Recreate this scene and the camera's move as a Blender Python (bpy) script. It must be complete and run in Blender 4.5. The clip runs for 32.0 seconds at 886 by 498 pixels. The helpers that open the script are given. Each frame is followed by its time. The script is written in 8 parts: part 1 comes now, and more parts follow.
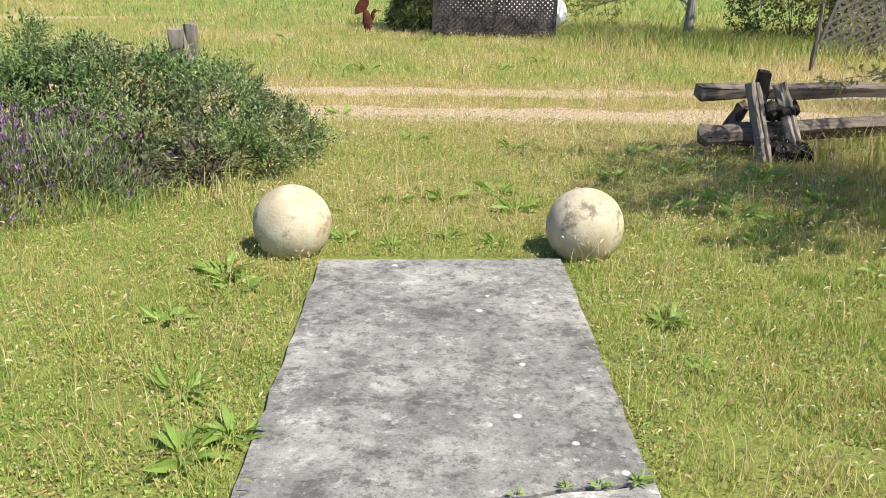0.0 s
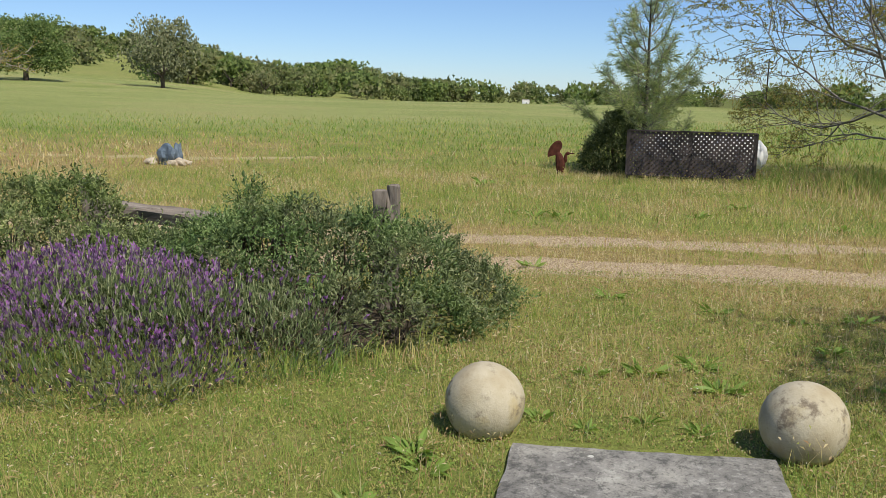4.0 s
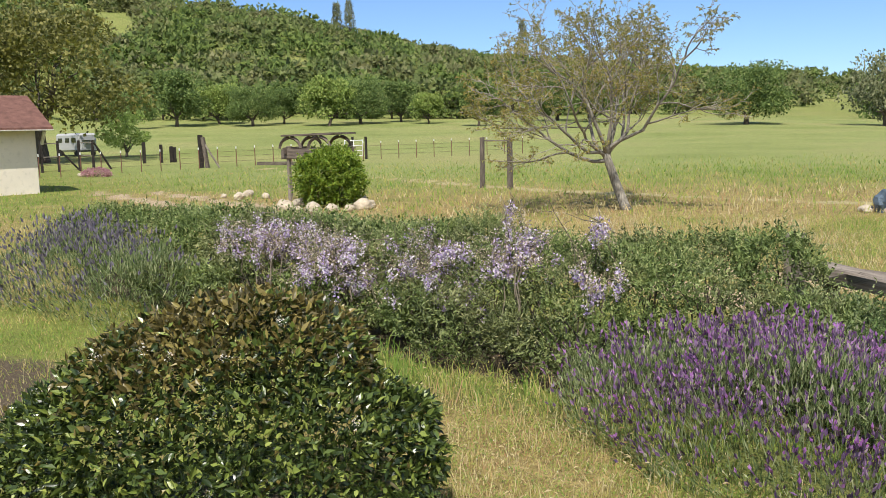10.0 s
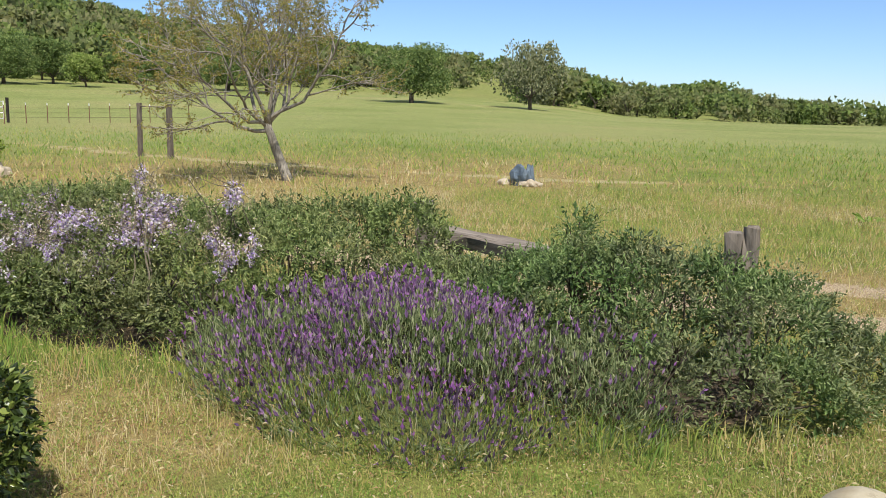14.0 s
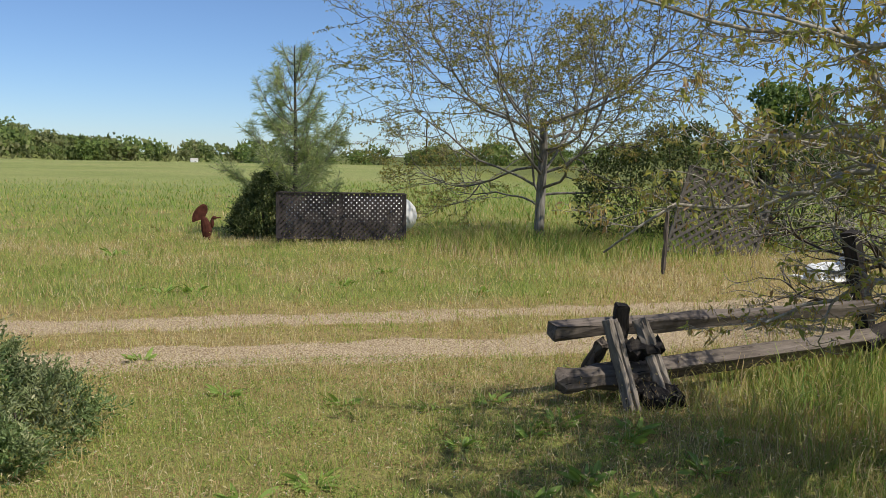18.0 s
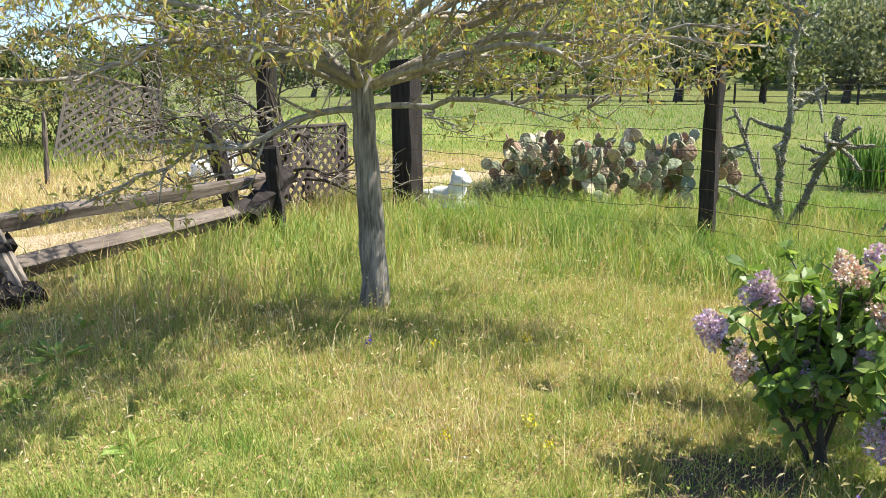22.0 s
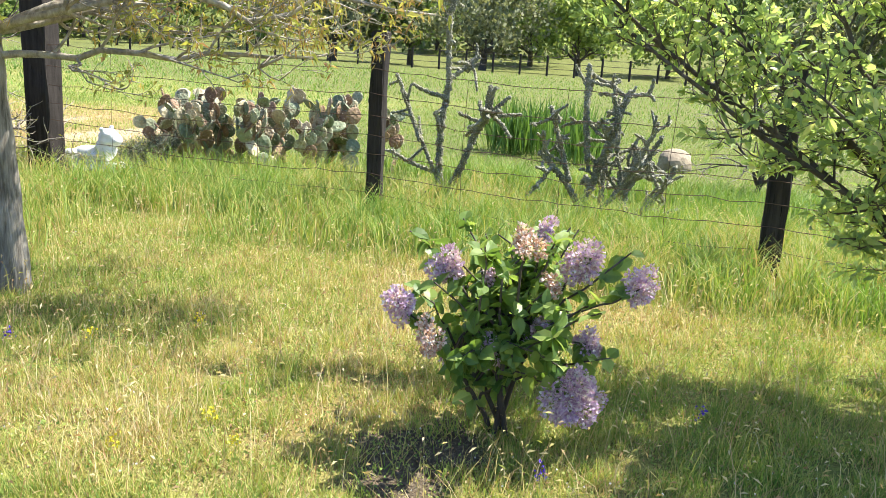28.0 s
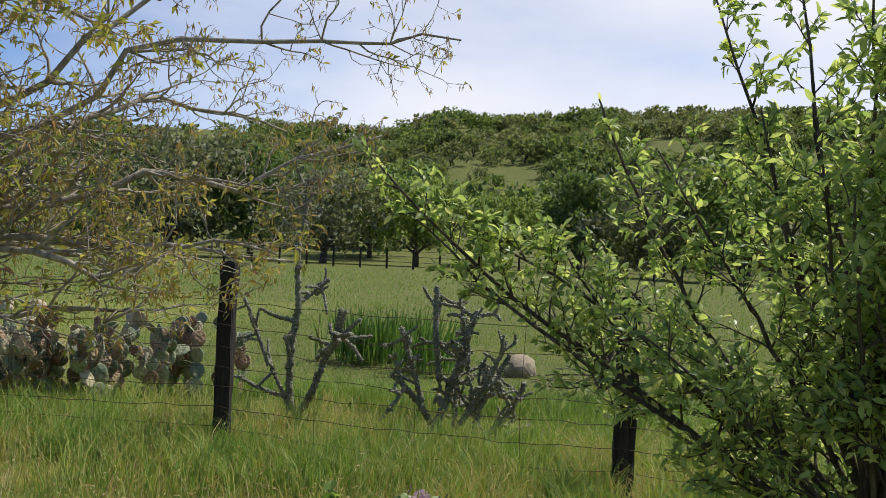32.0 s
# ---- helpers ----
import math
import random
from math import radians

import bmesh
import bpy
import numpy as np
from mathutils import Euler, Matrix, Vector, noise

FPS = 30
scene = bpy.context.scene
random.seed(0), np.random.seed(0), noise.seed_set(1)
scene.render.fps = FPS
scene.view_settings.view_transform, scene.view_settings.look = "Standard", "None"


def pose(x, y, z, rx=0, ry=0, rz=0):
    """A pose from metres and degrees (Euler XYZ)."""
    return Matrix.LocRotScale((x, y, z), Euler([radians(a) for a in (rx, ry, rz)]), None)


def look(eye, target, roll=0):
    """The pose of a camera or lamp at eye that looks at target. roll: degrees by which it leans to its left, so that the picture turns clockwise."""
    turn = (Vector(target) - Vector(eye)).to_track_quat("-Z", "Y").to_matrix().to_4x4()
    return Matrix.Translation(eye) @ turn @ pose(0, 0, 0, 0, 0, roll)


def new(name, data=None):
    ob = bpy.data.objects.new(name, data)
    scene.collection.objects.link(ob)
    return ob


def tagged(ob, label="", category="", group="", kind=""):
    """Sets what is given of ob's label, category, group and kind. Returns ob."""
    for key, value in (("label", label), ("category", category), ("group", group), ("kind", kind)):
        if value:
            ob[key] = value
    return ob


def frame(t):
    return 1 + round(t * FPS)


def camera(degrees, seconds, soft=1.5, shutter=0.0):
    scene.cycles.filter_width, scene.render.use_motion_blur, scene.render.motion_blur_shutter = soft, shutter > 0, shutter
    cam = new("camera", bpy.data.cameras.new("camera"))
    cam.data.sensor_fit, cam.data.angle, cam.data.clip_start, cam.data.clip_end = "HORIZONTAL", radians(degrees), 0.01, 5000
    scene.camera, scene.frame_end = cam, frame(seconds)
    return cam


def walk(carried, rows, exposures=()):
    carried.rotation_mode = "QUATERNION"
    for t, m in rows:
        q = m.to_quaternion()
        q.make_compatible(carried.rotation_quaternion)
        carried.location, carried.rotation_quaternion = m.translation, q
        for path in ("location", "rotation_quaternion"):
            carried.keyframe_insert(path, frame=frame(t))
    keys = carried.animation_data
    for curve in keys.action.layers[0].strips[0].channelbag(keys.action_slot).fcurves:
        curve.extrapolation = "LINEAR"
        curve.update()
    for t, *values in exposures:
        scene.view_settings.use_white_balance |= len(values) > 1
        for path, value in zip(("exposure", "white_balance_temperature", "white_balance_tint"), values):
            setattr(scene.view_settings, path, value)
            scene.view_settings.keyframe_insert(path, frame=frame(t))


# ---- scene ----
cam = camera(53.75, 32.0, 0.8)
# seconds, eye x, y, z, and turn rx, ry, rz in degrees
ROWS = [
    (0.0, -0.0850, 0.0958, 1.5620, 71.676, -1.854, -0.432),
    (0.5, -0.0890, 0.0935, 1.5820, 72.406, -1.580, -0.013),
    (1.0, -0.0950, 0.1031, 1.6045, 73.464, -1.372, 0.987),
    (1.5, -0.1102, 0.1158, 1.6402, 74.834, -1.816, 2.543),
    (2.0, -0.1394, 0.1264, 1.6774, 76.123, -2.438, 4.302),
    (2.5, -0.1546, 0.1439, 1.7059, 77.198, -2.029, 5.576),
    (4.5, -0.1983, 0.3984, 1.8284, 80.394, -0.454, 14.573),
    (5.0, -0.2197, 0.5446, 1.8417, 81.204, 0.383, 17.962),
    (5.5, -0.2136, 0.6840, 1.8470, 81.636, 0.693, 22.588),
    (6.0, -0.2135, 0.8326, 1.8613, 81.892, -0.018, 27.892),
    (6.5, -0.2812, 0.9147, 1.8328, 81.768, -0.464, 31.847),
    (7.0, -0.4050, 1.0462, 1.8138, 81.588, -1.332, 36.867),
    (7.5, -0.4770, 1.0641, 1.8254, 81.662, -0.618, 43.284),
    (8.0, -0.5048, 1.0340, 1.8517, 81.796, 0.667, 50.361),
    (8.5, -0.5509, 1.0004, 1.8516, 81.710, 0.932, 53.945),
    (9.0, -0.5714, 0.9742, 1.8495, 81.673, 0.963, 55.349),
    (9.5, -0.5816, 0.9721, 1.8591, 82.081, 1.359, 55.641),
    (10.0, -0.5885, 0.9670, 1.8648, 82.422, 1.484, 55.778),
    (10.5, -0.5803, 0.9584, 1.8660, 82.440, 1.101, 55.658),
    (11.0, -0.5746, 0.9530, 1.8733, 82.572, 0.713, 55.240),
    (11.5, -0.5724, 0.9513, 1.8759, 82.479, 0.606, 54.648),
    (12.0, -0.5523, 0.9697, 1.8581, 81.814, 0.686, 52.748),
    (12.5, -0.5156, 1.0029, 1.8361, 80.884, 0.230, 49.912),
    (13.0, -0.4808, 1.0497, 1.8085, 80.130, -0.409, 46.029),
    (13.5, -0.4485, 1.1177, 1.8037, 80.175, -0.757, 41.132),
    (14.0, -0.3857, 1.1951, 1.8004, 80.585, -0.994, 34.892),
    (14.5, -0.3378, 1.2525, 1.7996, 80.866, -0.890, 30.105),
    (16.5, -0.0393, 1.3464, 1.8305, 82.351, -1.178, 10.382),
    (17.0, 0.0661, 1.3753, 1.8430, 82.792, -0.667, 4.188),
    (17.5, 0.1916, 1.3682, 1.8551, 83.293, -0.639, -2.123),
    (18.0, 0.3101, 1.3541, 1.8559, 83.736, -1.098, -9.321),
    (18.5, 0.4389, 1.3472, 1.8356, 83.658, -1.017, -16.478),
    (19.0, 0.5750, 1.3418, 1.8111, 83.615, -1.268, -24.009),
    (19.5, 0.6269, 1.3061, 1.8027, 83.929, -2.110, -29.236),
    (20.0, 0.6640, 1.2867, 1.7745, 83.481, -1.940, -33.443),
    (20.5, 0.6733, 1.2598, 1.7383, 82.756, -1.264, -36.004),
    (21.0, 0.6836, 1.2140, 1.7056, 82.149, -0.472, -38.737),
    (21.5, 0.7036, 1.1718, 1.6533, 80.825, 0.164, -41.639),
    (22.0, 0.7480, 1.0889, 1.5962, 78.864, 0.072, -45.959),
    (22.5, 0.8039, 1.0186, 1.5592, 77.289, 0.327, -49.642),
    (23.0, 0.8757, 0.9764, 1.5096, 75.785, 0.133, -52.615),
    (23.5, 0.9633, 0.9809, 1.4545, 74.521, -0.006, -53.533),
    (24.0, 1.0418, 1.0130, 1.4267, 73.771, -0.365, -53.054),
    (24.5, 1.0925, 1.0336, 1.4330, 73.843, -0.864, -52.710),
    (25.0, 1.1203, 1.0748, 1.4372, 74.403, -2.230, -54.473),
    (25.5, 1.1301, 1.1360, 1.4414, 74.914, -3.275, -57.421),
    (27.5, 0.9171, 1.2627, 1.5684, 74.786, -2.976, -64.832),
    (28.0, 0.9053, 1.3142, 1.6136, 76.721, -3.453, -67.928),
    (28.5, 0.8905, 1.4283, 1.7029, 80.670, -1.893, -71.109),
    (29.0, 0.8652, 1.5094, 1.8091, 84.757, -1.117, -72.908),
    (29.5, 0.8594, 1.5253, 1.8878, 87.259, -1.612, -74.180),
    (30.0, 0.8665, 1.5293, 1.9070, 87.870, -2.390, -74.851),
    (30.5, 0.8889, 1.5145, 1.9223, 88.629, -2.463, -75.241),
    (31.0, 0.8990, 1.4927, 1.9412, 89.413, -2.525, -75.688),
    (31.5, 0.9219, 1.4791, 1.9419, 89.503, -2.576, -76.268),
    (32.0, 0.9299, 1.4369, 1.9300, 89.439, -2.788, -78.389),
]
EXPOSURES = ((0.0, 0.6), (2.0, 0.2), (5.0, -0.24), (7.0, -0.14), (9.0, 0.12), (13.0, 0.1), (17.0, -0.26), (19.0, -0.06), (21.0, 0.72), (23.0, 1.2), (25.5, 1.3), (28.0, 1.36), (29.0, 0.84), (29.5, 0.14), (30.0, -0.3), (31.0, -0.55), (32.0, -0.14))
walk(cam, [(t, pose(x, y, z, rx, ry, rz)) for t, x, y, z, rx, ry, rz in ROWS], EXPOSURES)
# ---- light ----
SUN_EL, SUN_AZ = 56.0, 131.0
world = bpy.data.worlds.new("world")
scene.world = world
world.use_nodes = True
wn = world.node_tree
wn.nodes.clear()
sky = wn.nodes.new("ShaderNodeTexSky")
sky.sky_type = "NISHITA"
sky.sun_disc = False
sky.sun_elevation, sky.sun_rotation = radians(SUN_EL), radians(SUN_AZ)
sky.altitude, sky.air_density, sky.dust_density, sky.ozone_density = 100, 0.85, 0.05, 3.0
bg = wn.nodes.new("ShaderNodeBackground")
bg.inputs[1].default_value = 0.118
wout = wn.nodes.new("ShaderNodeOutputWorld")
# thin high cloud over the eastern hills, clear blue elsewhere
wdir = wn.nodes.new("ShaderNodeTexCoord")
wsep = wn.nodes.new("ShaderNodeVectorMath")
wsep.operation = "DOT_PRODUCT"
wsep.inputs[1].default_value = (0.94, -0.26, 0.22)
wmap = wn.nodes.new("ShaderNodeMapping")
wmap.inputs["Scale"].default_value = (1.0, 1.0, 3.2)
wnoise = wn.nodes.new("ShaderNodeTexNoise")
wnoise.inputs["Scale"].default_value, wnoise.inputs["Detail"].default_value = 2.2, 6
wrange = wn.nodes.new("ShaderNodeMapRange")
wrange.interpolation_type = "SMOOTHSTEP"
wrange.inputs[1].default_value, wrange.inputs[2].default_value = 0.8, 1.62
wadd = wn.nodes.new("ShaderNodeMath")
wadd.operation = "MULTIPLY_ADD"
wadd.inputs[1].default_value = 0.9
wmix = wn.nodes.new("ShaderNodeMix")
wmix.data_type = "RGBA"
wmix.inputs[7].default_value = (8.4, 8.5, 9.2, 1)
wn.links.new(wdir.outputs["Generated"], wsep.inputs[0])
wn.links.new(wdir.outputs["Generated"], wmap.inputs["Vector"])
wn.links.new(wmap.outputs[0], wnoise.inputs["Vector"])
wn.links.new(wnoise.outputs["Fac"], wadd.inputs[0])
wn.links.new(wsep.outputs["Value"], wadd.inputs[2])
wn.links.new(wadd.outputs[0], wrange.inputs[0])
wn.links.new(wrange.outputs[0], wmix.inputs[0])
# the sky keeps its blue down to the hills
wxyz = wn.nodes.new("ShaderNodeSeparateXYZ")
wlow = wn.nodes.new("ShaderNodeMapRange")
wlow.inputs[1].default_value, wlow.inputs[2].default_value = 0.0, 0.45
wtint = wn.nodes.new("ShaderNodeMix")
wtint.data_type = "RGBA"
wtint.inputs[6].default_value, wtint.inputs[7].default_value = (0.72, 0.89, 1.16, 1), (1.02, 1.06, 1.16, 1)
wmul = wn.nodes.new("ShaderNodeMix")
wmul.data_type, wmul.blend_type = "RGBA", "MULTIPLY"
wmul.inputs[0].default_value = 1.0
wn.links.new(wdir.outputs["Generated"], wxyz.inputs[0])
wn.links.new(wxyz.outputs[2], wlow.inputs[0])
wn.links.new(wlow.outputs[0], wtint.inputs[0])
wn.links.new(sky.outputs[0], wmul.inputs[6])
wn.links.new(wtint.outputs[2], wmul.inputs[7])
wn.links.new(wmul.outputs[2], wmix.inputs[6])
wn.links.new(wmix.outputs[2], bg.inputs[0])
wn.links.new(bg.outputs[0], wout.inputs[0])
sun = new("sun", bpy.data.lights.new("sun", "SUN"))
sun.data.energy, sun.data.angle, sun.data.color = 5.0, radians(0.53), (1.0, 0.95, 0.86)
_a, _e = radians(SUN_AZ), radians(SUN_EL)
SUN_DIR = Vector((math.sin(_a) * math.cos(_e), math.cos(_a) * math.cos(_e), math.sin(_e)))
sun.matrix_world = look(SUN_DIR * 50, (0, 0, 0))


# ---- materials ----
def col(c):
    return (*c, 1.0)


class Nodes:
    """A small wrapper that writes node trees in few lines."""

    def __init__(self, name, rough=0.8, metal=0.0, spec=0.3):
        self.m = bpy.data.materials.new(name)
        self.m.use_nodes = True
        self.t = self.m.node_tree
        self.b = self.t.nodes["Principled BSDF"]
        self.b.inputs["Roughness"].default_value = rough
        self.b.inputs["Metallic"].default_value = metal
        self.b.inputs["Specular IOR Level"].default_value = spec

    def n(self, kind, **kw):
        node = self.t.nodes.new("ShaderNode" + kind)
        for k, v in kw.items():
            node.inputs[k].default_value = v
        return node

    def link(self, a, b):
        self.t.links.new(a, b)

    def coords(self, space="Object"):
        if space == "World":
            return self.n("NewGeometry").outputs["Position"]
        return self.n("TexCoord").outputs[space]

    def noise(self, scale, detail=4, rough=0.55, space="Object", stretch=None, kind="NOISE"):
        v = self.coords(space)
        if stretch:
            mp = self.n("Mapping")
            mp.inputs["Scale"].default_value = stretch
            self.link(v, mp.inputs["Vector"])
            v = mp.outputs[0]
        if kind == "VORONOI":
            t = self.n("TexVoronoi", Scale=scale)
            self.link(v, t.inputs["Vector"])
            return t.outputs["Distance"]
        t = self.n("TexNoise", Scale=scale, Detail=detail, Roughness=rough)
        self.link(v, t.inputs["Vector"])
        return t.outputs["Fac"]

    def ramp(self, fac, stops):
        r = self.n("ValToRGB")
        e = r.color_ramp.elements
        while len(e) < len(stops):
            e.new(0.5)
        for el, (p, c) in zip(e, stops):
            el.position, el.color = p, col(c) if len(c) == 3 else c
        self.link(fac, r.inputs[0])
        return r.outputs[0]

    def step(self, fac, lo, hi):
        mr = self.n("MapRange")
        mr.interpolation_type = "SMOOTHSTEP"
        mr.inputs[1].default_value, mr.inputs[2].default_value = lo, hi
        self.link(fac, mr.inputs[0])
        return mr.outputs[0]

    def math(self, op, a, b=None):
        m = self.n("Math")
        m.operation = op
        for i, v in enumerate((a, b)):
            if v is None:
                continue
            if isinstance(v, (int, float)):
                m.inputs[i].default_value = v
            else:
                self.link(v, m.inputs[i])
        return m.outputs[0]

    def mix(self, fac, a, b, mode="MIX"):
        m = self.n("Mix")
        m.data_type, m.blend_type = "RGBA", mode
        for sock, v in ((m.inputs[0], fac), (m.inputs[6], a), (m.inputs[7], b)):
            if isinstance(v, (int, float)):
                sock.default_value = v
            elif isinstance(v, tuple):
                sock.default_value = col(v)
            else:
                self.link(v, sock)
        return m.outputs[2]

    def attr(self, name):
        a = self.n("Attribute")
        a.attribute_name = name
        return a.outputs["Fac"]

    def island(self):
        return self.n("NewGeometry").outputs["Random Per Island"]

    def per_object(self):
        return self.n("ObjectInfo").outputs["Random"]

    def base(self, c):
        if isinstance(c, tuple):
            self.b.inputs["Base Color"].default_value = col(c)
        else:
            self.link(c, self.b.inputs["Base Color"])
        return self

    def bump(self, h, dist=0.01, strength=0.6):
        bp = self.n("Bump", Strength=strength, Distance=dist)
        self.link(h, bp.inputs["Height"])
        self.link(bp.outputs[0], self.b.inputs["Normal"])
        return self

    def lifted(self, up=0.75):
        """A normal bent towards the sky, as a thick sward has."""
        g = self.n("NewGeometry").outputs["Normal"]
        v = self.n("VectorMath")
        v.operation = "MULTIPLY_ADD"
        v.inputs[1].default_value = (1 - up, 1 - up, 1 - up)
        v.inputs[2].default_value = (0, 0, up)
        self.link(g, v.inputs[0])
        w = self.n("VectorMath")
        w.operation = "NORMALIZE"
        self.link(v.outputs[0], w.inputs[0])
        self.link(w.outputs[0], self.b.inputs["Normal"])
        return w.outputs[0]

    def thin(self, c, amount=0.4):
        """Light that shines through a leaf."""
        tr = self.n("BsdfTranslucent")
        if isinstance(c, tuple):
            tr.inputs[0].default_value = col(c)
        else:
            self.link(c, tr.inputs[0])
        mx = self.n("MixShader")
        mx.inputs[0].default_value = amount
        out = self.t.nodes["Material Output"]
        self.link(self.b.outputs[0], mx.inputs[1])
        self.link(tr.outputs[0], mx.inputs[2])
        self.link(mx.outputs[0], out.inputs[0])
        return self


def leaf_material(name, stops, rough=0.5, thin=0.35, spec=0.35, patch=None, patch_scale=0.8, gain=1.45, grain=0.0, toned=0.0, lift=0.0):
    """Leaves: a tone per leaf, patches of another tone over the whole plant, light through the blade."""
    s = Nodes(name, rough, 0, spec)
    stops = [(q, tuple(min(0.8, v * gain) for v in k)) for q, k in stops]
    patch = [(q, tuple(min(0.8, v * gain) for v in k)) for q, k in patch] if patch else None
    pick = s.island()
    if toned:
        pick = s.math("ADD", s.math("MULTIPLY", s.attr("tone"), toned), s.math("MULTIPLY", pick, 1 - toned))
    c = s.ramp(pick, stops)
    if patch:
        c = s.mix(s.step(s.noise(patch_scale, 3, 0.6, "World"), 0.42, 0.62), c, s.ramp(pick, patch))
    if grain:
        g = s.noise(grain, 3, 0.65, "World")
        c = s.mix(s.step(g, 0.56, 0.42), c, s.mix(0.78, c, (0.012, 0.018, 0.006)))
        c = s.mix(s.step(g, 0.56, 0.72), c, s.mix(1.0, c, (1.18, 1.15, 1.1), "MULTIPLY"))
    s.base(c)
    if lift:
        s.lifted(lift)
    if thin:
        through_c = s.mix(1.0, c, (1.0, 1.0, 0.55), "MULTIPLY")
        s.thin(through_c, thin)
    return s.m


def bark_material(name, dark, light, scale=14, stretch=(1, 1, 0.18), rough=0.9):
    s = Nodes(name, rough, 0, 0.2)
    f = s.noise(scale, 6, 0.65, "Object", stretch)
    g = s.noise(2.3, 3, 0.6, "World")
    c = s.ramp(f, [(0.32, dark), (0.62, light)])
    c = s.mix(s.step(g, 0.4, 0.7), c, s.mix(0.5, c, dark))
    s.base(c).bump(f, 0.012, 0.8)
    return s.m


def wood_material(name, dark, light, grain=(2, 2, 30), rough=0.85):
    """Weathered wood: long grain lines, grey patches, dark cracks."""
    s = Nodes(name, rough, 0, 0.2)
    f = s.noise(3.0, 8, 0.7, "Object", grain)
    crack = s.noise(5.0, 3, 0.5, "Object", (grain[0] * 2, grain[1] * 2, grain[2] * 2))
    c = s.ramp(f, [(0.3, dark), (0.5, tuple((a + b) / 2 for a, b in zip(dark, light))), (0.68, light)])
    c = s.mix(s.step(crack, 0.62, 0.72), c, tuple(0.3 * v for v in dark))
    g = s.noise(1.7, 4, 0.6, "World")
    c = s.mix(s.step(g, 0.45, 0.75), c, s.mix(0.45, c, light))
    s.base(c).bump(f, 0.006, 0.9)
    return s.m


def plain_material(name, c, rough=0.6, metal=0.0, var=0.25, scale=6.0, bump=0.0, spec=0.3):
    s = Nodes(name, rough, metal, spec)
    f = s.noise(scale, 5, 0.6)
    g = s.noise(scale * 6, 3, 0.6)
    cc = s.ramp(f, [(0.3, tuple(v * (1 - var) for v in c)), (0.7, tuple(min(1, v * (1 + var)) for v in c))])
    cc = s.mix(s.step(g, 0.5, 0.75), cc, s.mix(0.25, cc, tuple(v * 0.5 for v in c)))
    s.base(cc)
    if bump:
        s.bump(g, bump, 0.6)
    return s.m


# ---- mesh helpers ----
def mesh_from(name, verts, faces, mats=(), smooth=False, attrs=None, mat_index=None):
    """A mesh out of arrays: verts (n, 3), faces (m, 3) or (m, 4), or a list of such face arrays."""
    me = bpy.data.meshes.new(name)
    verts = np.ascontiguousarray(verts, dtype=np.float32)
    blocks = faces if isinstance(faces, (list, tuple)) else [faces]
    blocks = [np.asarray(f, dtype=np.int32) for f in blocks if len(f)]
    loops = np.concatenate([f.ravel() for f in blocks])
    sizes = np.concatenate([np.full(len(f), f.shape[1], np.int32) for f in blocks])
    starts = np.concatenate(([0], np.cumsum(sizes)[:-1])).astype(np.int32)
    me.vertices.add(len(verts))
    me.vertices.foreach_set("co", verts.ravel())
    me.loops.add(len(loops))
    me.loops.foreach_set("vertex_index", loops)
    me.polygons.add(len(sizes))
    me.polygons.foreach_set("loop_start", starts)
    me.polygons.foreach_set("loop_total", sizes)
    if smooth:
        me.polygons.foreach_set("use_smooth", np.ones(len(sizes), dtype=bool))
    else:
        me.polygons.foreach_set("use_smooth", np.zeros(len(sizes), dtype=bool))
    for m in mats:
        me.materials.append(m)
    if mat_index is not None:
        me.polygons.foreach_set("material_index", np.asarray(mat_index, np.int32))
    for k, v in (attrs or {}).items():
        a = me.attributes.new(k, "FLOAT", "POINT")
        a.data.foreach_set("value", np.asarray(v, np.float32))
    me.update(calc_edges=True)
    return me


STUFF = {"runner", "bloom", "stalk", "crest", "branch", "spine_coat", "panicle", "flower_head", "foliage", "flower_heads", "stems", "bracts", "catkin_spray", "blossom", "bud_spray", "young_foliage", "twig_spray", "needles"}


def put(name, me, parent=None, at=None, label=""):
    ob = new(name, me)
    if name in STUFF:
        ob["kind"] = "stuff"
    if parent is not None:
        ob.parent = parent
    if at is not None:
        ob.matrix_basis = at
    if label:
        ob["label"] = label
    return ob


def thing(name, at, label, category, group="", kind=""):
    """An empty at a thing's base; its parts become its children."""
    ob = new(name)
    ob.empty_display_size = 0.1
    ob.matrix_basis = at if isinstance(at, Matrix) else pose(*at)
    return tagged(ob, label, category, group, kind)


def part(name, bm, material, parent, label="", smooth=False):
    """Link a bmesh as one mesh object under a thing or a part."""
    me = bpy.data.meshes.new(name)
    bm.to_mesh(me)
    bm.free()
    me.materials.append(material)
    if smooth:
        me.polygons.foreach_set("use_smooth", np.ones(len(me.polygons), dtype=bool))
    return put(name, me, parent, None, label)


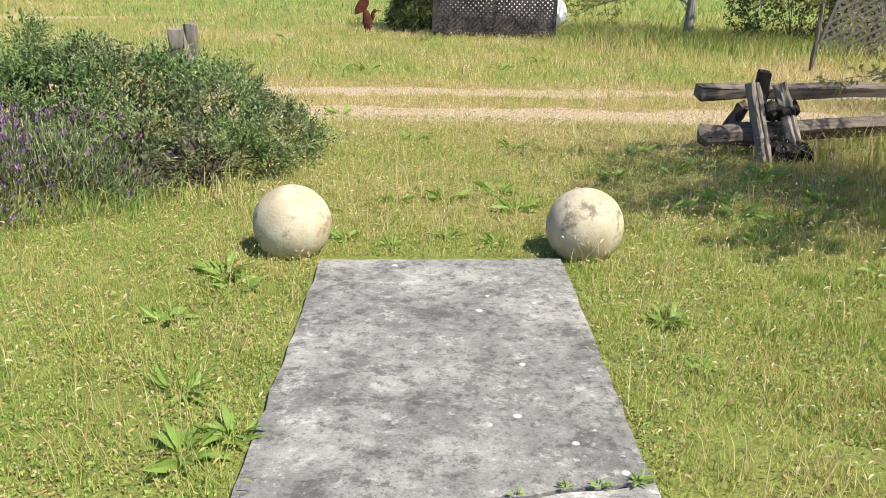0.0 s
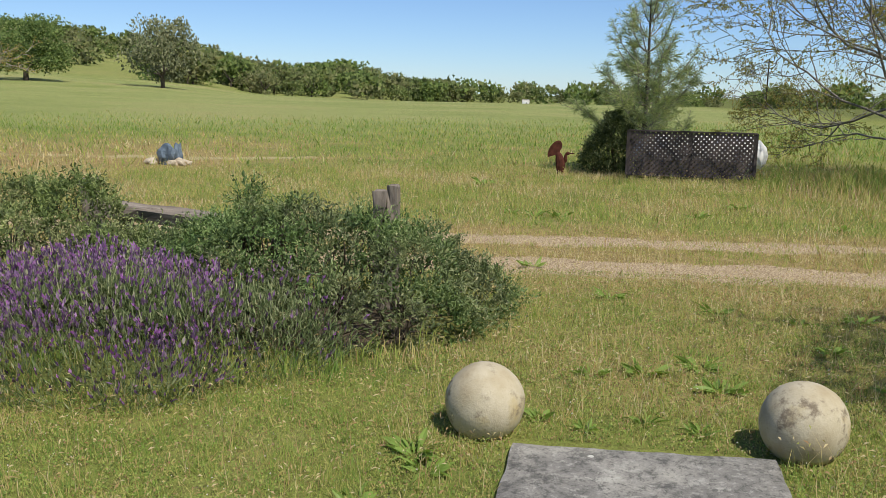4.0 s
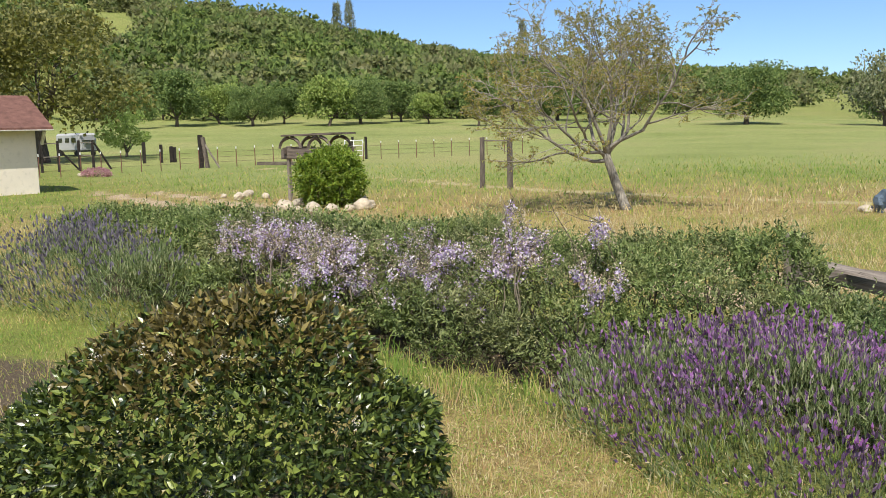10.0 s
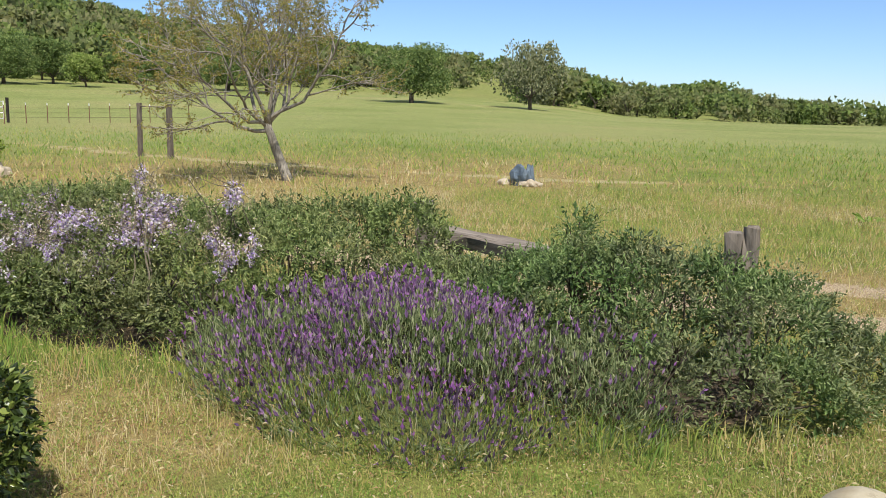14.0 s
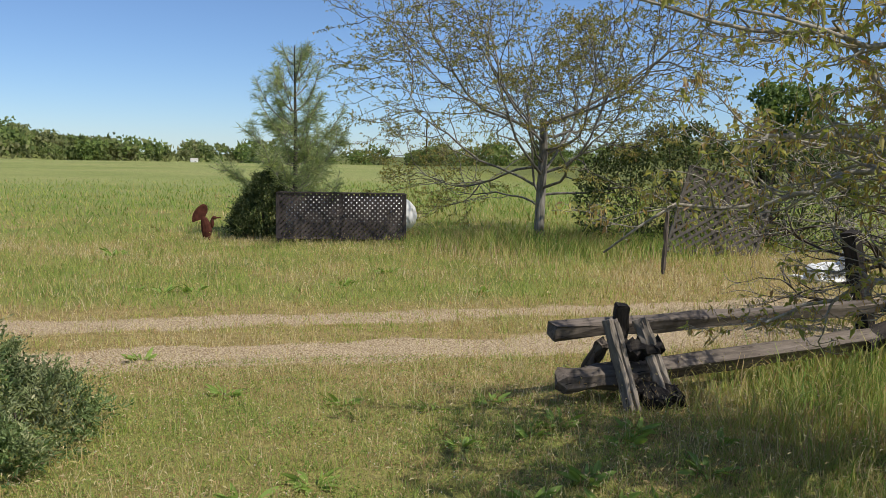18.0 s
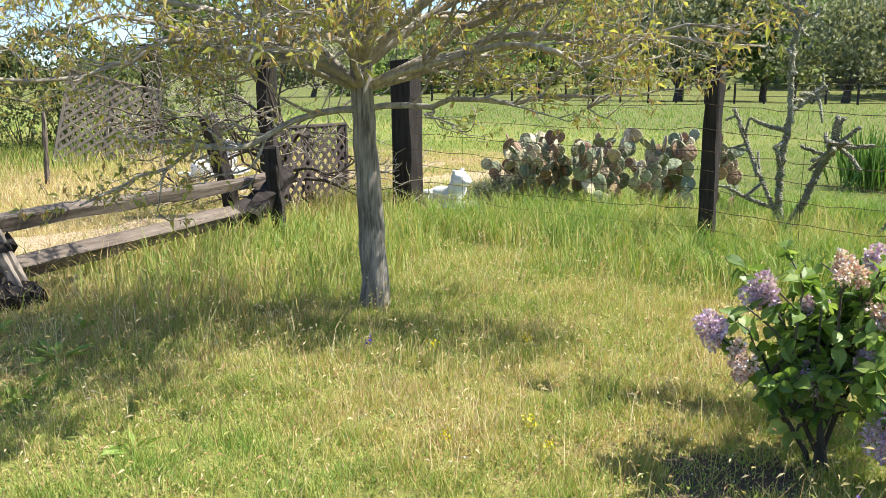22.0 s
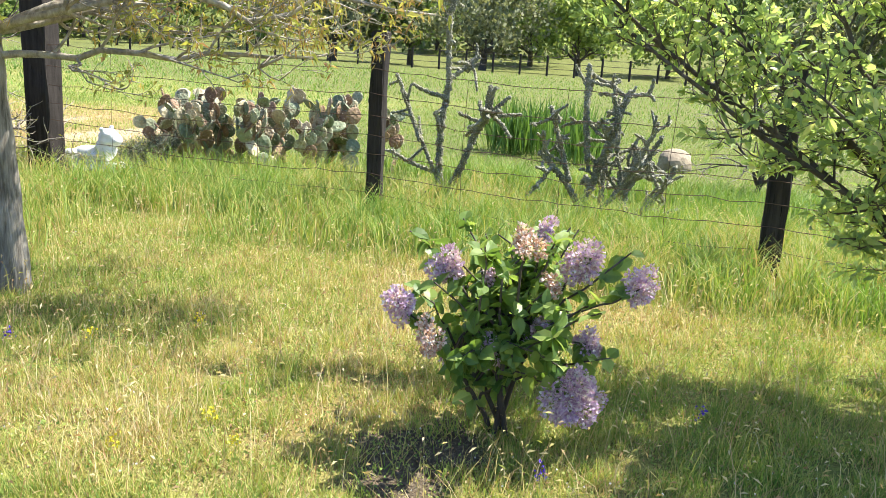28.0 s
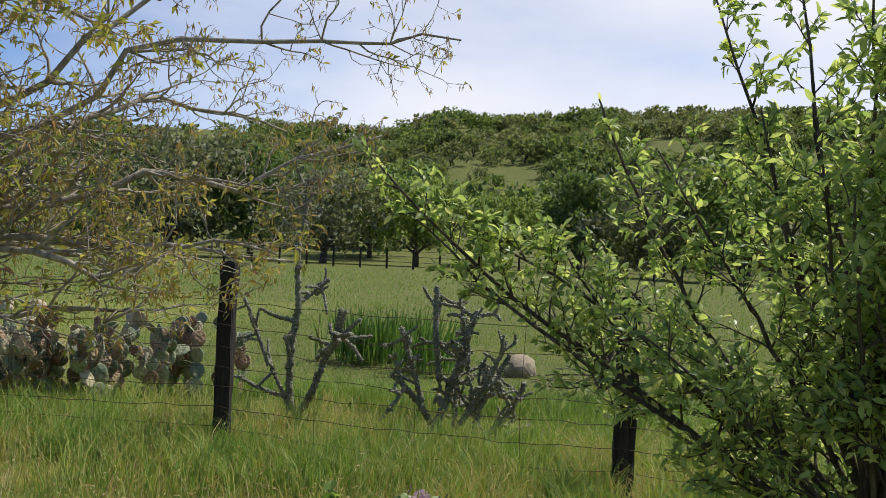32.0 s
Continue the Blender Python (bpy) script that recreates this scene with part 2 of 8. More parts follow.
def tubes(paths, sides=6, closed_ends=True):
    """Tubes along polylines: paths is a list of (points (k,3), radii (k,)). Returns verts, [quads, tris]."""
    V, Q, T, base = [], [], [], 0
    ang = np.linspace(0, 2 * np.pi, sides, endpoint=False)
    ca, sa = np.cos(ang), np.sin(ang)
    for p, r in paths:
        p = np.asarray(p, float)
        r = np.asarray(r, float)
        k = len(p)
        d = np.gradient(p, axis=0)
        d /= np.linalg.norm(d, axis=1, keepdims=True) + 1e-9
        ref = np.array((0.0, 0.0, 1.0)) if abs(d[0][2]) < 0.8 else np.array((1.0, 0.0, 0.0))
        u = np.cross(d, ref)
        u /= np.linalg.norm(u, axis=1, keepdims=True) + 1e-9
        w = np.cross(d, u)
        ring = p[:, None, :] + r[:, None, None] * (ca[None, :, None] * u[:, None, :] + sa[None, :, None] * w[:, None, :])
        V.append(ring.reshape(-1, 3))
        i = base + np.arange(k - 1)[:, None] * sides
        j = np.arange(sides)[None, :]
        jn = (j + 1) % sides
        Q.append(np.stack((i + j, i + jn, i + sides + jn, i + sides + j), -1).reshape(-1, 4))
        base += k * sides
        if closed_ends:
            V.append(p[[0, -1]])
            jj = np.arange(sides)
            b0 = base - k * sides
            T.append(np.stack((np.full(sides, base), b0 + (jj + 1) % sides, b0 + jj), -1))
            b1 = base - sides
            T.append(np.stack((np.full(sides, base + 1), b1 + jj, b1 + (jj + 1) % sides), -1))
            base += 2
    return np.concatenate(V), [np.concatenate(Q)] + ([np.concatenate(T)] if T else [])


def unit(v):
    return v / (np.linalg.norm(v, axis=-1, keepdims=True) + 1e-9)


def rand_dirs(rng, n, up=0.0):
    v = rng.normal(size=(n, 3))
    v[:, 2] += up
    return unit(v)


def leaves(rng, pos, along, length, width, fold=0.25, droop=0.0, jitter=0.35, shape=0.45):
    """Leaves as folded rhombs: one at each place, pointing along. Returns verts, quads (two per leaf)."""
    n = len(pos)
    along = unit(along)
    side = unit(np.cross(along, rand_dirs(rng, n, 0.6)))
    nor = np.cross(side, along)
    L = (length * (1 + jitter * rng.uniform(-1, 1, n)))[:, None]
    W = (width * (1 + jitter * rng.uniform(-1, 1, n)))[:, None]
    tip = pos + along * L - np.array((0, 0, 1.0)) * droop * L
    mid = pos + along * L * shape
    a = mid + side * W * 0.5 + nor * W * fold
    b = mid - side * W * 0.5 + nor * W * fold
    v = np.stack((pos, a, tip, b), 1).reshape(-1, 3)
    i = np.arange(n)[:, None] * 4
    return v, np.concatenate((i + np.array([[0, 1, 2]]), i + np.array([[0, 2, 3]])))


def broad_leaves(rng, pos, along, length, width, fold=0.18, curl=0.25, jitter=0.3, up=0.8):
    """Ovate leaves with a midrib: ten corners and eight triangles each."""
    n = len(pos)
    along = unit(along)
    side = unit(np.cross(along, rand_dirs(rng, n, up)))
    nor = np.cross(side, along)
    nor *= np.sign(nor[:, 2:3] + 1e-6)
    L = (length * (1 + jitter * rng.uniform(-1, 1, n)))[:, None]
    W = (width * (1 + jitter * rng.uniform(-1, 1, n)))[:, None]
    cols = []
    for t, w in ((0.0, 0.0), (0.25, 0.42), (0.55, 0.5), (0.82, 0.28), (1.0, 0.0)):
        c = pos + along * L * t - nor * L * curl * t * t
        if w == 0:
            cols.append(c)
        else:
            cols += [c, c + side * W * w + nor * W * fold, c - side * W * w + nor * W * fold]
    v = np.stack(cols, 1).reshape(-1, 3)
    k = len(cols)
    f = np.array([(0, 2, 1), (0, 1, 3), (1, 2, 5), (1, 5, 4), (1, 4, 6), (1, 6, 3), (4, 5, 8), (4, 8, 7), (4, 7, 9), (4, 9, 6), (7, 8, 10), (7, 10, 9)])
    i = np.arange(n)[:, None, None] * k
    return v, (i + f[None]).reshape(-1, 3)


def merge(*chunks):
    """Join (verts, faces) chunks, faces an array or a list of arrays."""
    V, F, base = [], {}, 0
    for v, f in chunks:
        for block in (f if isinstance(f, (list, tuple)) else [f]):
            if len(block):
                F.setdefault(block.shape[1], []).append(block + base)
        V.append(v)
        base += len(v)
    return np.concatenate(V), [np.concatenate(b) for b in F.values()]


def fbm(x, y, scale, seed=0, octaves=3):
    """Cheap smooth noise for arrays, about -1 to 1."""
    r = np.random.default_rng(seed)
    out = np.zeros_like(x, dtype=float)
    amp, tot = 1.0, 0.0
    for o in range(octaves):
        for _ in range(4):
            a, ph, k = r.uniform(0, 2 * np.pi), r.uniform(0, 6.28), r.uniform(0.6, 1.5) * 2 ** o / scale
            out += amp * np.sin((x * np.cos(a) + y * np.sin(a)) * k * 6.28 + ph)
            tot += amp * 0.6
        amp *= 0.5
    return out / tot


def smooth(x, lo, hi):
    t = np.clip((x - lo) / (hi - lo), 0, 1)
    return t * t * (3 - 2 * t)


def box_bm(sx, sy, sz, rng=None, wobble=0.0, cuts=0, bevel=0.01):
    """A bevelled block from z 0 to sz, with uneven faces where asked."""
    bm = bmesh.new()
    bmesh.ops.create_cube(bm, size=1.0)
    bmesh.ops.scale(bm, vec=(sx, sy, sz), verts=bm.verts)
    bmesh.ops.translate(bm, vec=(0, 0, sz / 2), verts=bm.verts)
    if cuts:
        zs = [e for e in bm.edges if abs(e.verts[0].co.z - e.verts[1].co.z) > sz * 0.5]
        bmesh.ops.subdivide_edges(bm, edges=zs, cuts=cuts, use_grid_fill=True)
    if bevel:
        bmesh.ops.bevel(bm, geom=[e for e in bm.edges if e.calc_face_angle(0) > 0.5], offset=bevel, segments=1, affect="EDGES")
    if rng is not None and wobble:
        for v in bm.verts:
            v.co += Vector(rng.uniform(-wobble, wobble, 3))
    return bm


def beam_between(a, b, w, h, rng, wobble=0.012, bevel=0.015, cuts=6, turn=0.0):
    """A hewn beam from a to b as a bmesh."""
    a, b = Vector(a), Vector(b)
    d = b - a
    bm = box_bm(w, h, d.length, rng, wobble, cuts, bevel)
    m = Matrix.Translation(a) @ d.to_track_quat("Z", "Y").to_matrix().to_4x4() @ Matrix.Rotation(turn, 4, "Z")
    bmesh.ops.transform(bm, matrix=m, verts=bm.verts)
    return bm


def place_mesh(name, me, parent, a, b, turn=0.0):
    """A mesh built along +z from 0, laid from a towards b."""
    a, b = Vector(a), Vector(b)
    return put(name, me, parent, Matrix.Translation(a) @ (b - a).to_track_quat("Z", "Y").to_matrix().to_4x4() @ Matrix.Rotation(turn, 4, "Z"))


def lump(rng, r, squash=(1, 1, 1), rough=0.12, subdiv=2, seed=0):
    """A stone: an icosphere pushed in and out by noise."""
    bm = bmesh.new()
    bmesh.ops.create_icosphere(bm, subdivisions=subdiv, radius=1.0)
    off = Vector((seed * 3.1, seed * 1.7, seed * 2.3))
    for v in bm.verts:
        k = 1 + rough * noise.noise(v.co * 1.3 + off) * 2 + rough * 0.5 * noise.noise(v.co * 3.1 + off)
        v.co = Vector((v.co.x * squash[0], v.co.y * squash[1], v.co.z * squash[2])) * r * k
    return bm
# ---- ground ----
AZ = [-180, -140, -100, -81, -65, -55, -36, -30, -26.5, -24, -21.5, -18.5, -16.5, -13.5, -11, 0, 20, 45, 60, 70, 75, 79, 82, 92, 101, 130, 180]
CREST = [3, 5, 8.5, 8.2, 6.6, 4.2, 2.2, 1.7, 1.2, 0.5, 0.1, 0.35, -0.1, -0.5, -0.8, -0.8, -0.6, 2.8, 6.0, 5.9, 5.9, 7.4, 7.0, 8.0, 7.8, 6, 3]
FOOT_Z = [1, 2, 5, 5.2, 5, 4.6, 3.0, 2.3, 1.2, -0.3, -0.9, -1.5, -2.0, -2.6, -3.0, -3.0, -2, -0.6, -0.4, -0.4, -0.4, -0.4, -0.4, -0.4, -0.3, 0, 1]
FOOT_R = [150, 170, 190, 190, 190, 190, 180, 190, 205, 218, 228, 240, 256, 280, 300, 300, 240, 110, 75, 75, 75, 75, 75, 75, 75, 90, 150]
CREST_R = [400, 420, 460, 460, 460, 470, 480, 500, 500, 480, 450, 430, 450, 700, 900, 900, 700, 450, 380, 360, 355, 350, 350, 340, 340, 350, 400]


def ground_z(x, y):
    """The height of the land: nearly flat by the house, a field, then hills all round."""
    x, y = np.asarray(x, float), np.asarray(y, float)
    r = np.hypot(x, y - 1)
    az = np.degrees(np.arctan2(x, y - 1))
    near = 0.018 * np.clip(x, -6, 9) + 0.003 * np.clip(y, -5, 25) + 0.012 * fbm(x, y, 2.6, 3) * smooth(np.abs(x), 0.75, 1.6)
    fz = np.interp(az, AZ, FOOT_Z)
    fr = np.interp(az, AZ, FOOT_R)
    cr = np.interp(az, AZ, CREST_R)
    cz = 1.85 + cr * np.tan(np.radians(np.interp(az, AZ, CREST)))
    t = np.clip((r - fr) / (cr - fr), 0, 1)
    z = near * (1 - smooth(r, 30, 90)) + fz * np.clip((r - 30) / (fr - 30), 0, 1) ** 2
    z = z + (cz - fz) * (0.35 * t + 0.65 * t * t * (3 - 2 * t))
    z = z + smooth(r, 110, 300) * 2.2 * fbm(x, y, 170, 5) * (0.3 + t)
    return z - smooth(r, 900, 2500) * 10


def gz(x, y):
    return float(ground_z(np.array([x]), np.array([y]))[0])


def drive_y(x):
    return 10.05 + 0.012 * x + 0.0035 * np.clip(x - 3, 0, 30) ** 2


def zones(x, y):
    """What grows where: gravel, dry grass, lush tall grass, bare ground (0 to 1 each)."""
    n1, n2 = fbm(x, y, 1.7, 11), fbm(x, y, 6.5, 12)
    d = y - drive_y(x) + 0.10 * n1
    inside = smooth(x, -40, -30) * (1 - 0.85 * smooth(x, 9, 13))
    wheel = np.maximum(1 - smooth(np.abs(d + 0.85), 0.24, 0.55), 0.75 * (1 - smooth(np.abs(d - 0.75), 0.12, 0.5))) * inside
    gravel = np.clip(wheel * (0.9 + 0.4 * n2), 0, 1)
    verge = (1 - smooth(np.abs(d), 1.0, 2.6)) * inside * (1 - smooth(x, 10, 14))
    mid = smooth(y, 10.5, 13) * (1 - smooth(y + 0.28 * x, 22, 34)) * smooth(x, -60, -20) * (1 - smooth(x, 9, 13))
    line = np.interp(x, (-60, -30, -22, -17, -13.5, -10, -8.5, -5.5, 5), (21.5, 19.9, 19.4, 19.9, 20.5, 21.0, 22.1, 23.0, 23.2))
    track = (1 - smooth(np.abs(y - line + 0.25 * n1), 0.18, 0.62)) * smooth(x, -60, -45) * (1 - 0.6 * smooth(x, -9, -7)) * (1 - smooth(x, -3, 4)) * np.clip(0.8 + 0.5 * n2, 0, 1)
    yard = (1 - smooth(np.hypot(x - 9, y - 11.5), 3.0, 5.5))
    foot = (1 - smooth(np.hypot((x + 4.8) / 1.5, (y - 4.0) / 1.0), 0.5, 1.3)) * 0.95
    sunny = 0.30 * (1 - smooth(np.hypot((x - 4.9) / 1.2, y - 3.0), 1.2, 3.4))
    west = 0.6 * smooth(np.hypot(x, y - 1), 11, 15) * (1 - smooth(np.hypot(x, y - 1) + 5 * n2, 24, 36)) * smooth(-x, 8, 12)
    front = 0.52 * (1 - smooth(np.hypot((x - 1.5) / 1.6, y - 7.4), 1.2, 3.4)) + 0.12 * (1 - smooth(np.hypot(x - 3.6, y - 4.6), 1.0, 3.0))
    dry = np.clip(sunny + west + front + 0.8 * verge + 0.24 * mid + track + yard + foot + 0.30 * n2 + 0.16 * n1, 0, 1)
    fence = (1 - smooth(np.abs(x - 7.45 - 0.4 * n1), 0.6, 1.5)) * smooth(y, -2, 0) * (1 - smooth(y, 8, 10))
    rail = 0.6 * (1 - smooth(np.abs(y - 6.6 - 0.25 * (x - 2.6)), 0.4, 1.9)) * smooth(x, 2.4, 4.2) * (1 - smooth(x, 6, 9))
    tree2 = 1 - smooth(np.hypot((x - 6.0) / 1.6, y - 17.2), 1.2, 3.0)
    behind = 0.8 * (1 - smooth(np.abs(x - 10.3 - 0.5 * n1), 0.5, 1.5)) * smooth(y, 0, 1) * (1 - smooth(y, 5, 6.5))
    lush = np.clip(np.maximum(np.maximum(np.maximum(fence, 0.85 * rail), tree2), behind), 0, 1)
    lush = np.maximum(lush, 0.85 * smooth(x, 9, 11) * (1 - smooth(y, 7, 11)))
    lush = np.maximum(lush, 0.8 * smooth(x, 17, 24))
    skirt = (1 - smooth(np.abs(y - 5.75 - 0.235 * (x + 1.7) + 0.15 * n1), 0.25, 0.6)) * smooth(x, -9, -8) * (1 - smooth(x, -1.6, -1.1))
    lush = np.maximum(lush, 0.6 * skirt) * (0.25 + 0.75 * smooth(np.hypot((x - 7.6) / 1.2, y - 7.5), 0.35, 0.8))
    bare = np.maximum(1 - smooth(np.hypot((x - 3.72) / 1.1, (y - 2.48) / 0.75) + 0.22 * fbm(x, y, 0.4, 17), 0.12, 0.52), 0.9 * (1 - smooth(np.hypot((x + 8.4) / 1.3, y - 1.5), 0.5, 1.5)))
    # bare dark soil under the hedge and evergreen shrub, darkening the gaps between leaves
    under_shrubs = (1 - smooth(np.abs(y - 6.75 - 0.235 * (x + 1.7)), 0.5, 0.85)) * smooth(x, -14.2, -13.6) * (1 - smooth(x, -1.9, -1.4))
    under_shrubs = np.maximum(under_shrubs, 1 - smooth(np.hypot(x + 4.65, y - 2.35), 0.5, 0.75))
    bare = np.maximum(bare, under_shrubs)
    return gravel, dry, lush, bare, track


rad = np.concatenate((np.arange(0.0, 12, 0.18), np.arange(12, 34, 0.3), 34 * 1.036 ** np.arange(0, 134)))
NA = 320
th = np.linspace(0, 2 * np.pi, NA, endpoint=False)
gx = (rad[1:, None] * np.sin(th)[None]).ravel()
gy = (1 + rad[1:, None] * np.cos(th)[None]).ravel()
gx, gy = np.append(gx, 0.0), np.append(gy, 1.0)
g_gravel, g_dry, g_lush, g_bare, g_track = zones(gx, gy)
nr = len(rad) - 1
ii = np.arange(nr - 1)[:, None] * NA
jj = np.arange(NA)[None]
quads = np.stack((ii + jj, ii + NA + jj, ii + NA + (jj + 1) % NA, ii + (jj + 1) % NA), -1).reshape(-1, 4)
fan = np.stack((np.full(NA, nr * NA), np.arange(NA), (np.arange(NA) + 1) % NA), -1)
gs = Nodes("meadow_ground", 0.95, 0, 0.1)
far = gs.noise(0.05, 5, 0.6, "World")
mott = gs.noise(0.55, 6, 0.65, "World")
fine = gs.noise(22, 5, 0.7, "World")
tuft = gs.noise(6, 4, 0.65, "World")
speck = gs.noise(75, 4, 0.75, "World")
grain = gs.noise(240, 3, 0.7, "World")
green = gs.ramp(mott, [(0.3, (0.16, 0.215, 0.045)), (0.52, (0.25, 0.285, 0.065)), (0.72, (0.34, 0.32, 0.11))])
straw = gs.ramp(tuft, [(0.3, (0.27, 0.20, 0.075)), (0.55, (0.40, 0.31, 0.12)), (0.75, (0.52, 0.42, 0.20))])
lushc = gs.ramp(tuft, [(0.3, (0.085, 0.115, 0.028)), (0.7, (0.165, 0.195, 0.058))])
dryf = gs.step(gs.math("ADD", gs.attr("dry"), gs.math("MULTIPLY", gs.math("SUBTRACT", mott, 0.5), 0.9)), 0.12, 0.85)
c = gs.mix(dryf, green, straw)
c = gs.mix(gs.attr("lush"), c, lushc)
# the open field turns to a paler colour with distance
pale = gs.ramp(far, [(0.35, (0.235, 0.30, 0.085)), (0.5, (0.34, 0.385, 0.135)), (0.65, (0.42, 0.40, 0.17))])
c = gs.mix(gs.math("MULTIPLY", gs.attr("far_pale"), 0.75), c, pale)
c = gs.mix(gs.step(gs.attr("track"), 0.25, 0.75), c, gs.ramp(tuft, [(0.3, (0.44, 0.37, 0.17)), (0.7, (0.60, 0.52, 0.28))]))
c = gs.mix(gs.step(fine, 0.42, 0.7), c, gs.mix(0.6, c, (0.10, 0.06, 0.03)))
c = gs.mix(gs.step(speck, 0.56, 0.68), c, gs.mix(0.6, c, (0.42, 0.36, 0.16)))
c = gs.mix(gs.step(speck, 0.46, 0.36), c, gs.mix(0.6, c, (0.05, 0.05, 0.02)))
c = gs.mix(gs.step(grain, 0.5, 0.36), c, gs.mix(0.5, c, (0.05, 0.05, 0.02)))
soil = gs.ramp(speck, [(0.35, (0.06, 0.046, 0.03)), (0.55, (0.13, 0.10, 0.066)), (0.72, (0.30, 0.245, 0.16))])
c = gs.mix(gs.step(gs.math("ADD", gs.attr("bare"), gs.math("MULTIPLY", gs.math("SUBTRACT", tuft, 0.5), 0.8)), 0.3, 0.7), c, soil)
stones = gs.noise(55, 2, 0.5, "World", None, "VORONOI")
grav = gs.ramp(stones, [(0.05, (0.72, 0.60, 0.43)), (0.35, (0.56, 0.44, 0.28)), (0.7, (0.28, 0.20, 0.115))])
gf = gs.step(gs.math("ADD", gs.attr("gravel"), gs.math("MULTIPLY", gs.math("SUBTRACT", tuft, 0.5), 0.9)), 0.18, 0.5)
c = gs.mix(gf, c, grav)
gs.base(c)
gs.bump(gs.math("ADD", gs.math("ADD", fine, tuft), gs.math("MULTIPLY", speck, 0.6)), 0.03, 0.7)
# how pale the field is, rising with distance from the path
far_pale = smooth(np.hypot(gx, gy - 1), 22, 48) * smooth(gy, 8, 16) * (1 - smooth(gx, 10, 17)) * (1 - 0.5 * smooth(np.hypot(gx, gy - 1), 170, 230))
ground_me = mesh_from("ground", np.stack((gx, gy, ground_z(gx, gy)), 1), [quads, fan], [gs.m], True, {"gravel": g_gravel, "dry": g_dry, "lush": g_lush, "bare": g_bare, "far_pale": far_pale, "track": g_track})
tagged(put("ground", ground_me), "meadow and hill grass with a gravel drive", "ground", kind="structure")

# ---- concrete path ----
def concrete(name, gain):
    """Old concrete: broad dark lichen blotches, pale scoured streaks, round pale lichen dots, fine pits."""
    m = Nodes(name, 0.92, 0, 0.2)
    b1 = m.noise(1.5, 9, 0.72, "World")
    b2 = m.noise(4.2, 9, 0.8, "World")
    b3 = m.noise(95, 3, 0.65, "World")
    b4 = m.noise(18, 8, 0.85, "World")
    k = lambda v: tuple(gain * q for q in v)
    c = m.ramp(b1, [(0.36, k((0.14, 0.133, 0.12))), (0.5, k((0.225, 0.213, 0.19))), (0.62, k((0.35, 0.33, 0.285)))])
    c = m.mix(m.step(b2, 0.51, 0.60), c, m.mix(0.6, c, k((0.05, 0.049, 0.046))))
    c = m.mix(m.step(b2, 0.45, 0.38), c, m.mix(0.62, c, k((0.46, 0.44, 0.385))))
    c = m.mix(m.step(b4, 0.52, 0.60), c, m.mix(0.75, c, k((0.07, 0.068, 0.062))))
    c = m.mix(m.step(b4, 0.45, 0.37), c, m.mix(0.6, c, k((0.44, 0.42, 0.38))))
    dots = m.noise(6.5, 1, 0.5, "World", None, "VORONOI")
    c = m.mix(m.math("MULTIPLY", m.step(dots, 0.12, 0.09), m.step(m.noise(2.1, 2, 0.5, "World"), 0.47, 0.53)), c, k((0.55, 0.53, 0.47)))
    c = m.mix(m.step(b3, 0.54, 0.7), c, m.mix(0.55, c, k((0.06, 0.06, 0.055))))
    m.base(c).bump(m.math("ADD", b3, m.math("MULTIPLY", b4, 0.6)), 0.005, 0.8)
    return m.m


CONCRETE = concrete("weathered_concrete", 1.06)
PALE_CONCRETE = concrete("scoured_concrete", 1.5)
rng = np.random.default_rng(4)


def slab(name, x0, x1, y0, y1, mat, skew0=0.0, skew1=0.0, thick=0.12, top=0.035):
    bm = bmesh.new()
    bmesh.ops.create_grid(bm, x_segments=26, y_segments=34, size=0.5)
    for v in bm.verts:
        u, w = v.co.x + 0.5, v.co.y + 0.5
        X, Y = x0 + u * (x1 - x0), y0 + skew0 * u + w * (y1 + skew1 * u - y0 - skew0 * u)
        edge = u < 0.01 or u > 0.99 or w < 0.01 or w > 0.99
        n = noise.noise(Vector((X * 4, Y * 4, 0.3)))
        if edge:
            X += 0.014 * noise.noise(Vector((Y * 7, X, 2.0)))
            Y += 0.014 * noise.noise(Vector((X * 7, Y, 5.0)))
        v.co = Vector((X, Y, 0.018 * X + 0.003 * Y + top + 0.003 * n - (0.006 if edge else 0)))
    res = bmesh.ops.extrude_face_region(bm, geom=bm.faces[:])
    for e in res["geom"]:
        if isinstance(e, bmesh.types.BMVert):
            e.co.z -= thick
    bmesh.ops.recalc_face_normals(bm, faces=bm.faces[:])
    me = bpy.data.meshes.new(name)
    bm.to_mesh(me)
    bm.free()
    me.materials.append(mat)
    return me


pavement = tagged(new("pavement"), "weathered grey concrete garden path", "path", kind="structure")
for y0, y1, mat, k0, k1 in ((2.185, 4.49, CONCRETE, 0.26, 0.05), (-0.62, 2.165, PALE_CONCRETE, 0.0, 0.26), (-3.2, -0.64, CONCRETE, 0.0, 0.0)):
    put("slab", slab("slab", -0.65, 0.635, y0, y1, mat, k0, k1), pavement)

